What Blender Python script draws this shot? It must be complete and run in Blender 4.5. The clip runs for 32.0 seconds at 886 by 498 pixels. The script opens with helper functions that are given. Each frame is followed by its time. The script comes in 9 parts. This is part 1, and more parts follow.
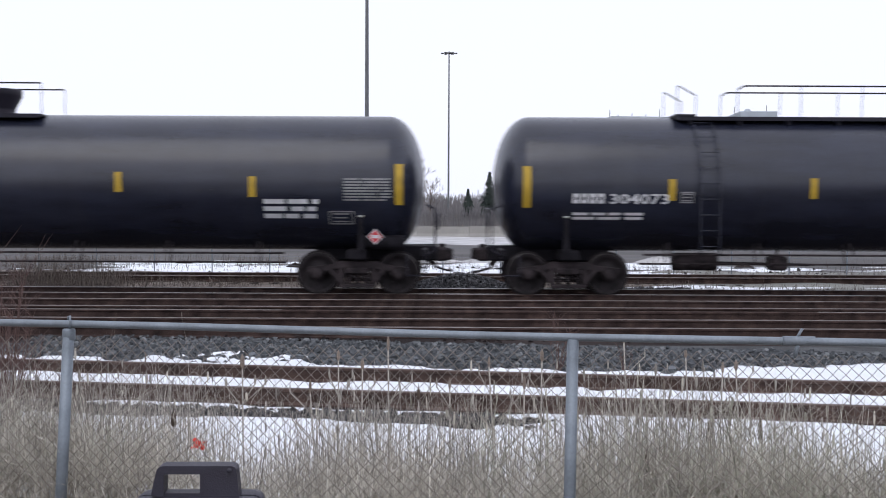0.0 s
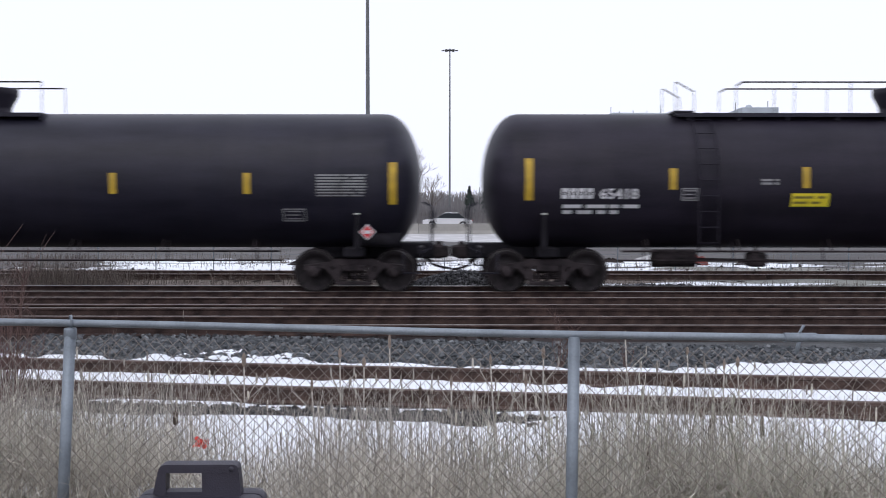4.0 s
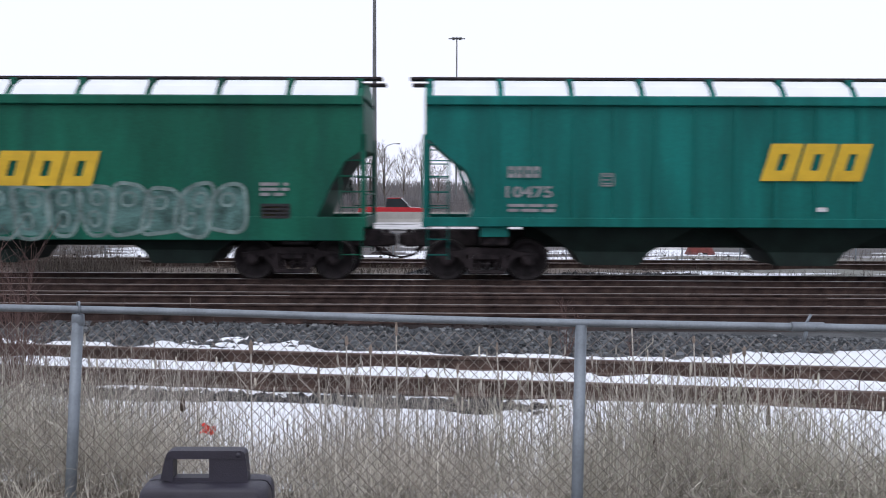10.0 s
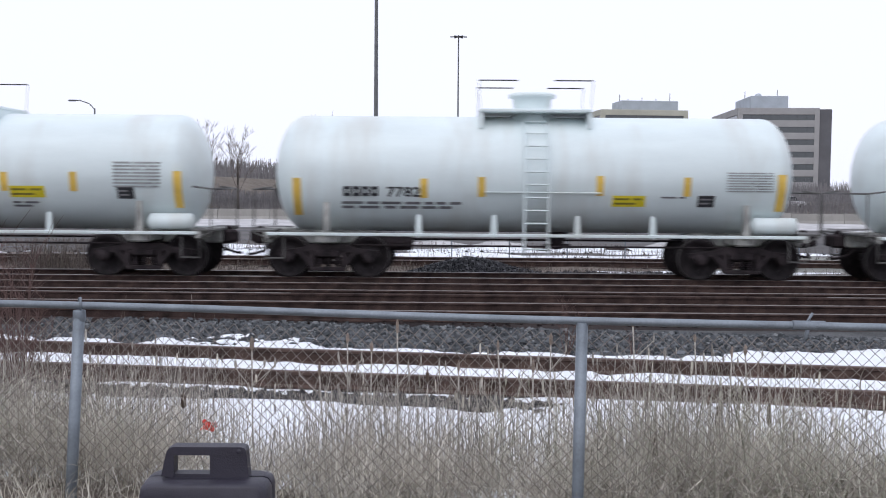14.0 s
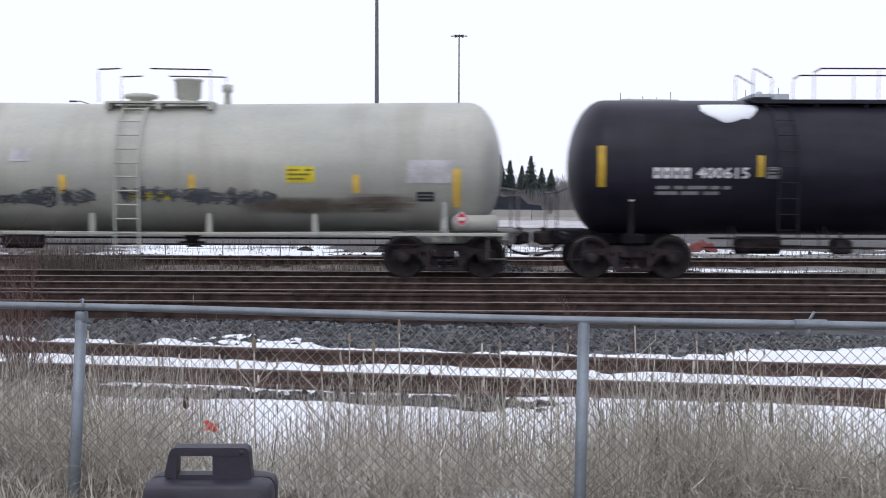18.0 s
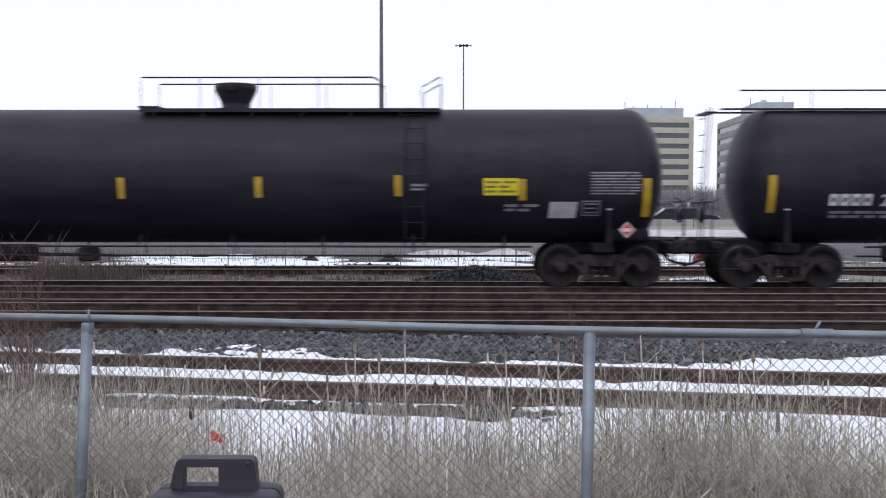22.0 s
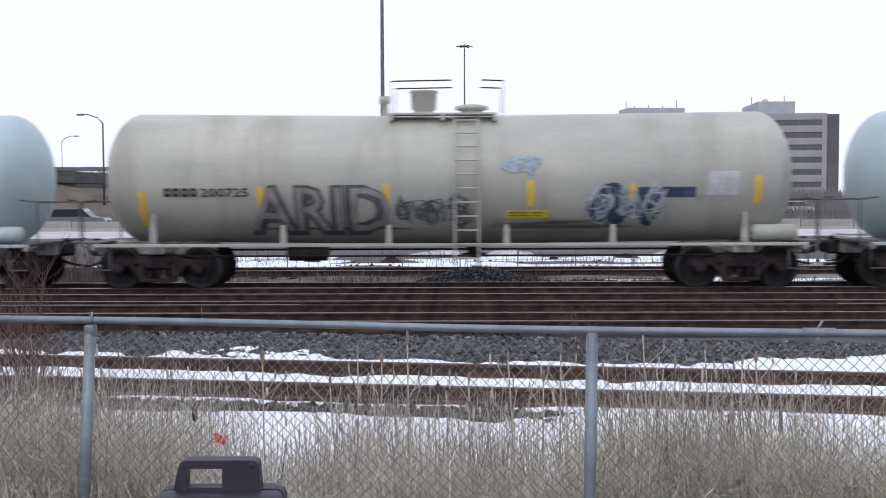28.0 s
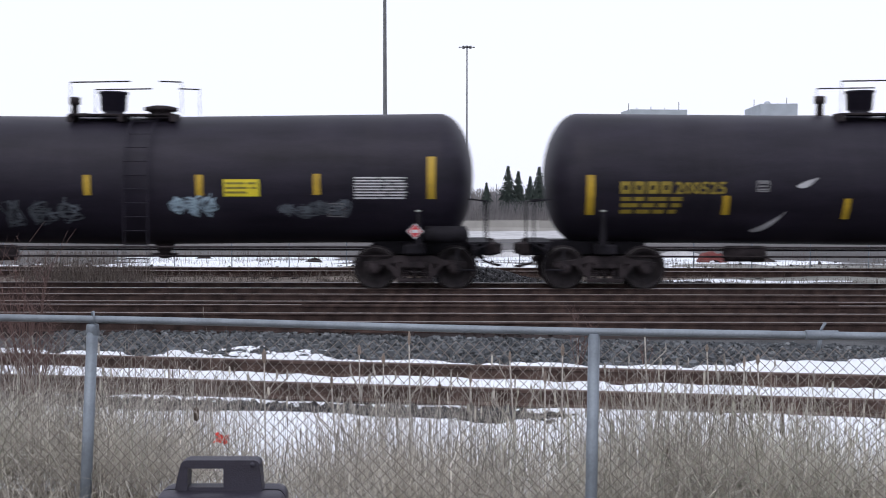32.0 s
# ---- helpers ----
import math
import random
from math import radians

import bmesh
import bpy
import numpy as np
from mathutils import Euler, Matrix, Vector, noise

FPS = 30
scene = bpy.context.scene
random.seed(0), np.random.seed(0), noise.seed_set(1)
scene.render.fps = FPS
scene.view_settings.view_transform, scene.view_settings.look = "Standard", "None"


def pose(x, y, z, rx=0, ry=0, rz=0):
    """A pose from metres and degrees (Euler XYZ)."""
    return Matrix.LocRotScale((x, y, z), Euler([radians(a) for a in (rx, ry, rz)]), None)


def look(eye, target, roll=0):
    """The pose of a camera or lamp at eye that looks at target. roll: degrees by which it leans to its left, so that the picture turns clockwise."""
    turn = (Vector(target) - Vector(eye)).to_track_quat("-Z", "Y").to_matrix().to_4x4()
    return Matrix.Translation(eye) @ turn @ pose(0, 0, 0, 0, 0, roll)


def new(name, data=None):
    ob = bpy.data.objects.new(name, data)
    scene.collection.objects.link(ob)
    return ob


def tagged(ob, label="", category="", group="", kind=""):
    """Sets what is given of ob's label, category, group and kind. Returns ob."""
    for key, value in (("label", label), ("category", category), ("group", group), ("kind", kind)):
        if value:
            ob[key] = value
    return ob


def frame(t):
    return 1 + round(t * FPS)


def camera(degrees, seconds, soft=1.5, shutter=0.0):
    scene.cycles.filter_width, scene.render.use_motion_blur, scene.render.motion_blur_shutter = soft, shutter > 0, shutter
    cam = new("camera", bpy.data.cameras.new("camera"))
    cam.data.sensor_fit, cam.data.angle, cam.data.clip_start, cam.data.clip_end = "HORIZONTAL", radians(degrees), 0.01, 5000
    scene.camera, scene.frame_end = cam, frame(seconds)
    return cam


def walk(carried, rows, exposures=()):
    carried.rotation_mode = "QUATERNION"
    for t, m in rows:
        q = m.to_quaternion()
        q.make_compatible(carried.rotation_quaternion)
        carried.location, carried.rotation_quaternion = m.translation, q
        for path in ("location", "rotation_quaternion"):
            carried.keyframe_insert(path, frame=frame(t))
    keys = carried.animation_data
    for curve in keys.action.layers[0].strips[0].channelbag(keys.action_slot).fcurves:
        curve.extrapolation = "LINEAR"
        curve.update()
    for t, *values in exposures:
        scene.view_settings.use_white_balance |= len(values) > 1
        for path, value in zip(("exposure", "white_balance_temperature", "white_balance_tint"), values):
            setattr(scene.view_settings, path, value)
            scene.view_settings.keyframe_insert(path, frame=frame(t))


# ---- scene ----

# ---------------------------------------------------------------- camera
# a small hand-held camera at the edge of a rail yard; it sways by fractions of a degree
ROWS = [
    (0, 0.001, -0.001, 2.030, 0.001, -2.511, 0.257),
    (0.5, -0.003, -0.001, 2.032, 0.021, -2.510, 0.140),
    (1, 0.001, 0.001, 2.032, -0.021, -2.465, 0.121),
    (1.5, -0.000, 0.002, 2.033, -0.025, -2.603, 0.143),
    (2, 0.000, 0.002, 2.030, -0.103, -2.510, 0.062),
    (2.5, 0.000, -0.001, 2.031, -0.094, -2.511, 0.016),
    (3, -0.001, -0.001, 2.029, 0.111, -2.466, 0.186),
    (3.5, 0.005, 0.001, 2.034, 0.037, -2.601, 0.060),
    (5.5, -0.000, -0.000, 2.029, 0.235, -2.737, 0.005),
    (6, -0.000, 0.006, 2.030, 0.208, -2.965, -0.090),
    (6.5, -0.005, 0.002, 2.031, 0.355, -3.010, -0.119),
    (7, -0.000, 0.008, 2.028, 0.415, -3.103, 0.058),
    (7.5, 0.002, 0.006, 2.031, 0.301, -3.334, 0.150),
    (8, -0.007, 0.004, 2.029, 0.370, -3.197, 0.022),
    (8.5, 0.004, 0.005, 2.032, 0.310, -3.240, 0.106),
    (9, -0.005, 0.004, 2.029, 0.536, -3.379, 0.150),
    (9.5, 0.004, 0.002, 2.034, 0.473, -3.380, 0.209),
    (10, -0.001, 0.001, 2.029, 0.422, -3.289, 0.234),
    (10.5, 0.009, 0.007, 2.032, 0.310, -3.466, 0.084),
    (11, 0.001, -0.001, 2.029, 0.158, -3.242, 0.155),
    (11.5, -0.003, -0.004, 2.028, 0.297, -3.199, 0.164),
    (12, -0.006, 0.001, 2.025, 0.241, -3.199, 0.211),
    (12.5, -0.008, -0.001, 2.029, 0.330, -3.291, 0.232),
    (13, -0.011, -0.003, 2.030, 0.281, -3.249, 0.475),
    (13.5, -0.003, -0.001, 2.027, 0.386, -3.292, 0.426),
    (14, -0.004, 0.002, 2.023, 0.473, -3.384, 0.452),
    (14.5, -0.008, 0.002, 2.029, 0.410, -3.427, 0.297),
    (15, -0.008, -0.001, 2.030, 0.555, -3.428, 0.287),
    (15.5, -0.000, 0.001, 2.029, 0.600, -3.468, 0.268),
    (17.5, -0.001, 0.001, 2.036, 0.495, -3.787, 0.245),
    (18, -0.005, -0.003, 2.028, 0.547, -3.424, 0.221),
    (18.5, -0.010, -0.009, 2.030, 0.656, -3.380, 0.166),
    (19, -0.003, -0.004, 2.036, 0.761, -3.241, 0.115),
    (19.5, -0.011, -0.004, 2.030, 0.878, -3.425, 0.215),
    (20, -0.010, -0.001, 2.025, 0.704, -3.790, 0.366),
    (20.5, -0.011, -0.001, 2.032, 0.582, -3.789, 0.279),
    (21, -0.010, -0.003, 2.035, 0.749, -3.285, 0.160),
    (21.5, -0.008, -0.006, 2.029, 0.919, -2.873, 0.042),
    (22, -0.007, -0.005, 2.034, 0.825, -2.917, 0.032),
    (22.5, -0.009, -0.006, 2.032, 0.831, -2.966, -0.004),
    (23, -0.009, -0.002, 2.035, 0.842, -3.008, -0.052),
    (23.5, -0.009, -0.002, 2.033, 0.736, -3.009, -0.014),
    (24, -0.015, -0.006, 2.033, 0.693, -2.968, -0.018),
    (24.5, -0.011, -0.006, 2.032, 0.761, -2.826, -0.136),
    (25, -0.008, -0.004, 2.035, 0.875, -2.690, 0.012),
    (25.5, -0.014, -0.006, 2.031, 0.848, -2.739, 0.161),
    (27.5, -0.014, -0.007, 2.032, 0.792, -2.828, -0.036),
    (28, -0.009, -0.011, 2.034, 0.923, -2.869, -0.229),
    (28.5, -0.006, -0.004, 2.039, 1.018, -2.964, 0.006),
    (29, -0.011, -0.007, 2.029, 0.913, -2.970, 0.064),
    (29.5, -0.008, -0.004, 2.031, 0.897, -3.149, 0.129),
    (30, -0.009, -0.004, 2.031, 0.782, -3.154, 0.243),
    (30.5, -0.017, -0.004, 2.035, 0.727, -3.059, 0.274),
    (31, -0.012, -0.004, 2.036, 0.809, -3.011, 0.108),
    (31.5, -0.013, -0.006, 2.032, 0.852, -2.967, 0.118),
    (32, -0.013, -0.009, 2.034, 1.014, -2.830, 0.025),
]
cam = camera(46.0, 32.0, soft=1.05, shutter=0.22)
walk(cam, [(t, pose(x, y, z, 90 + pitch, 0, yaw) @ pose(0, 0, 0, 0, 0, roll)) for t, x, y, z, yaw, pitch, roll in ROWS])

# ---------------------------------------------------------------- sky and light
# bright overcast: a white sky, a very soft sun behind cloud
world = bpy.data.worlds.new("overcast_sky")
scene.world = world
world.use_nodes = True
wn, wl = world.node_tree.nodes, world.node_tree.links
wn.clear()
sky = wn.new("ShaderNodeTexSky")
sky.sky_type = "NISHITA"
sky.sun_disc = False
sky.sun_elevation = radians(38)
sky.sun_rotation = radians(200)
sky.air_density, sky.dust_density = 1.0, 4.0
skyscale = wn.new("ShaderNodeMixRGB")
skyscale.blend_type = "MULTIPLY"
skyscale.inputs[0].default_value = 1.0
skyscale.inputs[2].default_value = (0.06, 0.06, 0.06, 1)
cloud = wn.new("ShaderNodeMixRGB")
cloud.inputs[0].default_value = 0.86
cloud.inputs[2].default_value = (1.105, 1.145, 1.335, 1)
bgn = wn.new("ShaderNodeBackground")
bgn.inputs[1].default_value = 1.0
wout = wn.new("ShaderNodeOutputWorld")
wl.new(sky.outputs[0], skyscale.inputs[1])
wl.new(skyscale.outputs[0], cloud.inputs[1])
wl.new(cloud.outputs[0], bgn.inputs[0])
wl.new(bgn.outputs[0], wout.inputs[0])
sun = new("sun", bpy.data.lights.new("sun", "SUN"))
sun.data.energy, sun.data.angle, sun.data.color = 0.6, radians(40), (1.0, 0.97, 0.93)
sun.matrix_world = look((0, 0, 60), (12, 40, 0))
scene.view_settings.exposure = 0.0

# ---------------------------------------------------------------- materials
MATS = {}


def material(name, color, rough=0.6, metal=0.0, var=0.25, scale=3.0, fine=40.0, bump=0.1, stretch=(1, 1, 1), tint=None, random_tint=0.0, coat=0.0, spec=0.5, stain=None, stain_amount=0.5):
    """Principled surface with variation at two scales (stains and grain) and fine relief."""
    if name in MATS:
        return MATS[name]
    m = bpy.data.materials.new(name)
    m.use_nodes = True
    nt = m.node_tree
    bs = nt.nodes["Principled BSDF"]
    co = nt.nodes.new("ShaderNodeTexCoord")
    mp = nt.nodes.new("ShaderNodeMapping")
    mp.inputs["Scale"].default_value = stretch
    nt.links.new(co.outputs["Object"], mp.inputs[0])
    n1 = nt.nodes.new("ShaderNodeTexNoise")
    n1.inputs["Scale"].default_value, n1.inputs["Detail"].default_value = scale, 5
    n2 = nt.nodes.new("ShaderNodeTexNoise")
    n2.inputs["Scale"].default_value, n2.inputs["Detail"].default_value = fine, 3
    nt.links.new(mp.outputs[0], n1.inputs[0])
    nt.links.new(co.outputs["Object"], n2.inputs[0])
    r1 = nt.nodes.new("ShaderNodeValToRGB")
    dark = [c * (1 - var) for c in color]
    lite = [min(1, c * (1 + var)) for c in (tint or color)]
    r1.color_ramp.elements[0].position, r1.color_ramp.elements[1].position = 0.3, 0.7
    r1.color_ramp.elements[0].color, r1.color_ramp.elements[1].color = (*dark, 1), (*lite, 1)
    nt.links.new(n1.outputs["Fac"], r1.inputs[0])
    mx = nt.nodes.new("ShaderNodeMixRGB")
    mx.blend_type = "OVERLAY"
    mx.inputs[0].default_value = min(1.0, var * 1.2)
    nt.links.new(r1.outputs[0], mx.inputs[1])
    nt.links.new(n2.outputs["Fac"], mx.inputs[2])
    last = mx.outputs[0]
    if stain:
        # drips and smears of grime, drawn out down the side
        ms = nt.nodes.new("ShaderNodeMapping")
        ms.inputs["Scale"].default_value = (1.6, 0.5, 0.35)
        nt.links.new(co.outputs["Object"], ms.inputs[0])
        n3 = nt.nodes.new("ShaderNodeTexNoise")
        n3.inputs["Scale"].default_value, n3.inputs["Detail"].default_value = 0.9, 7
        nt.links.new(ms.outputs[0], n3.inputs[0])
        m3 = nt.nodes.new("ShaderNodeMapRange")
        m3.inputs["From Min"].default_value, m3.inputs["From Max"].default_value = 0.48, 0.74
        m3.inputs["To Min"].default_value, m3.inputs["To Max"].default_value = 0.0, stain_amount
        nt.links.new(n3.outputs["Fac"], m3.inputs[0])
        x3 = nt.nodes.new("ShaderNodeMixRGB")
        x3.inputs[2].default_value = (*stain, 1)
        nt.links.new(m3.outputs[0], x3.inputs[0])
        nt.links.new(last, x3.inputs[1])
        last = x3.outputs[0]
    if random_tint:
        oi = nt.nodes.new("ShaderNodeObjectInfo")
        mr = nt.nodes.new("ShaderNodeMapRange")
        mr.inputs["To Min"].default_value, mr.inputs["To Max"].default_value = 1 - random_tint, 1 + random_tint
        nt.links.new(oi.outputs["Random"], mr.inputs[0])
        hs = nt.nodes.new("ShaderNodeHueSaturation")
        nt.links.new(mr.outputs[0], hs.inputs["Value"])
        nt.links.new(last, hs.inputs["Color"])
        last = hs.outputs[0]
    nt.links.new(last, bs.inputs["Base Color"])
    bs.inputs["Roughness"].default_value, bs.inputs["Metallic"].default_value = rough, metal
    bs.inputs["Specular IOR Level"].default_value = spec
    if coat:
        bs.inputs["Coat Weight"].default_value = coat
    if bump:
        bp = nt.nodes.new("ShaderNodeBump")
        bp.inputs["Strength"].default_value, bp.inputs["Distance"].default_value = min(1.0, bump), 0.02
        nt.links.new(n2.outputs["Fac"], bp.inputs["Height"])
        nt.links.new(bp.outputs[0], bs.inputs["Normal"])
    MATS[name] = m
    return m


def island_material(name, colors, rough=0.9, spec=0.3):
    """For joined loose pieces (stones, stalks): each island takes its own shade of a ramp."""
    m = bpy.data.materials.new(name)
    m.use_nodes = True
    nt = m.node_tree
    bs = nt.nodes["Principled BSDF"]
    ge = nt.nodes.new("ShaderNodeNewGeometry")
    rp = nt.nodes.new("ShaderNodeValToRGB")
    while len(rp.color_ramp.elements) < len(colors):
        rp.color_ramp.elements.new(0.5)
    for n, c in enumerate(colors):
        rp.color_ramp.elements[n].position = n / (len(colors) - 1)
        rp.color_ramp.elements[n].color = (*c, 1)
    nt.links.new(ge.outputs["Random Per Island"], rp.inputs[0])
    nz = nt.nodes.new("ShaderNodeTexNoise")
    nz.inputs["Scale"].default_value = 25
    mx = nt.nodes.new("ShaderNodeMixRGB")
    mx.blend_type = "OVERLAY"
    mx.inputs[0].default_value = 0.35
    nt.links.new(rp.outputs[0], mx.inputs[1])
    nt.links.new(nz.outputs["Fac"], mx.inputs[2])
    nt.links.new(mx.outputs[0], bs.inputs["Base Color"])
    bs.inputs["Roughness"].default_value = rough
    bs.inputs["Specular IOR Level"].default_value = spec
    MATS[name] = m
    return m


def soft_material(name, color, amount=0.6):
    """A stain that fades out towards its edges, mottled within."""
    m = bpy.data.materials.new(name)
    m.use_nodes = True
    nt = m.node_tree
    bs = nt.nodes["Principled BSDF"]
    bs.inputs["Base Color"].default_value = (*color, 1)
    bs.inputs["Roughness"].default_value = 0.7
    co = nt.nodes.new("ShaderNodeTexCoord")
    sp = nt.nodes.new("ShaderNodeSeparateXYZ")
    nt.links.new(co.outputs["Generated"], sp.inputs[0])

    def op(kind, a, b=None):
        n = nt.nodes.new("ShaderNodeMath")
        n.operation = kind
        for k, v in enumerate((a, b)):
            if v is None:
                continue
            if isinstance(v, (int, float)):
                n.inputs[k].default_value = v
            else:
                nt.links.new(v, n.inputs[k])
        return n.outputs[0]

    def edge(axis):
        return op("SUBTRACT", 1.0, op("ABSOLUTE", op("SUBTRACT", op("MULTIPLY", axis, 2.0), 1.0)))

    nz = nt.nodes.new("ShaderNodeTexNoise")
    nz.inputs["Scale"].default_value, nz.inputs["Detail"].default_value = 2.2, 6
    nt.links.new(co.outputs["Object"], nz.inputs[0])
    f = op("MULTIPLY", edge(sp.outputs[0]), edge(sp.outputs[2]))
    f = op("MULTIPLY", f, op("MULTIPLY", nz.outputs["Fac"], 4.0))
    n = nt.nodes.new("ShaderNodeMath")
    n.operation, n.use_clamp = "MULTIPLY", True
    nt.links.new(f, n.inputs[0])
    n.inputs[1].default_value = 1.0
    nt.links.new(op("MULTIPLY", n.outputs[0], amount), bs.inputs["Alpha"])
    MATS[name] = m
    return m


BLACK = material("black_tank_paint", (0.0165, 0.0158, 0.0262), 0.42, 0, 0.3, 1.2, 30, 0.03, (0.5, 1, 2.5), (0.018, 0.0172, 0.027), spec=0.22, stain=(0.034, 0.031, 0.040), stain_amount=0.35)
BROWNBLACK = material("brown_black_tank_paint", (0.0172, 0.0150, 0.0240), 0.48, 0, 0.35, 1.0, 30, 0.03, (0.5, 1, 2.5), (0.0190, 0.0163, 0.0255), spec=0.20, stain=(0.034, 0.030, 0.038), stain_amount=0.35)
NAVYBLACK = material("blue_black_gloss_paint", (0.0150, 0.0170, 0.0300), 0.27, 0, 0.25, 1.2, 30, 0.02, (0.5, 1, 2.5), (0.019, 0.022, 0.037), spec=0.62, stain=(0.035, 0.036, 0.046), stain_amount=0.3)
STEPGREY = material("grimy_step_steel", (0.105, 0.103, 0.10), 0.75, 0, 0.4, 3.0, 30, 0.1)
DULLWHITE = material("grimy_white_steel", (0.24, 0.245, 0.235), 0.7, 0, 0.4, 3.0, 30, 0.1, (1, 1, 1), (0.36, 0.36, 0.34))
LADBLACK = material("matt_black_steel", (0.0145, 0.0132, 0.0170), 0.75, 0, 0.4, 4, 40, 0.05, spec=0.15)
WHITE = material("white_tank_paint", (0.70, 0.785, 0.79), 0.4, 0, 0.08, 0.7, 18, 0.03, (0.5, 1, 2.0), stain=(0.46, 0.42, 0.36), stain_amount=0.4)
CREAM = material("cream_tank_paint", (0.70, 0.69, 0.61), 0.4, 0, 0.12, 0.7, 18, 0.03, (0.5, 1, 2.0), stain=(0.45, 0.38, 0.27), stain_amount=0.4)
GREYWHITE = material("dirty_grey_tank_paint", (0.415, 0.43, 0.395), 0.5, 0, 0.14, 0.6, 18, 0.03, (0.5, 1, 2.0), (0.44, 0.44, 0.385), stain=(0.25, 0.225, 0.18), stain_amount=0.5)
BLUEWHITE = material("pale_blue_grey_tank_paint", (0.415, 0.525, 0.56), 0.45, 0, 0.10, 0.6, 18, 0.03, (0.5, 1, 2.0), stain=(0.30, 0.31, 0.31), stain_amount=0.35)
GREEN = material("green_hopper_paint", (0.003, 0.122, 0.104), 0.55, 0, 0.25, 0.5, 22, 0.03, (3.0, 1, 0.35), (0.004, 0.145, 0.128), spec=0.2, stain=(0.003, 0.075, 0.068), stain_amount=0.7)
GREEN2 = material("darker_green_hopper_paint", (0.004, 0.090, 0.056), 0.55, 0, 0.3, 0.5, 22, 0.03, (2.0, 1, 0.5), (0.006, 0.108, 0.068), spec=0.2, stain=(0.006, 0.056, 0.046), stain_amount=0.7)
STEEL = material("grimy_cast_steel", (0.0190, 0.0156, 0.0182), 0.78, 0.0, 0.5, 5, 60, 0.3, (1, 1, 1), (0.033, 0.026, 0.028), spec=0.2)
WHEEL = material("brown_wheel_steel", (0.0235, 0.0192, 0.0212), 0.65, 0.1, 0.5, 6, 60, 0.2, spec=0.25)
TREAD = material("worn_wheel_tread", (0.10, 0.095, 0.09), 0.5, 0.6, 0.2, 6, 60, 0.1)
YELLOW = material("yellow_reflective_stripe", (0.46, 0.30, 0.025), 0.5, 0, 0.2, 4, 40, 0.02)
PALEYELLOW = material("bright_orange_yellow_stripe", (0.74, 0.50, 0.10), 0.5, 0, 0.15, 4, 40, 0.02)
FADEDYELLOW = material("faded_yellow_stripe", (0.46, 0.38, 0.20), 0.6, 0, 0.25, 4, 40, 0.02)
LEMON = material("yellow_label_paint", (0.70, 0.58, 0.03), 0.55, 0, 0.12, 4, 40, 0.02)
WLET = material("white_lettering_paint", (0.62, 0.62, 0.64), 0.6, 0, 0.15, 4, 40, 0.02)
GLET = material("faded_white_lettering", (0.26, 0.26, 0.27), 0.6, 0, 0.25, 4, 40, 0.02)
BLET = material("black_lettering_paint", (0.03, 0.03, 0.035), 0.6, 0, 0.2, 4, 40, 0.02)
YLET = material("yellow_lettering_paint", (0.27, 0.20, 0.025), 0.6, 0, 0.2, 4, 40, 0.02)
RED = material("red_placard", (0.55, 0.04, 0.05), 0.5, 0, 0.1, 4, 40, 0.02)
BLUELET = material("blue_stripe_paint", (0.045, 0.085, 0.19), 0.5, 0, 0.25, 4, 40, 0.02)
LOGOBLUE = material("worn_blue_logo_paint", (0.13, 0.20, 0.36), 0.6, 0, 0.35, 5, 40, 0.02)
RUSTSTREAK = material("rust_streaks", (0.36, 0.20, 0.10), 0.8, 0, 0.4, 3, 30, 0.1, (4, 1, 0.6), (0.5, 0.36, 0.22))
SNOW = material("old_snow", (0.80, 0.83, 0.88), 0.65, 0, 0.05, 1.2, 25, 0.25)
GRAFF = material("pale_spray_paint", (0.085, 0.098, 0.115), 0.7, 0, 0.6, 2.5, 20, 0.02)
GRAFFB = material("dark_spray_paint", (0.10, 0.11, 0.125), 0.7, 0, 0.4, 3, 20, 0.02)
GRAFFN = material("navy_spray_paint", (0.042, 0.058, 0.115), 0.7, 0, 0.5, 3, 20, 0.02)
RUST = material("rusty_rail", (0.034, 0.0240, 0.0230), 0.85, 0.0, 0.45, 3, 60, 0.3, (1, 1, 1), (0.062, 0.041, 0.036), spec=0.15)
SIDERUST = material("brown_siding_rail", (0.068, 0.046, 0.040), 0.85, 0.0, 0.4, 3, 60, 0.3, (1, 1, 1), (0.10, 0.068, 0.058), spec=0.2)
SIDETOP = material("tan_rail_head", (0.13, 0.10, 0.088), 0.95, 0.0, 0.3, 4, 60, 0.1, spec=0.1)
RAILTOP = material("worn_rail_head", (0.34, 0.32, 0.31), 0.35, 0.85, 0.2, 4, 60, 0.05)
DULLTOP = material("dull_rail_head", (0.20, 0.175, 0.165), 0.5, 0.5, 0.3, 4, 60, 0.05)
TIE = material("weathered_tie", (0.020, 0.0162, 0.0160), 0.9, 0, 0.4, 4, 50, 0.4, (1, 6, 1), (0.030, 0.0240, 0.023), 0.25, spec=0.1)
GALV = material("galvanised_steel", (0.205, 0.235, 0.268), 0.5, 0.35, 0.18, 6, 80, 0.05)
PLASTIC = material("dark_grey_plastic", (0.030, 0.0275, 0.041), 0.5, 0, 0.2, 6, 120, 0.15)
CONCRETE = material("grey_concrete", (0.33, 0.32, 0.30), 0.9, 0, 0.2, 0.6, 20, 0.15)
DARKCONC = material("stained_concrete", (0.085, 0.083, 0.083), 0.9, 0, 0.25, 0.6, 20, 0.15)
OVERGREY = material("weathered_parapet_concrete", (0.17, 0.172, 0.17), 0.9, 0, 0.2, 0.6, 20, 0.15)
ASPHALT = material("asphalt", (0.07, 0.07, 0.072), 0.9, 0, 0.25, 0.8, 40, 0.1)
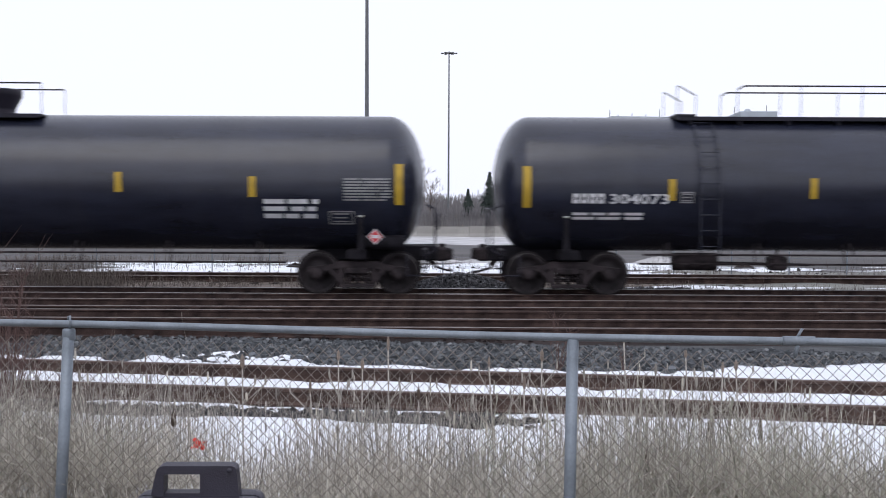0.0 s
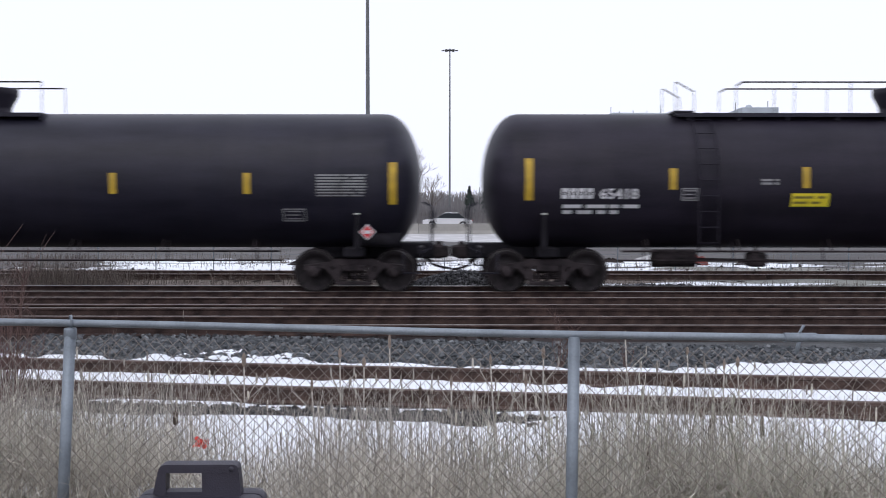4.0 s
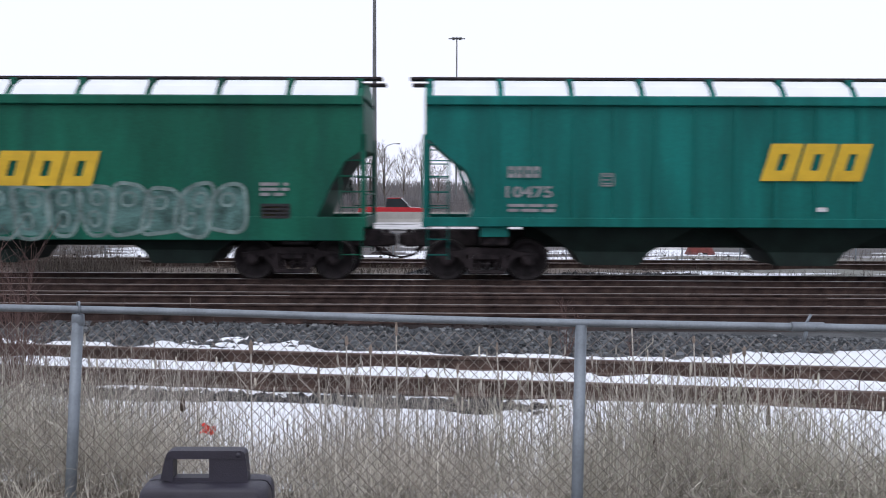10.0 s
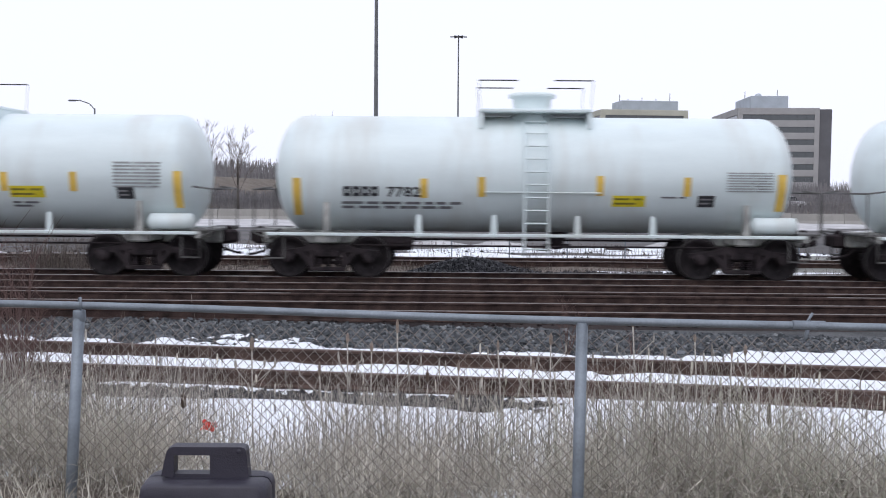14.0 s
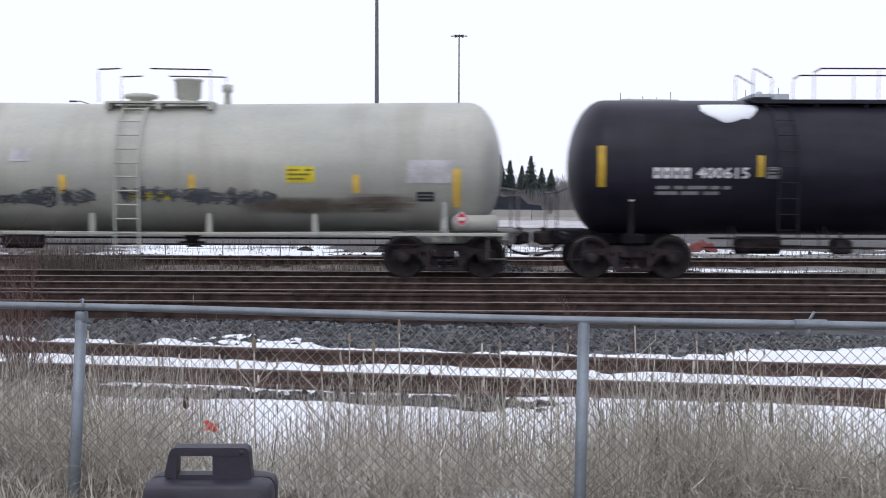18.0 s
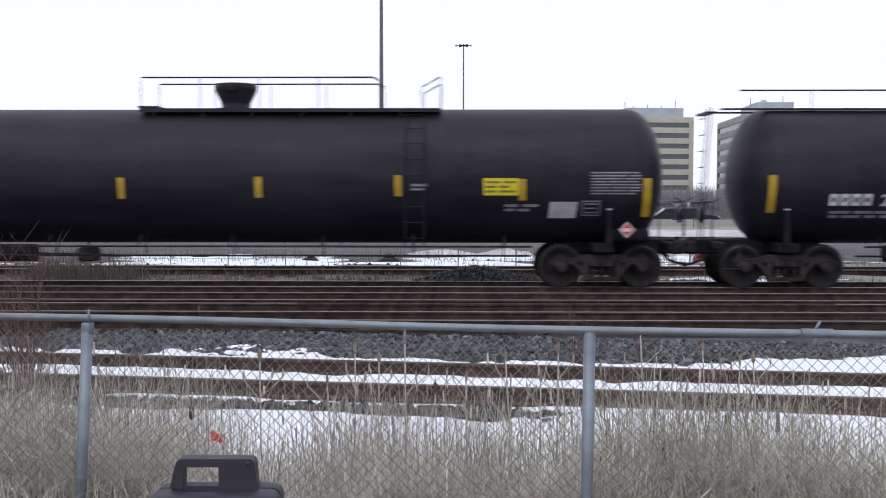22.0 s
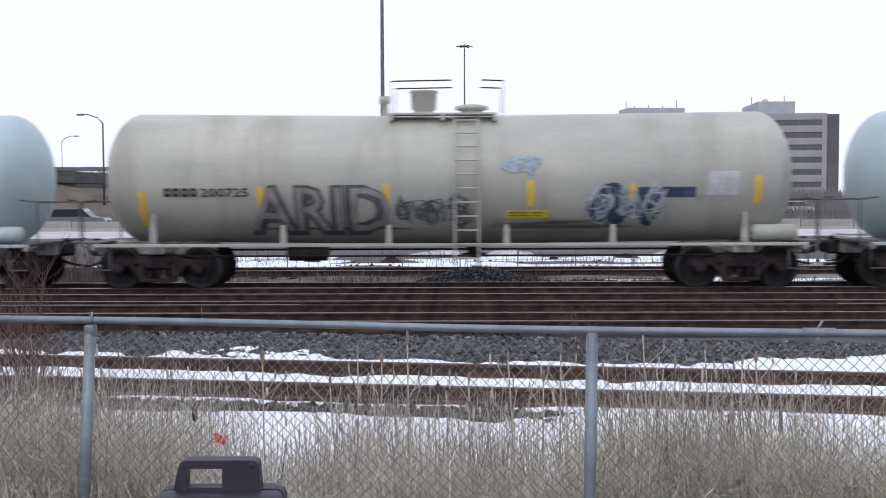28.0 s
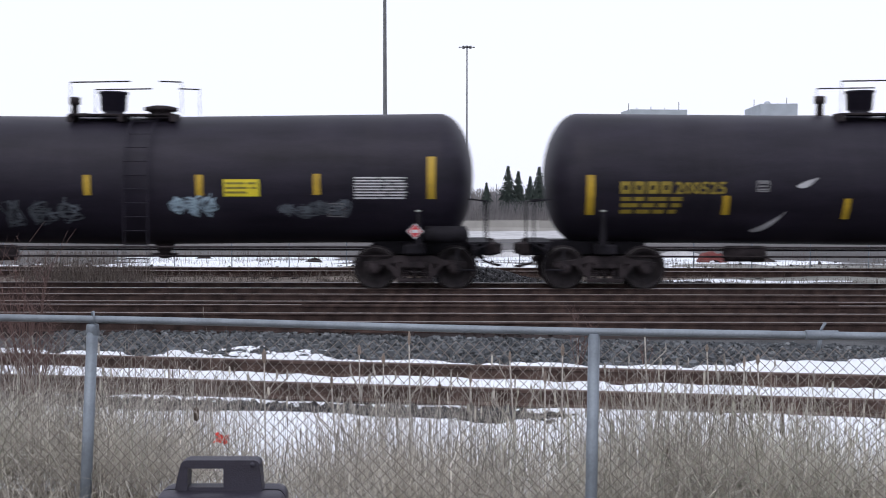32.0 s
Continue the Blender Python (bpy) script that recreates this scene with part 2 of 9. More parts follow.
MESHWIRE = material("dull_fence_wire", (0.215, 0.185, 0.165), 0.6, 0.2, 0.25, 8, 60, 0.0)


# ---------------------------------------------------------------- mesh building
class Build:
    """Collects vertices and faces of one mesh."""

    def __init__(self):
        self.v, self.f, self.mi, self.sm = [], [], [], []

    def add(self, verts, faces, mi=0, smooth=False):
        n = len(self.v)
        self.v.extend(verts)
        for f in faces:
            self.f.append([n + i for i in f])
            self.mi.append(mi)
            self.sm.append(smooth)
        return self

    def box(self, x0, x1, y0, y1, z0, z1, mi=0, bevel=0.0):
        if bevel <= 0:
            vs = [(x, y, z) for z in (z0, z1) for y in (y0, y1) for x in (x0, x1)]
            return self.add(vs, [(0, 2, 3, 1), (4, 5, 7, 6), (0, 1, 5, 4), (2, 6, 7, 3), (0, 4, 6, 2), (1, 3, 7, 5)], mi)
        b = min(bevel, (x1 - x0) * 0.45, (y1 - y0) * 0.45, (z1 - z0) * 0.45)
        rings = []
        for z, d in ((z0, b), (z0 + b, 0), (z1 - b, 0), (z1, b)):
            a = d + b
            rings.append([(x0 + a, y0 + d, z), (x1 - a, y0 + d, z), (x1 - d, y0 + a, z), (x1 - d, y1 - a, z), (x1 - a, y1 - d, z), (x0 + a, y1 - d, z), (x0 + d, y1 - a, z), (x0 + d, y0 + a, z)])
        vs = [p for r in rings for p in r]
        fs = [tuple(range(7, -1, -1)), tuple(range(24, 32))]
        for r in range(3):
            for i in range(8):
                j = (i + 1) % 8
                fs.append((r * 8 + i, r * 8 + j, r * 8 + 8 + j, r * 8 + 8 + i))
        return self.add(vs, fs, mi)

    def tube(self, a, b, r, n=8, mi=0, r2=None, caps=True):
        a, b = Vector(a), Vector(b)
        d = (b - a).normalized()
        u = d.orthogonal().normalized()
        w = d.cross(u)
        r2 = r if r2 is None else r2
        vs = []
        for p, q in ((a, r), (b, r2)):
            vs += [tuple(p + q * (math.cos(2 * math.pi * i / n) * u + math.sin(2 * math.pi * i / n) * w)) for i in range(n)]
        self.add(vs, [(i, (i + 1) % n, n + (i + 1) % n, n + i) for i in range(n)], mi, n > 6)
        if caps:
            k = len(self.v) - 2 * n
            self.f += [[k + i for i in range(n - 1, -1, -1)], [k + n + i for i in range(n)]]
            self.mi += [mi, mi]
            self.sm += [False, False]
        return self

    def path(self, pts, r, n=6, mi=0):
        """One tube swept along a bent line, mitred at its bends."""
        pts = [Vector(p) for p in pts]
        dirs = [(b - a).normalized() for a, b in zip(pts, pts[1:])]
        u = dirs[0].orthogonal().normalized()
        vs = []
        for k, p in enumerate(pts):
            a, b = dirs[max(0, k - 1)], dirs[min(k, len(dirs) - 1)]
            d = (a + b).normalized() if (a + b).length > 1e-6 else b
            u = (u - d * u.dot(d)).normalized()
            w = d.cross(u)
            wide = min(1.6, 1 / max(0.5, d.dot(b)))
            for i in range(n):
                t = 2 * math.pi * i / n
                vs.append(tuple(p + r * wide * (math.cos(t) * u + math.sin(t) * w)))
        fs = [(k * n + i, k * n + (i + 1) % n, (k + 1) * n + (i + 1) % n, (k + 1) * n + i) for k in range(len(pts) - 1) for i in range(n)]
        self.add(vs, fs, mi, True)
        end = (len(pts) - 1) * n
        return self.add([], [tuple(i - len(vs) for i in range(n - 1, -1, -1)), tuple(end + i - len(vs) for i in range(n))], mi)

    def lathe(self, profile, axis="x", centre=(0, 0, 0), n=32, mi=0, smooth=True, bend=None):
        """profile: (distance along the axis, radius); closed with caps where a radius is 0."""
        vs = []
        for a, r in profile:
            for i in range(n):
                c, s = math.cos(2 * math.pi * i / n) * r, math.sin(2 * math.pi * i / n) * r
                p = {"x": (a, c, s), "y": (s, a, c), "z": (c, s, a)}[axis]
                dz = bend(a) if bend else 0.0
                vs.append((centre[0] + p[0], centre[1] + p[1], centre[2] + p[2] + dz))
        fs = []
        for k in range(len(profile) - 1):
            for i in range(n):
                j = (i + 1) % n
                fs.append((k * n + i, k * n + j, (k + 1) * n + j, (k + 1) * n + i))
        return self.add(vs, fs, mi, smooth)

    def prism(self, poly, y0, y1, mi=0):
        """A polygon in x, z extruded along y."""
        n = len(poly)
        vs = [(x, y0, z) for x, z in poly] + [(x, y1, z) for x, z in poly]
        fs = [tuple(range(n)), tuple(range(2 * n - 1, n - 1, -1))] + [(i, n + i, n + (i + 1) % n, (i + 1) % n) for i in range(n)]
        return self.add(vs, fs, mi)

    def mesh(self, name, mats):
        me = bpy.data.meshes.new(name)
        me.from_pydata(self.v, [], self.f)
        for m in mats if isinstance(mats, (list, tuple)) else [mats]:
            me.materials.append(m)
        me.polygons.foreach_set("material_index", self.mi)
        me.polygons.foreach_set("use_smooth", self.sm)
        me.validate()
        me.update()
        return me


CACHE = {}


def cached(key, mats, fill):
    """One mesh for all alike parts."""
    mats = mats if isinstance(mats, (list, tuple)) else [mats]
    k = (key, tuple(m.name for m in mats))
    if k not in CACHE:
        b = Build()
        fill(b)
        CACHE[k] = b.mesh(str(key if isinstance(key, str) else key[0]), mats)
    return CACHE[k]


def part(name, me, parent, m=None, label=""):
    ob = new(name, me)
    ob.parent = parent
    if m is not None:
        ob.matrix_basis = m
    if label:
        ob["label"] = label
    return ob


def thing(name, label, category, group="", kind="", me=None, m=None):
    ob = new(name, me)
    if m is not None:
        ob.matrix_basis = m
    return tagged(ob, label, category, group, kind)


# ---------------------------------------------------------------- ground
NEAR_TILT = 0.14  # the nearest siding and the fence run at a slight angle to the main tracks


def smooth_step(a, b, v):
    v = np.clip((v - a) / (b - a), 0, 1)
    return v * v * (3 - 2 * v)


def ground_height(x, y):
    x, y = np.asarray(x, float), np.asarray(y, float)
    u = y + NEAR_TILT * np.clip(x, -30, 30)
    z = 0.42 - 0.36 * smooth_step(2.0, 5.8, u)
    z = z - 0.40 * smooth_step(6.3, 8.8, u) + 0.14 * smooth_step(9.3, 10.4, u)
    z = z - 0.02 * smooth_step(10.5, 13.0, u)
    z = z - 0.18 * smooth_step(26.2, 28.0, y) + 0.06 * smooth_step(30, 34, y) - 0.26 * smooth_step(44, 78, y)
    bank = smooth_step(-25, -42, x) * smooth_step(88, 104, y)
    z = z + 4.2 * bank
    z = z + 0.03 * np.sin(x * 1.3 + y * 0.7) * np.sin(y * 1.1 - x * 0.4) * (1 - smooth_step(10.2, 10.6, u) * (1 - smooth_step(26, 28, y)))
    return z


def axis_steps(*spans):
    out = []
    for a, b, s in spans:
        out += list(np.arange(a, b, s))
    return np.array(out + [spans[-1][1]])


gx = axis_steps((-2600, -400, 200), (-400, -60, 20), (-60, -12, 2), (-12, 12, 0.25), (12, 60, 2), (60, 400, 20), (400, 2600, 200))
gy = axis_steps((-300, -20, 20), (-20, 4, 1.5), (4, 14, 0.2), (14, 40, 0.5), (40, 120, 2), (120, 400, 20), (400, 4200, 200))
GX, GY = np.meshgrid(gx, gy)
GZ = ground_height(GX, GY)
nx, ny = len(gx), len(gy)
gb = Build()
gb.v = list(zip(GX.ravel().tolist(), GY.ravel().tolist(), GZ.ravel().tolist()))
gb.f = [(j * nx + i, j * nx + i + 1, (j + 1) * nx + i + 1, (j + 1) * nx + i) for j in range(ny - 1) for i in range(nx - 1)]
gb.mi, gb.sm = [0] * len(gb.f), [True] * len(gb.f)


def ground_material():
    m = bpy.data.materials.new("yard_ground")
    m.use_nodes = True
    nt = m.node_tree
    bs = nt.nodes["Principled BSDF"]
    co = nt.nodes.new("ShaderNodeTexCoord")
    n1 = nt.nodes.new("ShaderNodeTexNoise")
    n1.inputs["Scale"].default_value, n1.inputs["Detail"].default_value = 0.35, 6
    n2 = nt.nodes.new("ShaderNodeTexNoise")
    n2.inputs["Scale"].default_value, n2.inputs["Detail"].default_value = 14, 5
    for n in (n1, n2):
        nt.links.new(co.outputs["Object"], n.inputs[0])
    r = nt.nodes.new("ShaderNodeValToRGB")
    r.color_ramp.elements[0].position, r.color_ramp.elements[1].position = 0.35, 0.65
    r.color_ramp.elements[0].color, r.color_ramp.elements[1].color = (0.085, 0.068, 0.052, 1), (0.15, 0.125, 0.10, 1)
    nt.links.new(n1.outputs["Fac"], r.inputs[0])
    mx = nt.nodes.new("ShaderNodeMixRGB")
    mx.blend_type = "OVERLAY"
    mx.inputs[0].default_value = 0.6
    nt.links.new(r.outputs[0], mx.inputs[1])
    nt.links.new(n2.outputs["Fac"], mx.inputs[2])
    nt.links.new(mx.outputs[0], bs.inputs["Base Color"])
    bs.inputs["Roughness"].default_value = 0.95
    bp = nt.nodes.new("ShaderNodeBump")
    bp.inputs["Strength"].default_value, bp.inputs["Distance"].default_value = 0.6, 0.04
    nt.links.new(n2.outputs["Fac"], bp.inputs["Height"])
    nt.links.new(bp.outputs[0], bs.inputs["Normal"])
    return m


thing("ground", "brown winter ground of a rail yard with dead grass", "ground", kind="structure", me=gb.mesh("ground", ground_material()))


# ---------------------------------------------------------------- tracks
def rail_fill(b, x0, x1, top=0.0):
    """A flat-bottomed rail along x, head, web and foot."""
    prof = [(-0.07, -0.185), (0.07, -0.185), (0.07, -0.17), (0.012, -0.15), (0.012, -0.05), (0.036, -0.04), (0.036, -0.008), (0.028, 0), (-0.028, 0), (-0.036, -0.008), (-0.036, -0.04), (-0.012, -0.05), (-0.012, -0.15), (-0.07, -0.17)]
    n = len(prof)
    vs = [(x0, y, z + top) for y, z in prof] + [(x1, y, z + top) for y, z in prof]
    for i in range(n):
        j = (i + 1) % n
        b.add([vs[i], vs[j], vs[n + j], vs[n + i]], [(0, 1, 2, 3)], 1 if i in (6, 7, 8) else 0)
    b.add(vs[:n], [tuple(range(n))]).add(vs[n:], [tuple(range(n - 1, -1, -1))])


def track(name, label, rails, ties, angle=0.0, origin=(0, 0, 0), top=RAILTOP, span=(-160, 160), tie_len=2.6, tie_centre=None, steel=RUST):
    ob = thing(name, label, "railway track", "railway tracks", m=pose(*origin, 0, 0, angle))
    for y in rails:
        me = cached(("rail", span), [steel, top], lambda b: rail_fill(b, *span))
        part("rail", me, ob, pose(0, y, 0))
    c = sum(rails) / len(rails) if tie_centre is None else tie_centre
    if ties:
        tm = cached(("tie", tie_len), TIE, lambda b: b.box(-0.11, 0.11, -tie_len / 2, tie_len / 2, -0.30, -0.187, bevel=0.012))
        rng = random.Random(len(name) + int(rails[0] * 10))
        k = 0
        x = -14.0
        while x < 14.0:
            part("tie", tm, ob, pose(x + rng.uniform(-0.03, 0.03), c + rng.uniform(-0.05, 0.05), rng.uniform(-0.012, 0.0), 0, 0, rng.uniform(-1.5, 1.5)))
            x += ties
            k += 1
    return ob


track("main_track", "railway track with worn shiny rails on dark wooden ties", (23.35, 24.85), 0.55)
track("yard_track", "yard track with worn rails on oily dark ties", (20.4, 21.9), 0.55, top=DULLTOP)
turnout = track("turnout_track", "turnout with dull rails on long dark switch timbers", (17.05, 18.3), 0.55, top=DULLTOP, tie_len=3.5, tie_centre=18.55)
for a, e, top in ((-160, -3.05, DULLTOP), (-3.05, 7.1, RUST), (7.1, 160, DULLTOP)):
    part("rail", cached(("closure_rail", a), [RUST, top], lambda b: rail_fill(b, a, e)), turnout, pose(0, 19.72, 0))
# bolted guard rail beside the closure rail, with its blocks
part("guard_rail", cached("guard_rail", [RUST, RUST], lambda b: rail_fill(b, -3.0, 7.05, 0.015)), turnout, pose(0, 19.50, 0), "rusty guard rail")
for k in range(20):
    part("joint_block", cached("joint_block", RUST, lambda b: b.box(-0.05, 0.05, -0.06, 0.0, -0.17, -0.11, bevel=0.01)), turnout, pose(-2.8 + k * 0.52, 19.47, 0))
track("far_track", "rusty track beyond the passing train", (31.3, 32.8), 0.6, top=DULLTOP, origin=(0, 0, -0.17))
ang = math.degrees(math.atan(-NEAR_TILT))
track("siding_track", "rusty disused siding half buried in snow", (11.0, 12.5), 0.6, angle=ang, top=SIDETOP, steel=SIDERUST)


# ---------------------------------------------------------------- ballast and snow
TABLES = {}


def value_noise(x, y, scale, seed):
    """Smooth noise on arrays, about 0 to 1."""
    if seed not in TABLES:
        TABLES[seed] = np.random.RandomState(seed).rand(257, 257)
    table = TABLES[seed]
    x, y = np.asarray(x) * scale + 1000.37, np.asarray(y) * scale + 1000.11
    i, j = np.floor(x).astype(int), np.floor(y).astype(int)
    u, v = x - i, y - j
    u, v = u * u * (3 - 2 * u), v * v * (3 - 2 * v)
    i, j = i % 256, j % 256
    return (table[i, j] * (1 - u) + table[i + 1, j] * u) * (1 - v) + (table[i, j + 1] * (1 - u) + table[i + 1, j + 1] * u) * v


def fractal(x, y, scale, seed):
    return sum(value_noise(x, y, scale * 2 ** k, seed + k) * 0.5 ** k for k in range(4)) / 1.875


def sheet(name, label, category, x0, x1, y0, y1, sx, sy, cover, thick, mat, kind="structure", tilt=0.0):
    """A layer on the ground wherever cover(x, v) is above 0, tapering to nothing at its edges. v runs across the tracks."""
    xs, vs = np.arange(x0, x1 + sx / 2, sx), np.arange(y0, y1 + sy / 2, sy)
    X, V = np.meshgrid(xs, vs)
    Y = V - tilt * X
    c = cover(X, V)
    Z = ground_height(X, Y) + np.where(c > 0, thick * np.clip(c, 0, 1) ** 0.5 + 0.004, -0.03)
    n = len(xs)
    keep = c > 0
    cell = keep[:-1, :-1] | keep[1:, :-1] | keep[:-1, 1:] | keep[1:, 1:]
    jj, ii = np.nonzero(cell)
    base = jj * n + ii
    faces = np.stack([base, base + 1, base + n + 1, base + n], 1)
    used, inv = np.unique(faces, return_inverse=True)
    P = np.stack([X.ravel(), Y.ravel(), Z.ravel()], 1)[used]
    me = bpy.data.meshes.new(name)
    me.from_pydata(P.tolist(), [], inv.reshape(-1, 4).tolist())
    me.materials.append(mat)
    me.polygons.foreach_set("use_smooth", [True] * len(me.polygons))
    me.update()
    return thing(name, label, category, kind=kind, me=me)


BALLAST = material("grey_ballast_bed", (0.065, 0.067, 0.070), 0.95, 0, 0.45, 2.0, 22, 0.9)
OILY = material("oily_brown_ballast", (0.0205, 0.0165, 0.0166), 0.95, 0, 0.5, 1.2, 22, 0.9, (0.3, 1, 1), (0.033, 0.0262, 0.0252), spec=0.1)
DEADGRASS = material("matted_dead_grass", (0.098, 0.080, 0.068), 0.95, 0, 0.4, 1.0, 25, 0.8, (0.6, 1, 1), (0.145, 0.119, 0.10))
GREYLOT = material("grey_gravel_lot", (0.088, 0.083, 0.083), 0.95, 0, 0.35, 0.35, 12, 0.5, (0.3, 1, 1))
sheet("ballast_bed", "oily brown ballast between the yard tracks", "ballast", -60, 60, 16.0, 26.4, 1.5, 0.4, lambda x, v: np.minimum(np.minimum(v - 16.0, 26.4 - v) * 4, 1), 0.027, OILY)
shoulder = sheet("ballast_shoulder", "blue-grey crushed stone shoulder beside the tracks", "ballast", -16, 16, 12.4, 17.4, 0.25, 0.1, lambda x, v: np.minimum(np.minimum(v - 12.7, 17.0 + NEAR_TILT * x - v) * 3, 1), 0.02, BALLAST, tilt=NEAR_TILT)
sheet("siding_bed", "brown weathered ballast under the siding", "ballast", -16, 16, 10.3, 12.9, 0.25, 0.1, lambda x, v: np.minimum(np.minimum(v - 10.3 + 0.15 * fractal(x, v, 2, 3), 12.9 - v) * 4, 1), 0.015, OILY, tilt=NEAR_TILT)


def stones(name, label, category, pts, size, mat, seed):
    """Loose angular stones, joined."""
    rs = np.random.RandomState(seed)
    n = len(pts)
    base = np.array([(-1, -1, -1), (1, -1, -1), (1, 1, -1), (-1, 1, -1), (-1, -1, 1), (1, -1, 1), (1, 1, 1), (-1, 1, 1)], float)
    V = base[None] * (0.55 + 0.45 * rs.rand(n, 8, 1)) * (0.6 + 0.5 * rs.rand(n, 1, 3))
    ax = rs.randn(n, 4)
    ax /= np.linalg.norm(ax, axis=1, keepdims=True)
    w, x, y, z = ax.T
    R = np.stack([1 - 2 * (y * y + z * z), 2 * (x * y - z * w), 2 * (x * z + y * w), 2 * (x * y + z * w), 1 - 2 * (x * x + z * z), 2 * (y * z - x * w), 2 * (x * z - y * w), 2 * (y * z + x * w), 1 - 2 * (x * x + y * y)], 1).reshape(n, 3, 3)
    V = np.einsum("nij,nkj->nki", R, V) * (np.asarray(size) * (0.6 + 0.8 * rs.rand(n)))[:, None, None] * 0.5
    V += np.asarray(pts)[:, None, :]
    F = np.array([(0, 3, 2, 1), (4, 5, 6, 7), (0, 1, 5, 4), (1, 2, 6, 5), (2, 3, 7, 6), (3, 0, 4, 7)])
    faces = (np.arange(n)[:, None, None] * 8 + F[None]).reshape(-1, 4)
    me = bpy.data.meshes.new(name)
    me.from_pydata(V.reshape(-1, 3).tolist(), [], faces.tolist())
    me.materials.append(mat)
    me.update()
    return thing(name, label, category, kind="stuff", me=me)


STONE = island_material("blue_grey_stones", [(0.026, 0.029, 0.032), (0.074, 0.081, 0.088), (0.13, 0.138, 0.147), (0.05, 0.054, 0.06), (0.22, 0.23, 0.236)])
BROWNSTONE = island_material("brown_stones", [(0.014, 0.0112, 0.0112), (0.026, 0.021, 0.0205), (0.046, 0.037, 0.036), (0.019, 0.0152, 0.015)], 0.95, 0.1)
COAL = island_material("black_lumps", [(0.020, 0.020, 0.023), (0.058, 0.058, 0.064), (0.135, 0.135, 0.145), (0.036, 0.036, 0.040)], 0.8, 0.25)
DARKSTONE = island_material("dark_grey_stones", [(0.02, 0.019, 0.02), (0.055, 0.052, 0.054), (0.10, 0.098, 0.10), (0.035, 0.032, 0.034)])
rs = np.random.RandomState(5)


def scatter(n, x0, x1, v0, v1, tilt, lift):
    x, v = rs.uniform(x0, x1, n), rs.uniform(v0, v1, n)
    y = v - tilt * x
    return np.stack([x, y, ground_height(x, y) + lift + rs.uniform(-0.01, 0.02, n)], 1)


stones("ballast_stones", "angular blue-grey ballast stones", "ballast", scatter(14000, -6.6, 6.6, 13.1, 16.4, NEAR_TILT, 0.025), 0.068, STONE, 1)
def loose_stones(parent, n, x0, x1, v0, v1, tilt, lift, size, seed):
    """Single stones lying on top of a bed, all cut from six shapes."""
    rng = random.Random(seed)
    shapes = []
    for k in range(6):
        b = Build()
        corners = [(sx * rng.uniform(0.6, 1.0), sy * rng.uniform(0.5, 0.9), sz * rng.uniform(0.45, 0.8)) for sz in (-1, 1) for sx, sy in ((-1, -1), (1, -1), (1, 1), (-1, 1))]
        b.add([(0.5 * x, 0.5 * y, 0.5 * z) for x, y, z in corners], [(0, 3, 2, 1), (4, 5, 6, 7), (0, 1, 5, 4), (1, 2, 6, 5), (2, 3, 7, 6), (3, 0, 4, 7)])
        shapes.append(b.mesh("stone", LOOSESTONE))
    for k in range(n):
        x, v = rng.uniform(x0, x1), rng.uniform(v0, v1)
        y = v - tilt * x
        m = pose(x, y, float(ground_height(x, y)) + lift, rng.uniform(-25, 25), rng.uniform(-25, 25), rng.uniform(0, 360)) @ Matrix.Scale(size * rng.uniform(0.8, 1.5), 4)
        part("stone", shapes[k % 6], parent, m)


LOOSESTONE = material("blue_grey_stone", (0.085, 0.092, 0.10), 0.9, 0, 0.3, 9, 40, 0.2, random_tint=0.7)
loose_stones(shoulder, 290, -5.2, 5.6, 13.15, 14.6, NEAR_TILT, 0.055, 0.085, 44)
edge = scatter(3400, -6.2, 6.2, 10.28, 10.70, NEAR_TILT, 0.015)
edge = edge[rs.rand(len(edge)) < np.clip(1.2 - 1.3 * smooth_step(-0.9, 2.0, edge[:, 0]) + 0.9 * (fractal(edge[:, 0], edge[:, 1], 1.1, 19) - 0.5), 0, 1)]
stones("siding_stones", "edge of loose dark grey stones below the siding", "ballast", edge, 0.08, DARKSTONE, 2)
stones("yard_stones", "oily brown stones between the rails", "ballast", scatter(6200, -9.5, 9.5, 16.6, 25.9, 0, 0.028), 0.075, BROWNSTONE, 3)
# the heap of black ballast on the far side of the main track
n = 4300
a, q = rs.uniform(0, 2 * math.pi, n), np.sqrt(rs.rand(n))
hx, hy = q * np.cos(a), q * np.sin(a)
hz = (0.5 + 0.5 * np.cos(math.pi * q)) * (0.85 + 0.3 * value_noise(hx, hy, 4, 8)) * 0.47
heap_x, heap_y = 0.55, 26.95
heap = Build()
ring = [(heap_x + 2.3 * r * math.cos(t), heap_y + 0.75 * r * math.sin(t), -0.32 + 0.46 * (0.5 + 0.5 * math.cos(math.pi * r))) for r in (1.0, 0.75, 0.5, 0.25, 0.02) for t in np.linspace(0, 2 * math.pi, 24, endpoint=False)]
heap.add(ring, [(k * 24 + i, k * 24 + (i + 1) % 24, k * 24 + 24 + (i + 1) % 24, k * 24 + 24 + i) for k in range(4) for i in range(24)])
thing("ballast_heap", "heap of black crushed stone beside the main track", "stone heap", me=heap.mesh("ballast_heap", COAL))
stones("heap_stones", "loose black stones covering the heap", "stone heap", np.stack([heap_x + hx * 2.45, heap_y + hy * 0.85, -0.31 + hz], 1), 0.075, COAL, 4)
hx2 = rs.uniform(2.2, 6.5, 900)
stones("spread_stones", "black stones spread along the track edge", "ballast", np.stack([hx2, rs.uniform(26.3, 27.6, 900), ground_height(hx2, 27) + 0.03 + 0.06 * rs.rand(900)], 1), 0.10, COAL, 6)

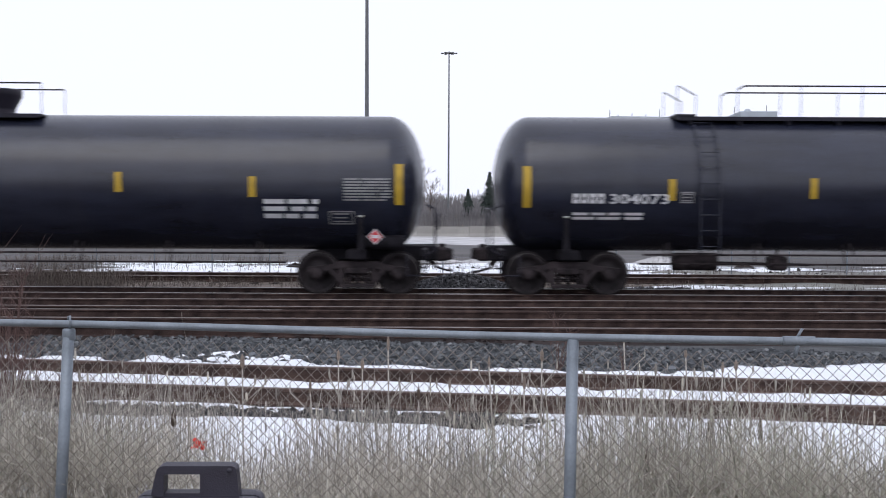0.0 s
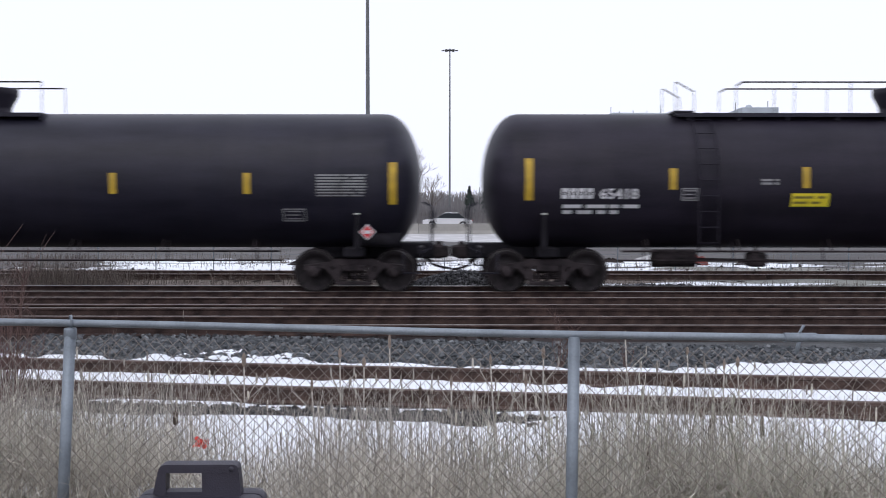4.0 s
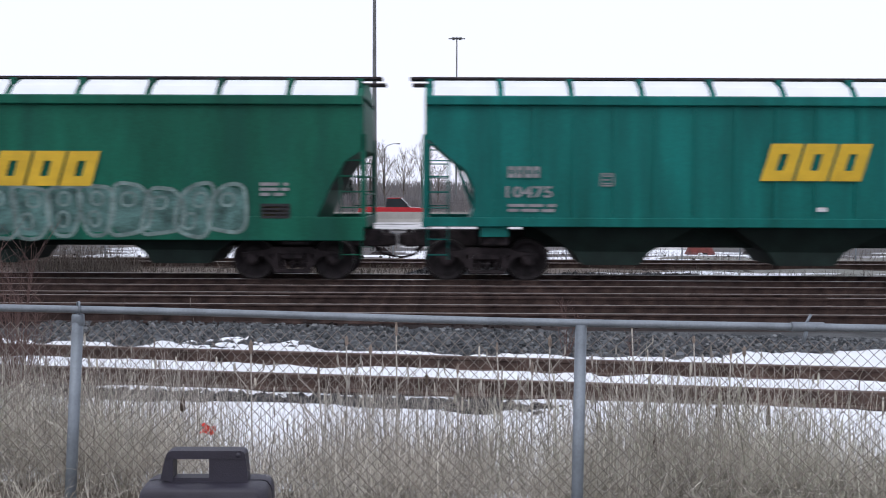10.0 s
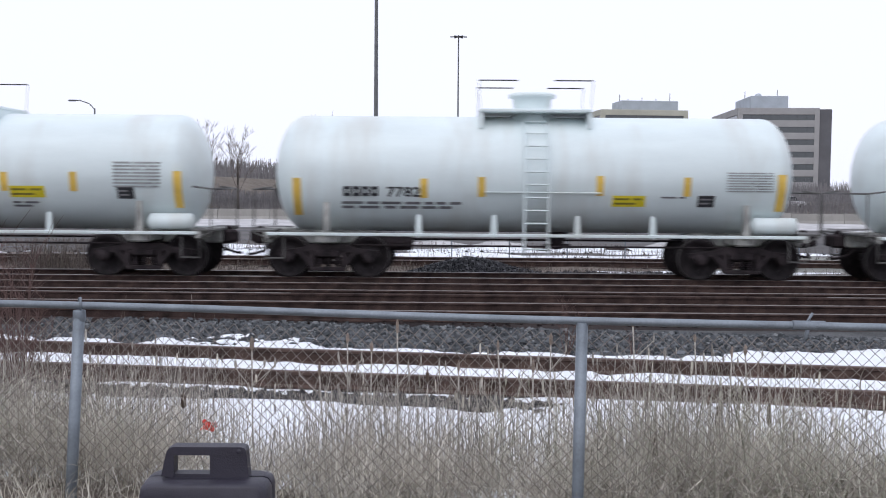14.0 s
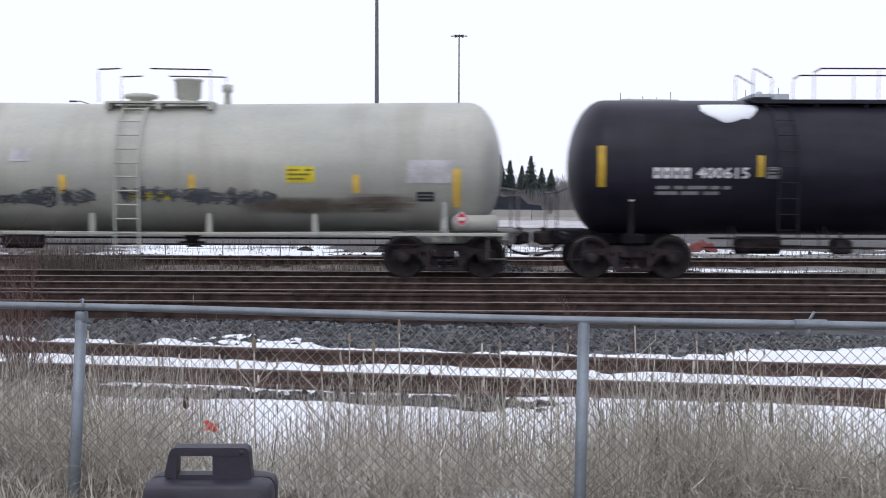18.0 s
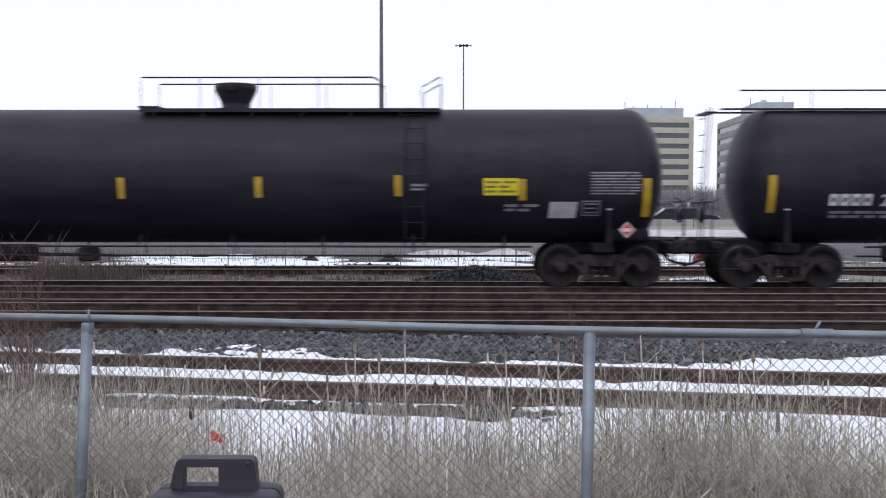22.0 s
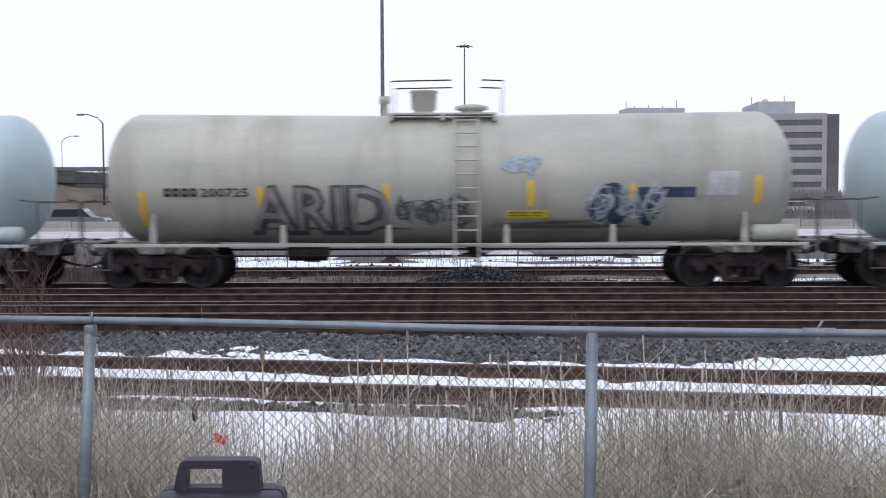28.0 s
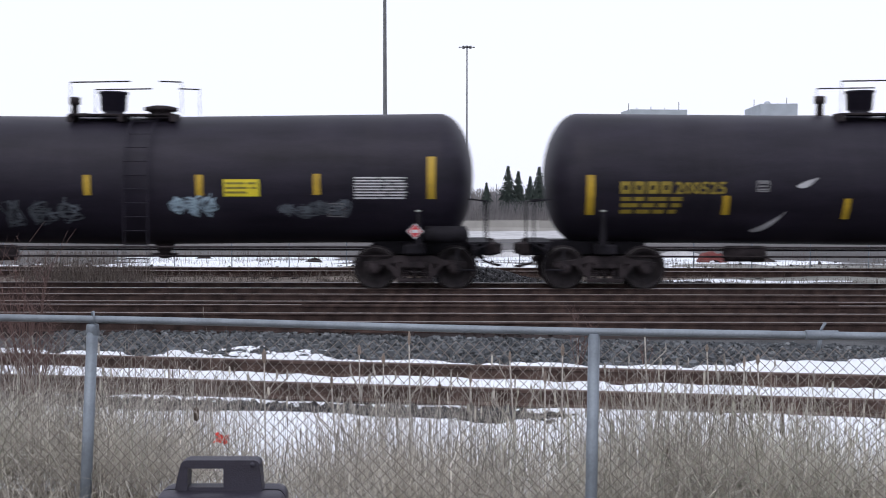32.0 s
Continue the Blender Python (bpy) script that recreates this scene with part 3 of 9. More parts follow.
T = NEAR_TILT
sheet("ditch_snow", "old snow lying in the ditch", "snow", -9, 9, 5.7, 10.95, 0.06, 0.05, lambda x, v: np.minimum(1, 3.0 * (fractal(x, v, 0.9, 21) - 0.30 - (0.24 + 0.4 * smooth_step(-1.6, -2.4, x)) * (1 - smooth_step(5.9, 7.0, v)) + 0.24 * smooth_step(7.6, 8.6, v) - 1.2 * smooth_step(10.20, 10.36, v - 0.42 * smooth_step(0.1, 1.8, x) + 0.34 * (fractal(x, v, 2.6, 4) - 0.5)) - 0.22 * smooth_step(-3.2, -6.0, x) * (1 - smooth_step(8.6, 9.6, v)))), 0.05, SNOW, "stuff", T)
sheet("siding_edge_snow", "narrow strip of snow against the near rail", "snow", -9, 9, 10.55, 10.95, 0.05, 0.03, lambda x, v: np.minimum(1, 4 * (fractal(x, v, 1.1, 31) - 0.26 - 0.12 * smooth_step(-3, -5, x) - 1.5 * smooth_step(10.86, 10.94, v) - 1.5 * smooth_step(10.74, 10.58, v + 0.22 * (fractal(x, v, 2.0, 5) - 0.3)))), 0.06, SNOW, "stuff", T)
sheet("siding_snow", "snow filling the space between the siding rails", "snow", -9, 9, 11.16, 12.56, 0.06, 0.05, lambda x, v: np.minimum(1, 3 * (fractal(x, v, 1.0, 41) - 0.05 - 1.2 * smooth_step(11.42, 11.20, v + 0.2 * fractal(x, v, 1.5, 7)) - 0.9 * smooth_step(12.10, 12.28, v + 0.34 * (fractal(x, v, 2.4, 9) - 0.5)))), 0.135, SNOW, "stuff", T)
sheet("shoulder_snow", "ragged snow along the foot of the ballast shoulder", "snow", -9, 9, 12.68, 15.6, 0.05, 0.04, lambda x, v: np.minimum(1, 5 * (fractal(x, v, 2.4, 51) - 0.14 - 0.14 * smooth_step(-3.4, -4.6, x) - 1.0 * smooth_step(13.30, 13.52, v - 0.55 * smooth_step(3.3, 3.95, x) - 0.45 * smooth_step(4.0, 5.4, x) + 0.9 * (fractal(x, v, 2.2, 12) - 0.5)))), 0.16, SNOW, "stuff", T)
sheet("melting_snow", "broken scraps of snow among the ballast stones", "snow", -4.4, -1.6, 13.3, 14.7, 0.05, 0.035, lambda x, v: np.minimum(1, 5 * (fractal(x, v, 4.2, 77) - 0.60 + 0.17 * np.exp(-((x + 2.95) / 0.75) ** 2) - 0.12 * smooth_step(14.0, 14.7, v) - 1.0 * smooth_step(1.0, 1.5, np.abs(x + 2.95)))), 0.085, SNOW, "stuff", T)
sheet("verge_grass", "matted brown grass beyond the main track", "grass", -70, 70, 26.3, 36, 0.8, 0.3, lambda x, v: np.minimum(np.minimum(v - 26.3, 36 - v) * 3, 1), 0.03, DEADGRASS)
PALEGRAVEL = material("pale_olive_gravel", (0.175, 0.178, 0.162), 0.95, 0, 0.3, 0.6, 16, 0.6, (0.3, 1, 1), (0.215, 0.215, 0.195))
sheet("verge_gravel", "pale olive-grey gravel beside the far track", "gravel", 5.5, 40, 27.2, 36.2, 0.4, 0.2, lambda x, v: np.minimum(1, 4 * (0.42 * smooth_step(6.5, 9.5, x) + fractal(x * 0.3, v, 0.9, 91) - 0.62 - 0.5 * smooth_step(27.9, 27.2, v))), 0.045, PALEGRAVEL)
sheet("gravel_lot", "grey gravel lot beyond the far track", "gravel", -110, 110, 35.4, 79, 2.2, 1.1, lambda x, v: np.minimum(np.minimum(v - 35.4, 79 - v) * 2, 1), 0.03, GREYLOT)
DIRTYSNOW = material("dirty_snow", (0.46, 0.455, 0.46), 0.8, 0, 0.25, 0.8, 14, 0.3)
sheet("field_snow", "broad patches of snow beyond the far track", "snow", -26, 26, 33.8, 44.5, 0.2, 0.14, lambda x, v: np.minimum(1, 5 * (fractal(x * 0.3, v, 0.75, 61) - 0.36 - 0.16 * np.exp(-((x + 3.1) / 1.3) ** 2) - 0.19 * smooth_step(3.0, 7.0, x) - 0.28 * smooth_step(-10.0, -14.0, x) - 0.9 * smooth_step(34.9, 34.2, v + 0.5 * (fractal(x, v, 0.7, 62) - 0.5)) - 1.0 * smooth_step(40.0, 42.6, v + 3.0 * (fractal(x * 0.5, v * 0.3, 0.5, 63) - 0.5)))), 0.08, SNOW, "stuff")
sheet("verge_snow", "thin snow on the verge past the heap", "snow", 4, 16, 26.6, 30, 0.15, 0.12, lambda x, v: np.minimum(1, 4 * (fractal(x * 0.35, v, 0.9, 71) - 0.43 + 0.10 * np.exp(-((v - 28) / 1.0) ** 2))), 0.075, SNOW, "stuff")
sheet("lot_snow", "dirty snow spread before the barrier", "snow", -60, 60, 62, 79.2, 0.8, 0.5, lambda x, v: np.minimum(1, 4 * (fractal(x * 0.5, v, 0.25, 81) - 0.46 + 0.25 * smooth_step(64, 74, v))), 0.10, DIRTYSNOW, "stuff")


# low mounds of dirt and rubble on the snowy lot
def dirt_mound(x, y, w, h, seed):
    rng = random.Random(seed)
    b = Build()
    ring = [(w * r * math.cos(t) * rng.uniform(0.85, 1.15), 0.5 * w * r * math.sin(t), h * (1 - r) * rng.uniform(0.8, 1.2) - 0.04) for r in (1.0, 0.7, 0.4, 0.1) for t in np.linspace(0, 2 * math.pi, 14, endpoint=False)]
    b.add(ring, [(k * 14 + i, k * 14 + (i + 1) % 14, k * 14 + 14 + (i + 1) % 14, k * 14 + 14 + i) for k in range(3) for i in range(14)])
    thing("dirt_mound", "small dark mound of dirt on the snow", "dirt mound", "dirt mounds", me=b.mesh("dirt_mound", OILY), m=pose(x, y, float(ground_height(x, y)) + 0.03))


def snow_heap(x, y, w, h, seed):
    rng = random.Random(seed)
    b = Build()
    ring = [(w * r * math.cos(t) * rng.uniform(0.88, 1.12), 0.45 * w * r * math.sin(t), h * (1 - r ** 1.6) * rng.uniform(0.85, 1.15) - 0.05) for r in (1.0, 0.8, 0.6, 0.4, 0.2, 0.05) for t in np.linspace(0, 2 * math.pi, 22, endpoint=False)]
    b.add(ring, [(k * 22 + i, k * 22 + (i + 1) % 22, k * 22 + 22 + (i + 1) % 22, k * 22 + 22 + i) for k in range(5) for i in range(22)] + [tuple(range(110, 132))], 0, True)
    thing("snow_heap", "low heap of old cleared snow on the lot", "snow heap", "snow heaps", me=b.mesh("snow_heap", DIRTYSNOW), m=pose(x, y, float(ground_height(x, y)) + 0.03))


for k, (x, y, w, h) in enumerate(((-0.6, 41.6, 1.7, 0.26), (1.9, 41.2, 1.4, 0.30), (8.6, 41.5, 1.2, 0.3))):
    snow_heap(x, y, w, h, 80 + k)
for k, (x, y, w, h) in enumerate(((-5.3, 37.2, 0.5, 0.26), (-2.45, 37.0, 0.5, 0.30), (-9.5, 38.5, 0.6, 0.2), (3.4, 38.0, 0.5, 0.2), (6.2, 39.0, 0.8, 0.25), (11.0, 38.0, 0.6, 0.24))):
    dirt_mound(x, y, w, h, 60 + k)
rubble = np.stack([rs.uniform(-20, 20, 260), rs.uniform(33.2, 37.5, 260), np.zeros(260)], 1)
rubble[:, 2] = ground_height(rubble[:, 0], rubble[:, 1]) + 0.04
stones("lot_rubble", "scattered dark rubble on the gravel lot", "rubble", rubble, 0.10, DARKSTONE, 7)


# ---------------------------------------------------------------- fence
def fence_y(x):
    return 6.068 - 0.119 * x


FENCE_TOP, FENCE_FOOT = 1.285, 0.04
LEAN = 0.12  # the whole fence leans away from the path, top over bottom
fence = thing("chain_link_fence", "galvanised chain-link fence with a dented top rail", "fence")
for n, x in enumerate((-8.3, -5.3, -2.28, 0.751, 3.78, 6.8)):
    H = FENCE_TOP - FENCE_FOOT
    looped = n != 3
    def fill(b):
        b.tube((-0.035, -LEAN * 1.25, -0.3), (0, 0, H - 0.035), 0.034, 16)
        if looped:
            # cap below the rail and the wire loop that holds the rail on it
            b.lathe([(H - 0.10, 0.035), (H - 0.095, 0.0385), (H - 0.04, 0.0385), (H - 0.03, 0.034), (H - 0.025, 0)], "z", n=16)
            b.path([(0.016, -0.02, H - 0.03), (0.018, -0.028, H + 0.02), (0.008, 0, H + 0.045), (-0.006, 0.01, H + 0.04), (-0.012, 0.028, H)], 0.006)
    part("post", cached(("fence_post", looped), GALV, fill), fence, pose(x, fence_y(x), FENCE_FOOT))
rb = Build()
xs = np.arange(-8.6, 7.01, 0.2)
pts = [(x, fence_y(x), FENCE_TOP - 0.012 * math.exp(-((x - 0.2) / 1.4) ** 2) - 0.02 * smooth_step(-2.3, 3, x)) for x in xs]
ring_n = 12
for x, y, z in pts:
    rb.v += [(x, y + 0.0225 * math.cos(6.283 * i / ring_n), z + 0.0225 * math.sin(6.283 * i / ring_n)) for i in range(ring_n)]
rb.add([], [(k * ring_n + i - len(rb.v), k * ring_n + (i + 1) % ring_n - len(rb.v), (k + 1) * ring_n + (i + 1) % ring_n - len(rb.v), (k + 1) * ring_n + i - len(rb.v)) for k in range(len(pts) - 1) for i in range(ring_n)], 0, True)
part("top_rail", rb.mesh("top_rail", GALV), fence)
part("rail_sleeve", cached("rail_sleeve", GALV, lambda b: (b.tube((-0.09, 0, 0), (0.09, 0, -0.001), 0.027, 12), b.tube((-0.02, 0, 0.0), (0.02, 0.0, 0.07), 0.008), b.tube((0.0, 0, 0.0), (-0.02, 0, -0.09), 0.012))), fence, pose(2.0, fence_y(2.0), FENCE_TOP - 0.018))


def mesh_fill(b):
    """Woven wire: zigzag strands that hook into their neighbours."""
    pitch = 0.071
    h0, h1 = 0.02, FENCE_TOP - 0.06
    rows_n = int((h1 - h0) / (pitch / 2))
    k = 0
    x = -5.4
    while x < 4.6:
        side = 1 if k % 2 else -1
        pts = []
        for r in range(rows_n + 1):
            z = h0 + r * pitch / 2
            xx = x + (pitch / 2 if (r + k) % 2 else 0.0)
            f = (z - FENCE_FOOT) / (FENCE_TOP - FENCE_FOOT)
            pts.append((xx + 0.006 * math.sin(z * 9 + x * 3), fence_y(xx) - LEAN * (1 - f) + 0.04 + (0.004 if r % 2 else -0.004), z + 0.008 * math.sin(x * 2.1)))
        for a, e in zip(pts, pts[1:]):
            b.tube(a, e, 0.0022, 3, caps=False)
        k += 1
        x += pitch / 2


mb = Build()
mesh_fill(mb)
part("wire_mesh", mb.mesh("wire_mesh", MESHWIRE), fence, None, "diamond wire mesh")

# ---------------------------------------------------------------- carrying case
case = thing("carrying_case", "dark grey plastic carrying case with a moulded handle", "case")


def case_body(b):
    """Two moulded half shells with rounded shoulders, a seam and two latches."""
    prof = [(-0.30, 0.0), (-0.325, 0.03), (-0.33, 0.06), (-0.328, 0.345), (-0.322, 0.375), (-0.306, 0.396), (-0.28, 0.404), (0.28, 0.404), (0.306, 0.396), (0.322, 0.375), (0.328, 0.345), (0.33, 0.06), (0.325, 0.03), (0.30, 0.0)]
    n = len(prof)
    for s in (-1, 1):
        rings = [(0.008, 1.0), (0.02, 1.012), (0.10, 1.0), (0.13, 0.985), (0.15, 0.955), (0.158, 0.91)]
        vs = [(x * q, s * y, 0.2 + (z - 0.2) * q) for y, q in rings for x, z in prof]
        fs = [(k * n + i, k * n + (i + 1) % n, (k + 1) * n + (i + 1) % n, (k + 1) * n + i) for k in range(len(rings) - 1) for i in range(n)]
        b.add(vs, fs + [tuple(range((len(rings) - 1) * n, len(rings) * n))], 0, True)
    b.prism([(x * 0.985, 0.2 + (z - 0.2) * 0.985) for x, z in prof], -0.012, 0.012)
    for x in (-0.2, 0.2):
        b.box(x - 0.03, x + 0.03, -0.175, -0.14, 0.12, 0.22, bevel=0.01)


part("case_body", cached("case_body", PLASTIC, case_body), case)


def case_handle(b):
    """A carrying loop with a slanted leg; its other half is filled in, with a round button."""
    d = 0.045
    b.prism([(-0.235, 0.415), (-0.172, 0.405), (-0.170, 0.455), (-0.168, 0.535), (-0.208, 0.535), (-0.222, 0.48)], -d, d)
    b.prism([(-0.209, 0.525), (0.20, 0.525), (0.202, 0.548), (0.192, 0.562), (0.175, 0.568), (-0.175, 0.568), (-0.196, 0.560), (-0.206, 0.545)], -d, d)
    b.prism([(0.014, 0.405), (0.214, 0.405), (0.203, 0.53), (0.014, 0.53)], -d * 0.9, d * 0.9)
    b.prism([(-0.175, 0.385), (0.035, 0.385), (0.035, 0.425), (-0.175, 0.425)], -d * 0.8, d * 0.8)
    b.lathe([(-0.052, 0.0), (-0.052, 0.012), (-0.04, 0.014)], "y", (0.165, 0, 0.545), 10)


part("handle", cached("case_handle", PLASTIC, case_handle), case)
case.matrix_basis = pose(-1.252, 5.32, 0.115, 0, 0, 1)


# ---------------------------------------------------------------- dry reeds and grass by the fence
def stature(x, y):
    """How tall the growth stands, clump by clump: rank beside the first post, lower in the middle."""
    q = 0.72 + 0.62 * float(fractal(np.array([x]), np.array([y]), 1.3, 33)[0])
    return q + 0.30 * float(smooth_step(-1.2, -2.2, x)) + 0.12 * math.exp(-((x - 1.9) / 0.7) ** 2)


def blades(name, label, n, x0, x1, v0, v1, h0, h1, width, lean, mat, seed, keep=None, heads=0.0, broken=0.1):
    """Thin dry stalks: three-sided, bending over towards the tip; some carry a seed head."""
    rs = np.random.RandomState(seed)
    V, F = [], []
    cnt = 0
    xs, vs = rs.uniform(x0, x1, 6 * n), rs.uniform(v0, v1, 6 * n)
    if keep is not None:
        ok = rs.rand(6 * n) < keep(xs, vs)
        xs, vs = xs[ok], vs[ok]
    xs, vs = xs[:n], vs[:n]
    ys = vs - NEAR_TILT * xs
    zs = ground_height(xs, ys) - 0.02
    for x, y, z in zip(xs.tolist(), ys.tolist(), zs.tolist()):
        h = rs.uniform(h0, h1) * (0.7 + 0.5 * rs.rand()) * stature(x, y)
        if y < 10:
            # none stands clear of the fence rail
            h = min(h, 1.97 - 0.126 * y - z - 0.25 * rs.rand())
        a, bend = rs.uniform(0, 2 * math.pi), rs.gamma(2.0, lean / 2.0)
        dx, dy = math.cos(a) * bend, math.sin(a) * bend
        w = width * rs.uniform(0.6, 1.4)
        segs = 5
        # some stalks are snapped: past the break they hang or lie across their neighbours
        snap = rs.uniform(0.35, 0.75) if rs.rand() < broken else 2.0
        fall, ba = rs.uniform(-0.9, 0.35), rs.uniform(0, 2 * math.pi)
        for k in range(segs):
            f = k / (segs - 1)
            px, py, pz = x + dx * h * f * f + 0.02 * math.sin(5 * f + a), y + dy * h * f * f, z + h * (f - 0.35 * min(1, bend) * f * f)
            if f > snap:
                g = (f - snap) * h
                px, py, pz = x + dx * h * snap * snap + g * math.cos(ba), y + dy * h * snap * snap + g * math.sin(ba) * 0.5, z + h * snap + g * fall
            r = w * (1 - 0.75 * f)
            for q in range(3):
                t = a + q * 2.094
                V.append((px + r * math.cos(t), py + r * math.sin(t), pz))
        for k in range(segs - 1):
            for q in range(3):
                p = (q + 1) % 3
                F.append((cnt + 3 * k + q, cnt + 3 * k + p, cnt + 3 * k + 3 + p, cnt + 3 * k + 3 + q))
        tip = cnt + 3 * (segs - 1)
        cnt += 3 * segs
        if rs.rand() < heads:
            hl, hr = rs.uniform(0.04, 0.09), rs.uniform(0.005, 0.010)
            c = V[tip]
            for dz, r in ((-0.02, hr * 0.4), (hl * 0.3, hr), (hl * 0.8, hr * 0.8), (hl, 0.002)):
                for q in range(4):
                    t = q * 1.571 + a
                    V.append((c[0] + r * math.cos(t) + dx * 0.1 * dz, c[1] + r * math.sin(t), c[2] + dz))
            for k in range(3):
                for q in range(4):
                    p = (q + 1) % 4
                    F.append((cnt + 4 * k + q, cnt + 4 * k + p, cnt + 4 * k + 4 + p, cnt + 4 * k + 4 + q))
            cnt += 16
    me = bpy.data.meshes.new(name)
    me.from_pydata(V, [], F)
    me.materials.append(mat)
    me.update()
    return thing(name, label, "grass", kind="stuff", me=me)


STRAW = island_material("dry_straw", [(0.34, 0.314, 0.263), (0.56, 0.525, 0.447), (0.67, 0.63, 0.545), (0.45, 0.418, 0.36), (0.27, 0.245, 0.215), (0.74, 0.70, 0.615)])
TWIG = island_material("grey_brown_stalks", [(0.155, 0.142, 0.124), (0.33, 0.306, 0.272), (0.48, 0.45, 0.40), (0.215, 0.197, 0.174), (0.58, 0.545, 0.485)])
OLIVESTRAW = island_material("olive_grey_straw", [(0.22, 0.215, 0.17), (0.40, 0.39, 0.32), (0.55, 0.535, 0.45), (0.30, 0.295, 0.24), (0.63, 0.61, 0.52)])


DARKREED = island_material("dark_reed_stalks", [(0.075, 0.062, 0.056), (0.15, 0.126, 0.114), (0.22, 0.188, 0.168), (0.105, 0.086, 0.08)])


def clumpy(seed, base=0.15):
    return lambda x, v: np.clip(base + 2.6 * (fractal(x, v, 0.9, seed) - 0.40), 0, 1)


def sided(seed, base, left, right):
    """Clumpy cover that is thicker towards one end."""
    return lambda x, v: np.clip((base + 2.6 * (fractal(x, v, 1.1, seed) - 0.40)) * (left + (right - left) * smooth_step(-2.2, 1.6, x)) * (1 - 0.78 * np.exp(-((x + 1.55) / 0.55) ** 2)) * (1 + 0.5 * np.exp(-((x + 0.4) / 0.6) ** 2)), 0, 1)


blades("low_grass", "dense matted dry grass along the fence", 10600, -4.4, 4.4, 6.15, 7.5, 0.24, 0.50, 0.0034, 0.85, STRAW, 11, sided(3, 0.35, 0.8, 0.9), 0.0, 0.35)
blades("reed_stalks", "tall dry grey-brown reeds beyond the fence", 3000, -4.8, 4.8, 6.5, 9.1, 0.45, 0.92, 0.0034, 0.20, TWIG, 12, sided(5, 0.2, 0.45, 1.0), 0.08, 0.2)
blades("straw_stalks", "tall pale straw standing in the ditch", 2100, -4.8, 4.8, 6.4, 8.6, 0.36, 0.85, 0.0028, 0.35, STRAW, 13, sided(8, 0.2, 0.7, 0.9), 0.05, 0.25)
blades("rank_grass", "rank tangled grey-brown grass by the first post", 1900, -4.8, -2.05, 6.3, 8.4, 0.36, 0.72, 0.0032, 1.0, STRAW, 17, clumpy(6, 0.4), 0.02, 0.4)
blades("tangled_grass", "tangled grey-brown grass in the ditch", 2400, 0.7, 4.8, 6.3, 8.3, 0.30, 0.68, 0.0034, 1.0, OLIVESTRAW, 18, clumpy(7, 0.2), 0.02, 0.4)
blades("dark_reeds", "dark brown reeds standing by the siding", 800, -4.9, -2.3, 7.4, 9.9, 0.45, 0.9, 0.0036, 0.3, DARKREED, 21, clumpy(2, 0.25), 0.05, 0.25)
blades("near_grass", "dry grass on the near side of the fence", 2600, -4.0, 4.0, 4.9, 6.0, 0.12, 0.32, 0.0035, 0.9, STRAW, 14)
DARKTWIG = island_material("dark_brown_stalks", [(0.07, 0.056, 0.05), (0.13, 0.108, 0.095), (0.20, 0.17, 0.15), (0.10, 0.082, 0.075)])
blades("bent_straw", "pale thick straws bent across the reeds", 260, -4.4, 4.4, 6.2, 7.6, 0.5, 0.9, 0.0050, 1.3, STRAW, 19, None, 0.0, 0.45)
blades("pale_reeds", "broad pale olive-grey reeds among the grass", 520, 0.2, 4.7, 6.3, 8.2, 0.45, 0.85, 0.0062, 0.35, OLIVESTRAW, 22, clumpy(12, 0.3), 0.10, 0.3)
blades("grey_reeds", "broad grey reeds by the first post", 300, -4.6, -2.1, 6.3, 7.8, 0.4, 0.75, 0.0060, 0.5, OLIVESTRAW, 23, clumpy(14, 0.3), 0.05, 0.4)
blades("far_verge_grass", "brown grass on the verge beyond the train", 5200, -15, 15, 26.6, 30.9, 0.12, 0.36, 0.008, 0.6, DARKTWIG, 15, clumpy(9, 0.25))
blades("lot_weeds", "dead weeds standing along the wire fence", 2600, -17, 17, 33.6, 41, 0.12, 0.5, 0.008, 0.4, DARKTWIG, 20, clumpy(4, 0.1))
blades("verge_brush", "dark brown brush beside the far track", 1000, -12.4, -9.2, 27.2, 29.5, 0.3, 0.9, 0.006, 0.35, DARKTWIG, 16)


def shrub(x, y, h, n, seed, label, mat, spread=0.5):
    """A many-stemmed bare shrub."""
    rng = random.Random(seed)
    ob = thing("bare_shrub", label, "shrub", "bare shrubs")
    b = Build()
    z0 = float(ground_height(x, y))
    for k in range(n):
        a = rng.uniform(0, 6.28)
        tip = Vector((math.cos(a) * spread * rng.random(), math.sin(a) * spread * rng.random() * 0.6, h * rng.uniform(0.6, 1.0)))
        mid = tip * 0.5 + Vector((rng.uniform(-0.05, 0.05), 0, 0.06 * h))
        b.tube((0, 0, -0.03), mid, 0.0075, 4, r2=0.005, caps=False)
        b.tube(mid, tip, 0.005, 4, r2=0.002, caps=False)
        for j in range(5):
            f = rng.uniform(0.3, 0.95)
            p = mid.lerp(tip, f) if f > 0.5 else mid * (f + 0.4)
            b.tube(p, p + Vector((rng.uniform(-0.22, 0.22), rng.uniform(-0.15, 0.15), rng.uniform(0.08, 0.28))) * h, 0.003, 3, r2=0.001, caps=False)
    part("branchwork", b.mesh("branchwork", mat), ob)
    ob.matrix_basis = pose(x, y, z0)


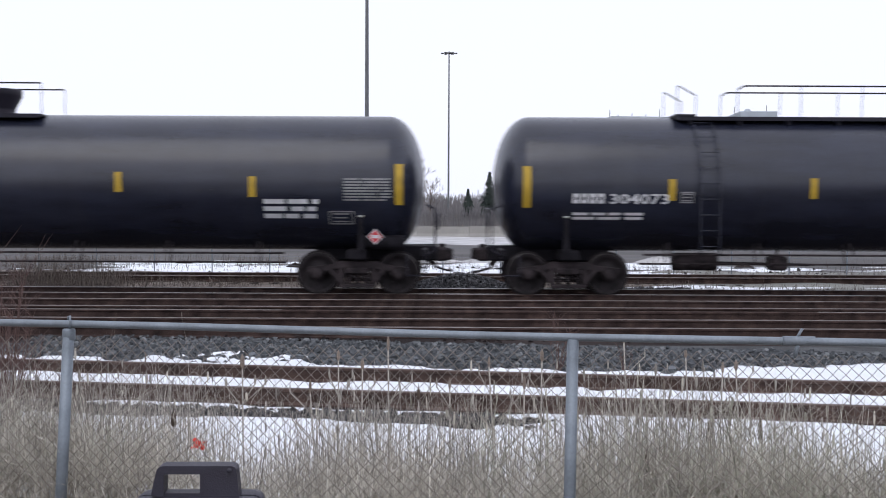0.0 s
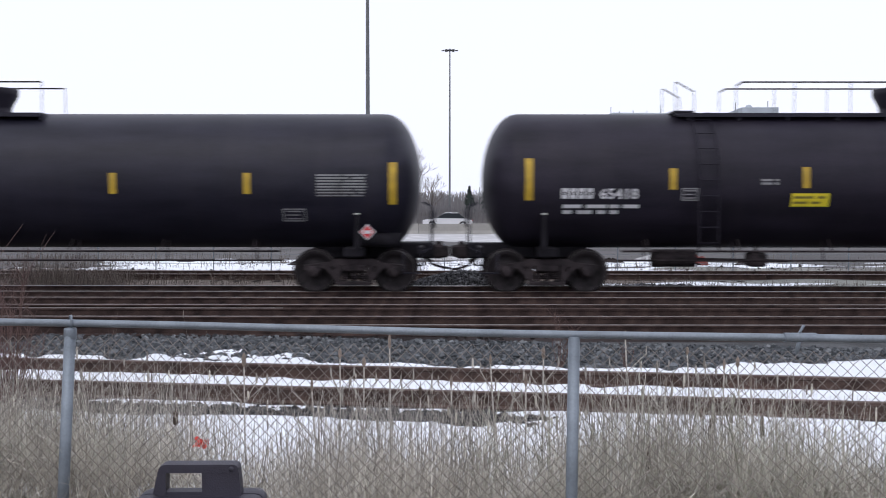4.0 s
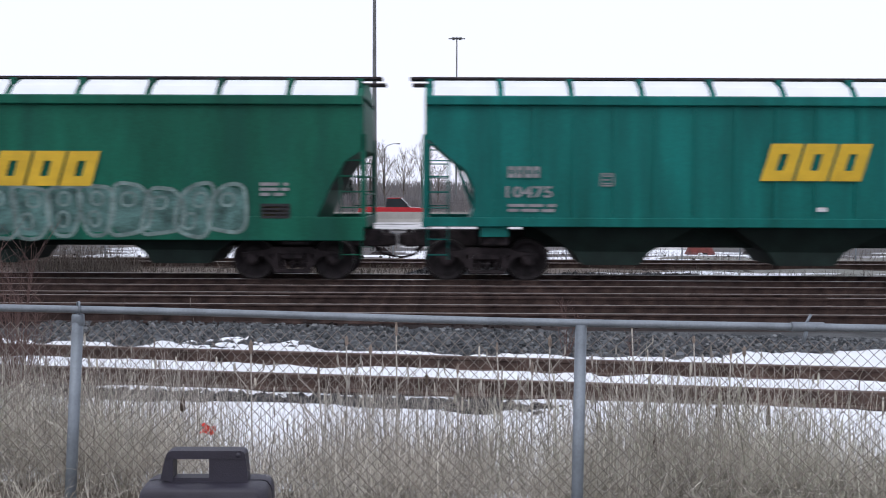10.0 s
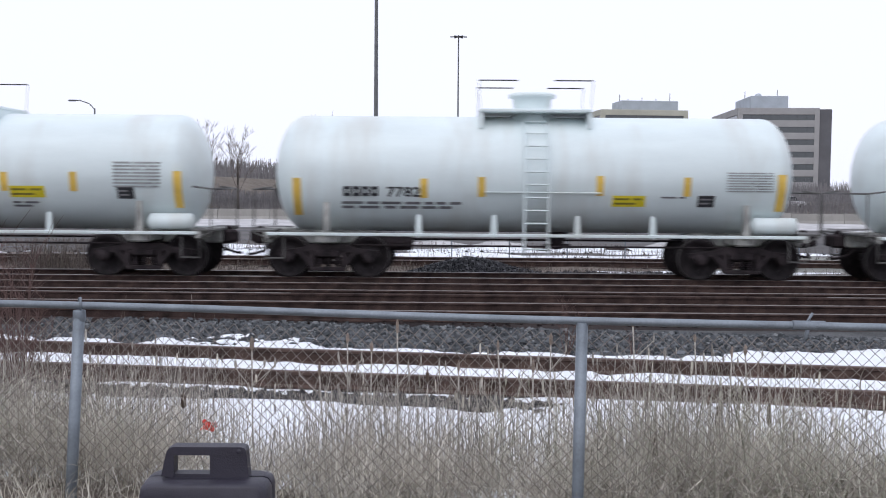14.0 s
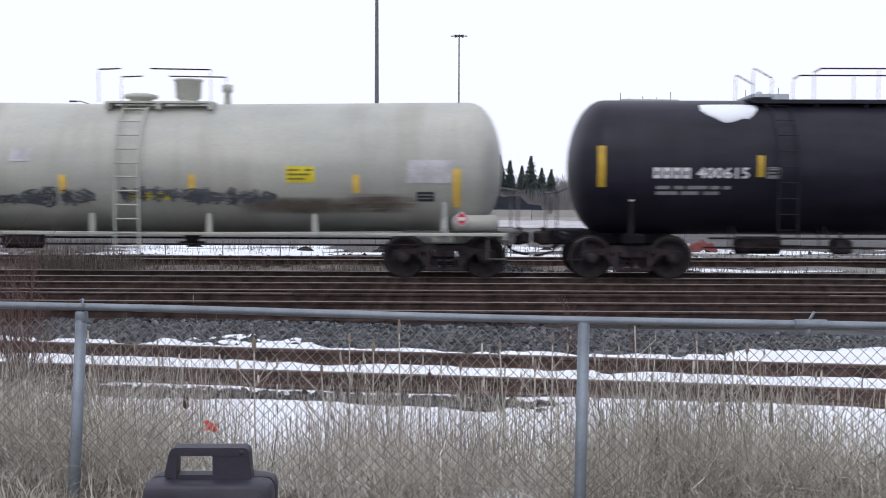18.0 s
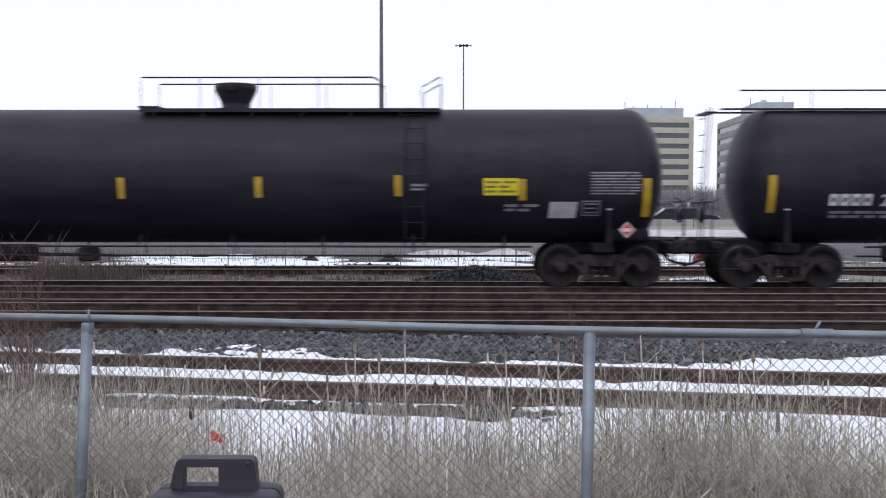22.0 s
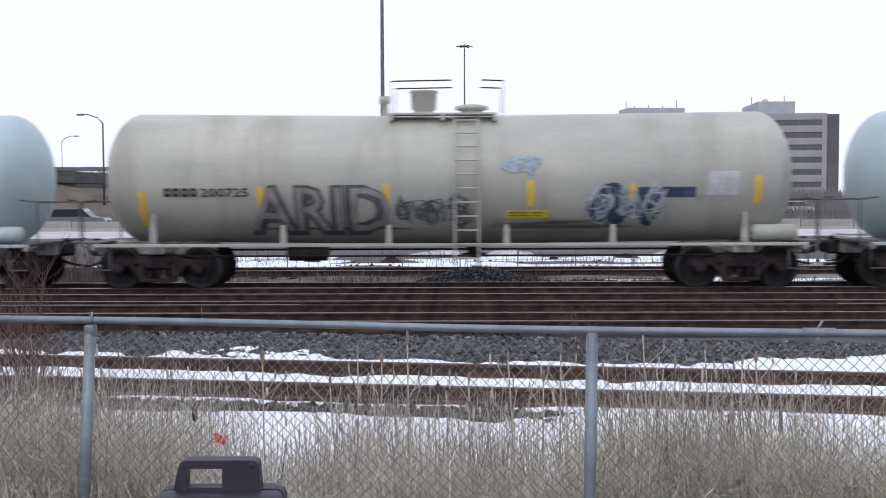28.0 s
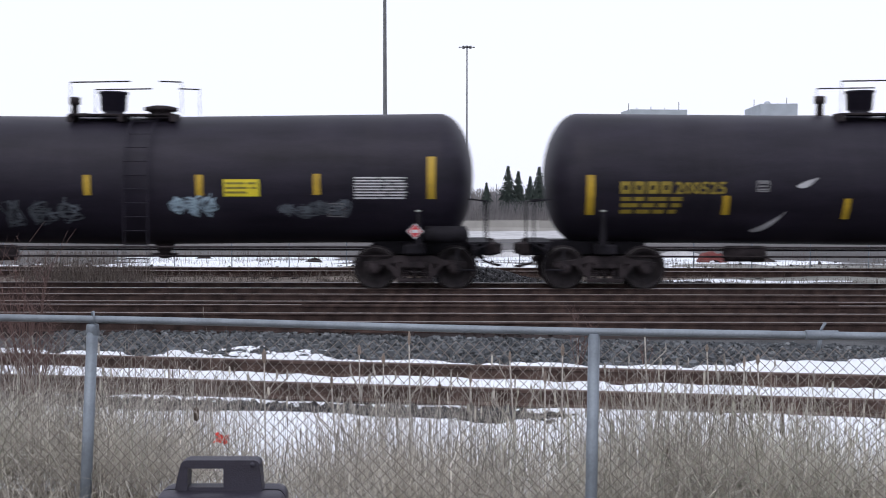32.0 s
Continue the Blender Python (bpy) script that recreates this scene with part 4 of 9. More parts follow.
REDTWIG = material("red_brown_twigs", (0.105, 0.060, 0.052), 0.8, 0, 0.3, 4, 30, 0.0)
shrub(1.52, 13.6, 0.85, 9, 1, "red-brown bare shrub beside the tracks", REDTWIG, 0.28)
shrub(-4.05, 9.8, 1.25, 30, 2, "red-brown bare shrub by the ditch", REDTWIG, 0.6)
shrub(-4.6, 9.3, 1.0, 26, 3, "red-brown bare shrub by the ditch", REDTWIG, 0.5)
shrub(-4.35, 10.3, 1.75, 26, 6, "red-brown bare shrub by the ditch", REDTWIG, 0.55)
shrub(-4.9, 10.0, 1.5, 26, 7, "red-brown bare shrub by the ditch", REDTWIG, 0.5)
shrub(-3.7, 10.2, 0.7, 8, 4, "red-brown bare shrub by the ditch", REDTWIG, 0.4)
shrub(2.35, 13.4, 0.45, 5, 5, "red-brown bare shrub beside the tracks", REDTWIG, 0.2)


# teasel-like stalks with brown heads, seen singly above the grass
def weed(x, v, h, seed, hl=0.12, hr=0.022):
    rng = random.Random(seed)
    ob = thing("dead_weed", "dead weed stalk with a brown seed head", "weed", "dead weeds")
    y = v - NEAR_TILT * x
    lx = rng.uniform(-0.05, 0.05)
    part("stalk", cached(("weed_stalk", seed), TWIG, lambda b: b.path([(0, 0, -0.03), (lx * 0.4, 0, h * 0.5), (lx, 0.02, h)], 0.0055)), ob)
    part("seed_head", cached(("weed_head", seed), BROWNHEAD, lambda b: b.lathe([(-0.01, 0.004), (hl * 0.2, hr), (hl * 0.7, hr * 0.9), (hl, 0.003)], "z", (lx, 0.02, h), 8)), ob)
    for k in range(3):
        zz = h * rng.uniform(0.45, 0.85)
        dx = rng.choice((-1, 1)) * rng.uniform(0.06, 0.16)
        part("side_shoot", cached(("weed_shoot", seed, k), TWIG, lambda b: (b.tube((lx * zz / h, 0, zz), (lx * zz / h + dx, 0.02, zz + 0.14), 0.0035, 5), b.lathe([(0, 0.003), (0.03, hr * 0.6), (0.07, 0.002)], "z", (lx * zz / h + dx, 0.02, zz + 0.13), 6))), ob)
    ob.matrix_basis = pose(x, y, float(ground_height(x, y)))


BROWNHEAD = material("brown_seed_head", (0.25, 0.20, 0.165), 0.9, 0, 0.3, 20, 90, 0.4)
wr = random.Random(77)
for k, (px, py) in enumerate(((1118, 606), (1228, 632), (1278, 660), (1318, 655), (690, 622), (600, 640), (880, 650), (1180, 690), (1250, 745), (640, 655), (430, 655), (960, 640), (800, 690), (1340, 690), (930, 690), (560, 700))):
    d = wr.uniform(6.9, 8.2)
    x = (px - 784) / 1847.0 * d
    z = 2.03 - (py - 360) / 1847.0 * d
    v = d + NEAR_TILT * x
    weed(x, v, z - float(ground_height(x, d)), 200 + k, wr.uniform(0.05, 0.10), wr.uniform(0.009, 0.016))

# cattails with dark brown heads
CATTAIL = material("dark_brown_cattail", (0.085, 0.062, 0.048), 0.95, 0, 0.3, 20, 90, 0.5)
for k, (px, py, d, hl, hr) in enumerate(((1262, 745, 7.6, 0.13, 0.017), (1352, 742, 7.9, 0.17, 0.016), (1150, 805, 6.9, 0.13, 0.019), (305, 735, 7.2, 0.10, 0.020), (742, 690, 7.8, 0.09, 0.013))):
    x, z = (px - 784) / 1847.0 * d, 2.03 - (py - 360) / 1847.0 * d
    g = float(ground_height(x, d))
    ob = thing("cattail", "dead cattail with a dark brown head", "cattail", "cattails", m=pose(x, d, g))
    h = z - g - hl
    part("stalk", cached(("cattail_stalk", k), TWIG, lambda b: b.path([(0, 0, -0.03), (0.012, 0, h * 0.5), (0.0, 0, h)], 0.005)), ob)
    part("seed_head", cached(("cattail_head", k), CATTAIL, lambda b: b.lathe([(0, 0.004), (0.012, hr), (hl * 0.85, hr * 0.95), (hl, 0.004), (hl + 0.04, 0.001)], "z", (0, 0, h), 10)), ob)
    part("leaf", cached(("cattail_leaf", k), STRAW, lambda b: b.add([(0.01, 0, 0), (0.026, 0.004, 0), (0.05, 0.02, h * 0.5), (0.038, 0.015, h * 0.5), (0.13, 0.05, h * 0.8), (0.015, 0.01, 0), (0.044, 0.024, h * 0.5)], [(0, 1, 2, 3), (3, 2, 4), (5, 0, 3, 6), (1, 5, 6, 2)])), ob)

# a scrap of red plastic caught on the stalks
SCRAPRED = material("red_plastic", (0.75, 0.05, 0.03), 0.5, 0, 0.15, 10, 40, 0.0)
scrap = Build()
sr = random.Random(4)
grid = [[(0.10 * (i / 4 - 0.5) + sr.uniform(-0.012, 0.012), sr.uniform(-0.02, 0.02), 0.07 * (j / 3 - 0.5) + 0.012 * math.sin(i * 2.0) + sr.uniform(-0.012, 0.012)) for i in range(5)] for j in range(4)]
scrap.add([p for r in grid for p in r], [(j * 5 + i, j * 5 + i + 1, j * 5 + i + 6, j * 5 + i + 5) for j in range(3) for i in range(4)])
thing("plastic_scrap", "crumpled scrap of red plastic caught on stalks", "litter", me=scrap.mesh("plastic_scrap", SCRAPRED), m=pose(-1.69, 7.2, 0.347, 0, 8, 0))
part("twig", cached("scrap_twig", TWIG, lambda b: b.tube((0, 0.02, -0.45), (0, 0.02, 0.08), 0.004, 5)), bpy.data.objects["plastic_scrap"])


# ---------------------------------------------------------------- masts and lamps
GALV_DARK = material("dark_galvanised_pole", (0.12, 0.125, 0.13), 0.6, 0.4, 0.2, 1, 20, 0.05)


def mast(x, y, height, r0, r1, heads, label):
    ob = thing("high_mast_lamp", label, "light mast", "yard light masts")
    z = float(ground_height(x, y))
    part("pole", cached(("mast", height, r0), GALV_DARK, lambda b: b.lathe([(0, r0 * 1.6), (0.4, r0 * 1.6), (0.42, r0), (height, r1), (height, 0)], "z", n=14)), ob)
    part("ring", cached(("mast_ring", height), GALV_DARK, lambda b: [b.tube((math.cos(k * 0.785) * 0.9, math.sin(k * 0.785) * 0.9, height - 0.3), (math.cos(k * 0.785 + 0.785) * 0.9, math.sin(k * 0.785 + 0.785) * 0.9, height - 0.3), 0.06, 6) for k in range(8)]), ob)
    for k in range(heads):
        a = 2 * math.pi * k / heads
        part("floodlight", cached("floodlight", GALV_DARK, lambda b: (b.box(0.95, 1.5, -0.16, 0.16, -0.12, 0.06, bevel=0.04), b.tube((0.0, 0, 0), (0.95, 0, 0), 0.05))), ob, pose(0, 0, height - 0.3, 0, 0, math.degrees(a)))
    ob.matrix_basis = pose(x, y, z)


mast(0.94, 190, 30.0, 0.19, 0.11, 6, "tall grey yard light mast with a ring of floodlights")
mast(-8.2, 112, 31.0, 0.26, 0.15, 6, "tall grey yard light mast rising out of sight")


def street_lamp(x, y, h, label, arm=-1, r=0.11):
    ob = thing("street_lamp", label, "street lamp", "street lamps")
    z = float(ground_height(x, y))
    part("pole", cached(("lamp_pole", h), GALV_DARK, lambda b: b.tube((0, 0, 0), (0, 0, h), r, 10, r2=r * 0.65)), ob)
    part("arm", cached(("lamp_arm", h, arm), GALV_DARK, lambda b: b.path([(0, 0, h - 0.1), (arm * 0.5, 0, h + 0.45), (arm * 1.4, 0, h + 0.75), (arm * 1.9, 0, h + 0.75)], 0.05)), ob)
    part("lamp_head", cached(("lamp_head", h, arm), GALV_DARK, lambda b: b.box(min(arm * 1.8, arm * 2.5), max(arm * 1.8, arm * 2.5), -0.14, 0.14, h + 0.66, h + 0.82, bevel=0.05)), ob)
    ob.matrix_basis = pose(x, y, z)


street_lamp(-34.2, 100, 7.9, "curved-arm street lamp on the embankment road")
street_lamp(-57.3, 150, 6.6, "slim curved-arm street lamp on the overpass road", 1, 0.06)
street_lamp(-10.5, 165, 9.0, "curved-arm street lamp by the highway", 1)
for x, y, h in ((-43.2, 150, 8.4), (-42.0, 150, 8.1), (-21.0, 140, 9.0), (5.0, 150, 4.5)):
    ob = thing("utility_pole", "thin bare utility pole beyond the highway", "utility pole", "utility poles")
    part("pole", cached(("utility", h), GALV_DARK, lambda b: b.tube((0, 0, 0), (0, 0, h), 0.07, 8, r2=0.05)), ob)
    ob.matrix_basis = pose(x, y, float(ground_height(x, y)))

# ---------------------------------------------------------------- wire fence past the far track
wf = thing("wire_fence", "thin steel post and wire fence beyond the far track", "fence")
for k in range(-14, 15):
    part("post", cached("wire_post", GALV, lambda b: b.tube((0, 0, -0.1), (0, 0, 0.95), 0.02, 6)), wf, pose(k * 1.9, 34.3, float(ground_height(k * 1.9, 34.3))))
for z in (0.3, 0.6, 0.9):
    part("wire", cached("fence_wire", GALV, lambda b: b.tube((-27, 0, 0), (27, 0, 0), 0.006, 4)), wf, pose(0, 34.3, float(ground_height(0, 34.3)) + z))

# ---------------------------------------------------------------- highway with its barrier
sheet("highway", "grey asphalt highway behind a concrete barrier", "road", -720, 720, 80.9, 103, 10, 2.2, lambda x, v: np.ones_like(x), 0.05, ASPHALT)
barrier = thing("concrete_barrier", "long low grey concrete highway barrier", "barrier")
for k in range(-22, 23):
    prof = [(-0.30, 0.0), (-0.30, 0.08), (-0.13, 0.33), (-0.08, 0.86), (0.08, 0.86), (0.13, 0.33), (0.30, 0.08), (0.30, 0.0)]
    def fill(b):
        n = len(prof)
        vs = [(-1.98, y, z) for y, z in prof] + [(1.98, y, z) for y, z in prof]
        b.add(vs, [tuple(range(n)), tuple(range(2 * n - 1, n - 1, -1))] + [(i, n + i, n + (i + 1) % n, (i + 1) % n) for i in range(n)])
    part("barrier_segment", cached("barrier_segment", CONCRETE, fill), barrier, pose(k * 4.0, 80.2, float(ground_height(k * 4.0, 80.2)) - 0.02))

# ---------------------------------------------------------------- trees
BARK = material("grey_brown_bark", (0.10, 0.085, 0.075), 0.9, 0, 0.3, 3, 30, 0.3)
BRANCH = material("grey_twigs", (0.15, 0.13, 0.12), 0.9, 0, 0.3, 3, 30, 0.0)
NEEDLE = island_material("dark_spruce_needles", [(0.022, 0.033, 0.030), (0.038, 0.052, 0.046), (0.055, 0.070, 0.062), (0.030, 0.042, 0.038)])


def bare_tree(x, y, h, seed, label="bare leafless tree beside the highway"):
    rng = random.Random(seed)
    ob = thing("bare_tree", label, "tree", "bare trees")
    tb, cb = Build(), Build()
    top = Vector((rng.uniform(-0.3, 0.3), rng.uniform(-0.3, 0.3), h * 0.55))
    tb.tube((0, 0, -0.2), top * 0.5, 0.028 * h * 0.6, 8, r2=0.02 * h * 0.6)
    tb.tube(top * 0.5, top, 0.02 * h * 0.6, 8, r2=0.012 * h * 0.6)

    def grow(p, d, ln, r, depth):
        q = p + d * ln
        cb.tube(p, q, r, 4 if depth > 1 else 5, r2=r * 0.6, caps=False)
        if depth >= 4:
            return
        for k in range(3 if depth < 3 else 3):
            e = (d + Vector((rng.gauss(0, 0.42), rng.gauss(0, 0.42), rng.uniform(0.0, 0.35)))).normalized()
            grow(p + d * ln * rng.uniform(0.55, 1.0), e, ln * rng.uniform(0.6, 0.85), max(0.016, r * 0.6), depth + 1)

    for k in range(9):
        f = 0.3 + 0.7 * k / 8
        a = k * 2.4 + rng.random()
        d = Vector((math.cos(a) * 0.55, math.sin(a) * 0.55, 0.9 + 0.4 * f)).normalized()
        grow(top * f, d, h * (0.22 - 0.06 * f), 0.05 - 0.02 * f, 1)
    part("trunk", tb.mesh("trunk", BARK), ob)
    part("crown", cb.mesh("crown", BRANCH), ob)
    ob.matrix_basis = pose(x, y, float(ground_height(x, y)))


def spruce(x, y, h, seed):
    rng = random.Random(seed)
    ob = thing("spruce_tree", "dark green conical spruce beyond the highway", "tree", "spruces")
    cb = Build()
    layers = 34
    for k in range(layers):
        z = h * (0.06 + 0.94 * k / layers)
        r = (h * 0.29) * (1 - k / layers) ** 0.8 * rng.uniform(0.8, 1.15) + 0.06
        m = max(7, int(24 * (1 - k / layers)) + 5)
        for j in range(m):
            a = rng.uniform(0, 6.283)
            rr = r * rng.uniform(0.7, 1.12)
            for q in range(4):
                f0, f1 = q / 4, (q + 1) / 4
                w = 0.10 * h * 0.22 * (1.3 - f0) + 0.07
                p0 = Vector((math.cos(a) * rr * f0, math.sin(a) * rr * f0, z - 0.10 * rr * f0 * f0 + rng.uniform(-0.05, 0.05)))
                p1 = Vector((math.cos(a) * rr * f1, math.sin(a) * rr * f1, z - 0.22 * rr * f1 * f1))
                s = Vector((-math.sin(a), math.cos(a), rng.uniform(-0.6, 0.6))) * w
                cb.add([tuple(p0 - s), tuple(p0 + s), tuple(p1 - Vector((0, 0, 0.12)))], [(0, 1, 2)])
    part("trunk", cached(("spruce_trunk", round(h, 1)), BARK, lambda b: b.tube((0, 0, -0.2), (0, 0, h), 0.02 * h, 8, r2=0.01)), ob)
    part("crown", cb.mesh("crown", NEEDLE), ob)
    ob.matrix_basis = pose(x, y, float(ground_height(x, y)))


def placed(px, d):
    return (px - 784) / 1847.0 * d


def height_for(py, d):
    return 2.03 + (360 - py) / 1847.0 * d + 0.6


for k, (px, py, d) in enumerate(((828, 333, 165), (866, 303, 150), (884, 312, 152), (921, 304, 145), (957, 328, 150), (905, 322, 160), (586, 300, 150), (598, 312, 155), (484, 318, 160), (940, 326, 170))):
    spruce(placed(px, d), d, height_for(py, d), 300 + k)
for k, (px, py, d) in enumerate(((346, 222, 108), (405, 236, 108), (550, 222, 118), (622, 240, 122), (668, 262, 125), (735, 252, 130), (520, 268, 130), (700, 276, 135), (640, 262, 130), (760, 305, 140), (500, 300, 135))):
    bare_tree(placed(px, d), d, height_for(py, d), 400 + k)


def brush(name, label, n, x0, x1, y0, y1, h0, h1, seed, mat, w):
    """A far belt of bare brush: upright twigs, too many to count."""
    rs = np.random.RandomState(seed)
    x, y = rs.uniform(x0, x1, n), rs.uniform(y0, y1, n)
    hh = (h0 + (h1 - h0) * fractal(x * 1.0, y * 0 + seed, 0.06, seed)) * rs.uniform(0.6, 1.1, n)
    z = ground_height(x, y)
    lx = rs.randn(n) * 0.16 * hh
    V = np.stack([np.stack([x - w, y, z], 1), np.stack([x + w, y, z], 1), np.stack([x + lx + w * 0.25, y + 0.05, z + hh], 1), np.stack([x + lx - w * 0.25, y - 0.05, z + hh], 1)], 1).reshape(-1, 3)
    me = bpy.data.meshes.new(name)
    me.from_pydata(V.tolist(), [], (np.arange(n)[:, None] * 4 + np.arange(4)[None]).tolist())
    me.materials.append(mat)
    me.update()
    return thing(name, label, "brush", kind="stuff", me=me)


HAZE = island_material("far_winter_brush", [(0.175, 0.170, 0.178), (0.22, 0.212, 0.218), (0.26, 0.25, 0.255), (0.20, 0.192, 0.198)])
brush("far_woods", "grey leafless woods along the horizon", 13000, -190, 190, 230, 300, 3.0, 6.0, 9, HAZE, 0.13)
brush("roadside_brush", "grey-brown leafless brush behind the highway", 6500, -33, 60, 112, 135, 1.0, 2.8, 10, HAZE, 0.035)

# ---------------------------------------------------------------- office buildings
WALLTAN = material("beige_precast_wall", (0.46, 0.455, 0.385), 0.8, 0, 0.1, 0.2, 6, 0.05)
WALLGREY = material("grey_precast_wall", (0.36, 0.355, 0.355), 0.8, 0, 0.1, 0.2, 6, 0.05)
# base grey raised to stand in for haze and reflected sky on the panes
GLASS = material("grey_window_glass", (0.105, 0.115, 0.122), 0.2, 0, 0.15, 0.3, 6, 0.0)
ROOFGREY = material("roof_plant_cladding", (0.37, 0.41, 0.45), 0.7, 0, 0.1, 0.3, 6, 0.0)


def office(x, y, w, d, floors, fh, turn, wall, label, plant):
    ob = thing("office_building", label, "office building", "office buildings", m=pose(x, y, float(ground_height(x, y)), 0, 0, turn))
    H = floors * fh
    part("core", cached(("office_core", w, d, H), GLASS, lambda b: b.box(-w / 2 + 0.35, w / 2 - 0.35, -d / 2 + 0.35, d / 2 - 0.35, 0, H - 0.2)), ob)
    for k in range(floors + 1):
        z0, z1 = (k * fh - fh * 0.27, k * fh + fh * 0.27)
        if k == 0:
            z0 = 0.0
        part("spandrel", cached(("spandrel", w, d, round(z1 - z0, 2)), wall, lambda b: b.box(-w / 2, w / 2, -d / 2, d / 2, 0, z1 - z0, bevel=0.06)), ob, pose(0, 0, z0))
    for sx in (-1, 1):
        for sy in (-1, 1):
            part("corner_pier", cached(("corner_pier", H), wall, lambda b: b.box(-0.8, 0.8, -0.8, 0.8, 0, H)), ob, pose(sx * (w / 2 - 0.75), sy * (d / 2 - 0.75), 0))
    for k in range(floors):
        n = int(w / 3.0)
        for j in range(n):
            part("window", cached(("office_window", fh), GLASS, lambda b: b.box(-1.35, 1.35, -0.05, 0.05, 0, fh * 0.46)), ob, pose(-w / 2 + 3.0 * (j + 0.5) + (w - 3.0 * n) / 2, -d / 2 + 0.28, k * fh + fh * 0.27))
    pw, ph, px = plant
    roof = part("plant_room", cached(("plant", w), ROOFGREY, lambda b: b.box(-pw / 2, pw / 2, -d * 0.27, d * 0.27, H, H + ph, bevel=0.1)), ob, pose(px, 0, 0))
    for q, hh in ((0.05, 2.6), (0.2, 1.0), (0.45, 1.6), (0.7, 1.2), (0.95, 3.2)):
        part("antenna", cached(("antenna", hh), GALV_DARK, lambda b: b.tube((0, 0, 0), (0, 0, hh), 0.12, 5)), roof, pose(-pw / 2 + pw * q, 0, H + ph))
    return ob


office(65.6, 378, 31, 24, 8, 3.64, 6, WALLTAN, "beige office block with grey window bands", (20.5, 4.6, 3.4))
grey_block = office(110.2, 374.7, 26.7, 47, 7, 4.12, -3.4, WALLGREY, "grey office block with dark window bands and a roof plant", (12.6, 6.0, -0.6))
STAIRGREY = material("dark_grey_cladding", (0.13, 0.13, 0.14), 0.8, 0, 0.12, 0.2, 6, 0.05)
part("stair_tower", cached("stair_tower", STAIRGREY, lambda b: b.box(13.4, 17.6, -22.8, -10.0, 0, 29.6, bevel=0.1)), grey_block, None, "dark windowless stair tower")
part("roof_dome", cached("roof_dome", ROOFGREY, lambda b: b.lathe([(34.8, 1.3), (35.5, 1.2), (36.1, 0.8), (36.3, 0.0)], "z", (-3.0, -6.0, 0), 16)), grey_block)
# roadside sign panel before the offices
sg = thing("roadside_sign", "blue-violet roadside sign panel on two posts", "sign")
SIGNV = material("violet_sign", (0.22, 0.22, 0.42), 0.5, 0, 0.1, 2, 20, 0.0)
part("panel", cached("sign_panel", SIGNV, lambda b: b.box(-1.3, 1.3, -0.06, 0.06, 1.0, 4.2, bevel=0.03)), sg)
for x in (-1.0, 1.0):
    part("post", cached("sign_post", GALV_DARK, lambda b: b.tube((0, 0, 0), (0, 0, 1.0), 0.08, 8)), sg, pose(x, 0, 0))
for k in range(4):
    part("writing_bar", cached(("sign_bar", k), WLET, lambda b: b.box(-1.0 + 0.1 * (k % 2), 1.0 - 0.2 * (k % 3), -0.075, -0.062, 1.5 + 0.6 * k, 1.75 + 0.6 * k)), sg)
sg.matrix_basis = pose(placed(1283, 124), 124, float(ground_height(33, 124)) - 0.0)

# ---------------------------------------------------------------- overpass
op = thing("overpass", "dark concrete road overpass with a railing", "bridge")
part("deck", cached("overpass_deck", DARKCONC, lambda b: b.box(-70, -38.5, 104, 116, 3.5, 4.75, bevel=0.1)), op)
part("parapet", cached("overpass_parapet", OVERGREY, lambda b: b.box(-70, -32.0, 104.0, 104.3, 4.75, 5.15, bevel=0.05)), op)
part("abutment", cached("abutment", DARKCONC, lambda b: b.box(-40.5, -38.4, 104.4, 115.6, -1.0, 3.5)), op)
for x in (-46.0, -52.5, -59.0):
    part("pier", cached("overpass_pier", OVERGREY, lambda b: b.box(-0.5, 0.5, 106, 114, -1.0, 3.5, bevel=0.1)), op, pose(x, 0, 0))
def oprail(b):
    b.tube((-70, 104.15, 5.75), (-27, 104.15, 4.6), 0.05)
    for k in range(22):
        x = -69 + k * 1.95
        b.tube((x, 104.15, 4.7 - max(0, (x + 38) * 0.09)), (x, 104.15, 5.75 - (x + 70) * 0.0267), 0.04, 5)
part("railing", cached("overpass_railing", GALV_DARK, oprail), op)

# ---------------------------------------------------------------- a red heap on the lot
REDTARP = material("red_tarpaulin", (0.13, 0.021, 0.017), 0.7, 0, 0.25, 6, 30, 0.2)
tp = Build()
tr_ = random.Random(12)
for j in range(5):
    for i in range(9):
        x, y = -0.55 + 1.1 * i / 8, -0.4 + 0.8 * j / 4
        q = max(0.0, 1 - (x / 0.57) ** 2 - (y / 0.44) ** 2)
        tp.v.append((x, y, 0.52 * q ** 0.5 * (0.8 + 0.3 * tr_.random()) - 0.02))
tp.f = [(j * 9 + i, j * 9 + i + 1, j * 9 + i + 10, j * 9 + i + 9) for j in range(4) for i in range(8)]
tp.mi, tp.sm = [0] * 32, [True] * 32
thing("tarpaulin", "low heap under a red tarpaulin on the gravel", "tarpaulin", me=tp.mesh("tarpaulin_heap", REDTARP), m=pose(placed(1225, 37.5), 37.5, float(ground_height(9, 37.5))))


# ---------------------------------------------------------------- the train
TRACK_Y = 24.1
GAPS = [0.5, -20.62, -41.25, -61.64, -82.47, -103.25, -123.96, -137.24, -155.8, -173.57, -193.96, -207.28, -220.6, -233.76, -254.41, -275.19, -291.97, -312.53, -332.5, -353.29, -370.26, -387.18, -403.98, -421.09, -437.93, -455.16, -472.24, -489.36]
SPEED = [495.681, -4.343, -3.017, -0.937, 0.829, 2.197]


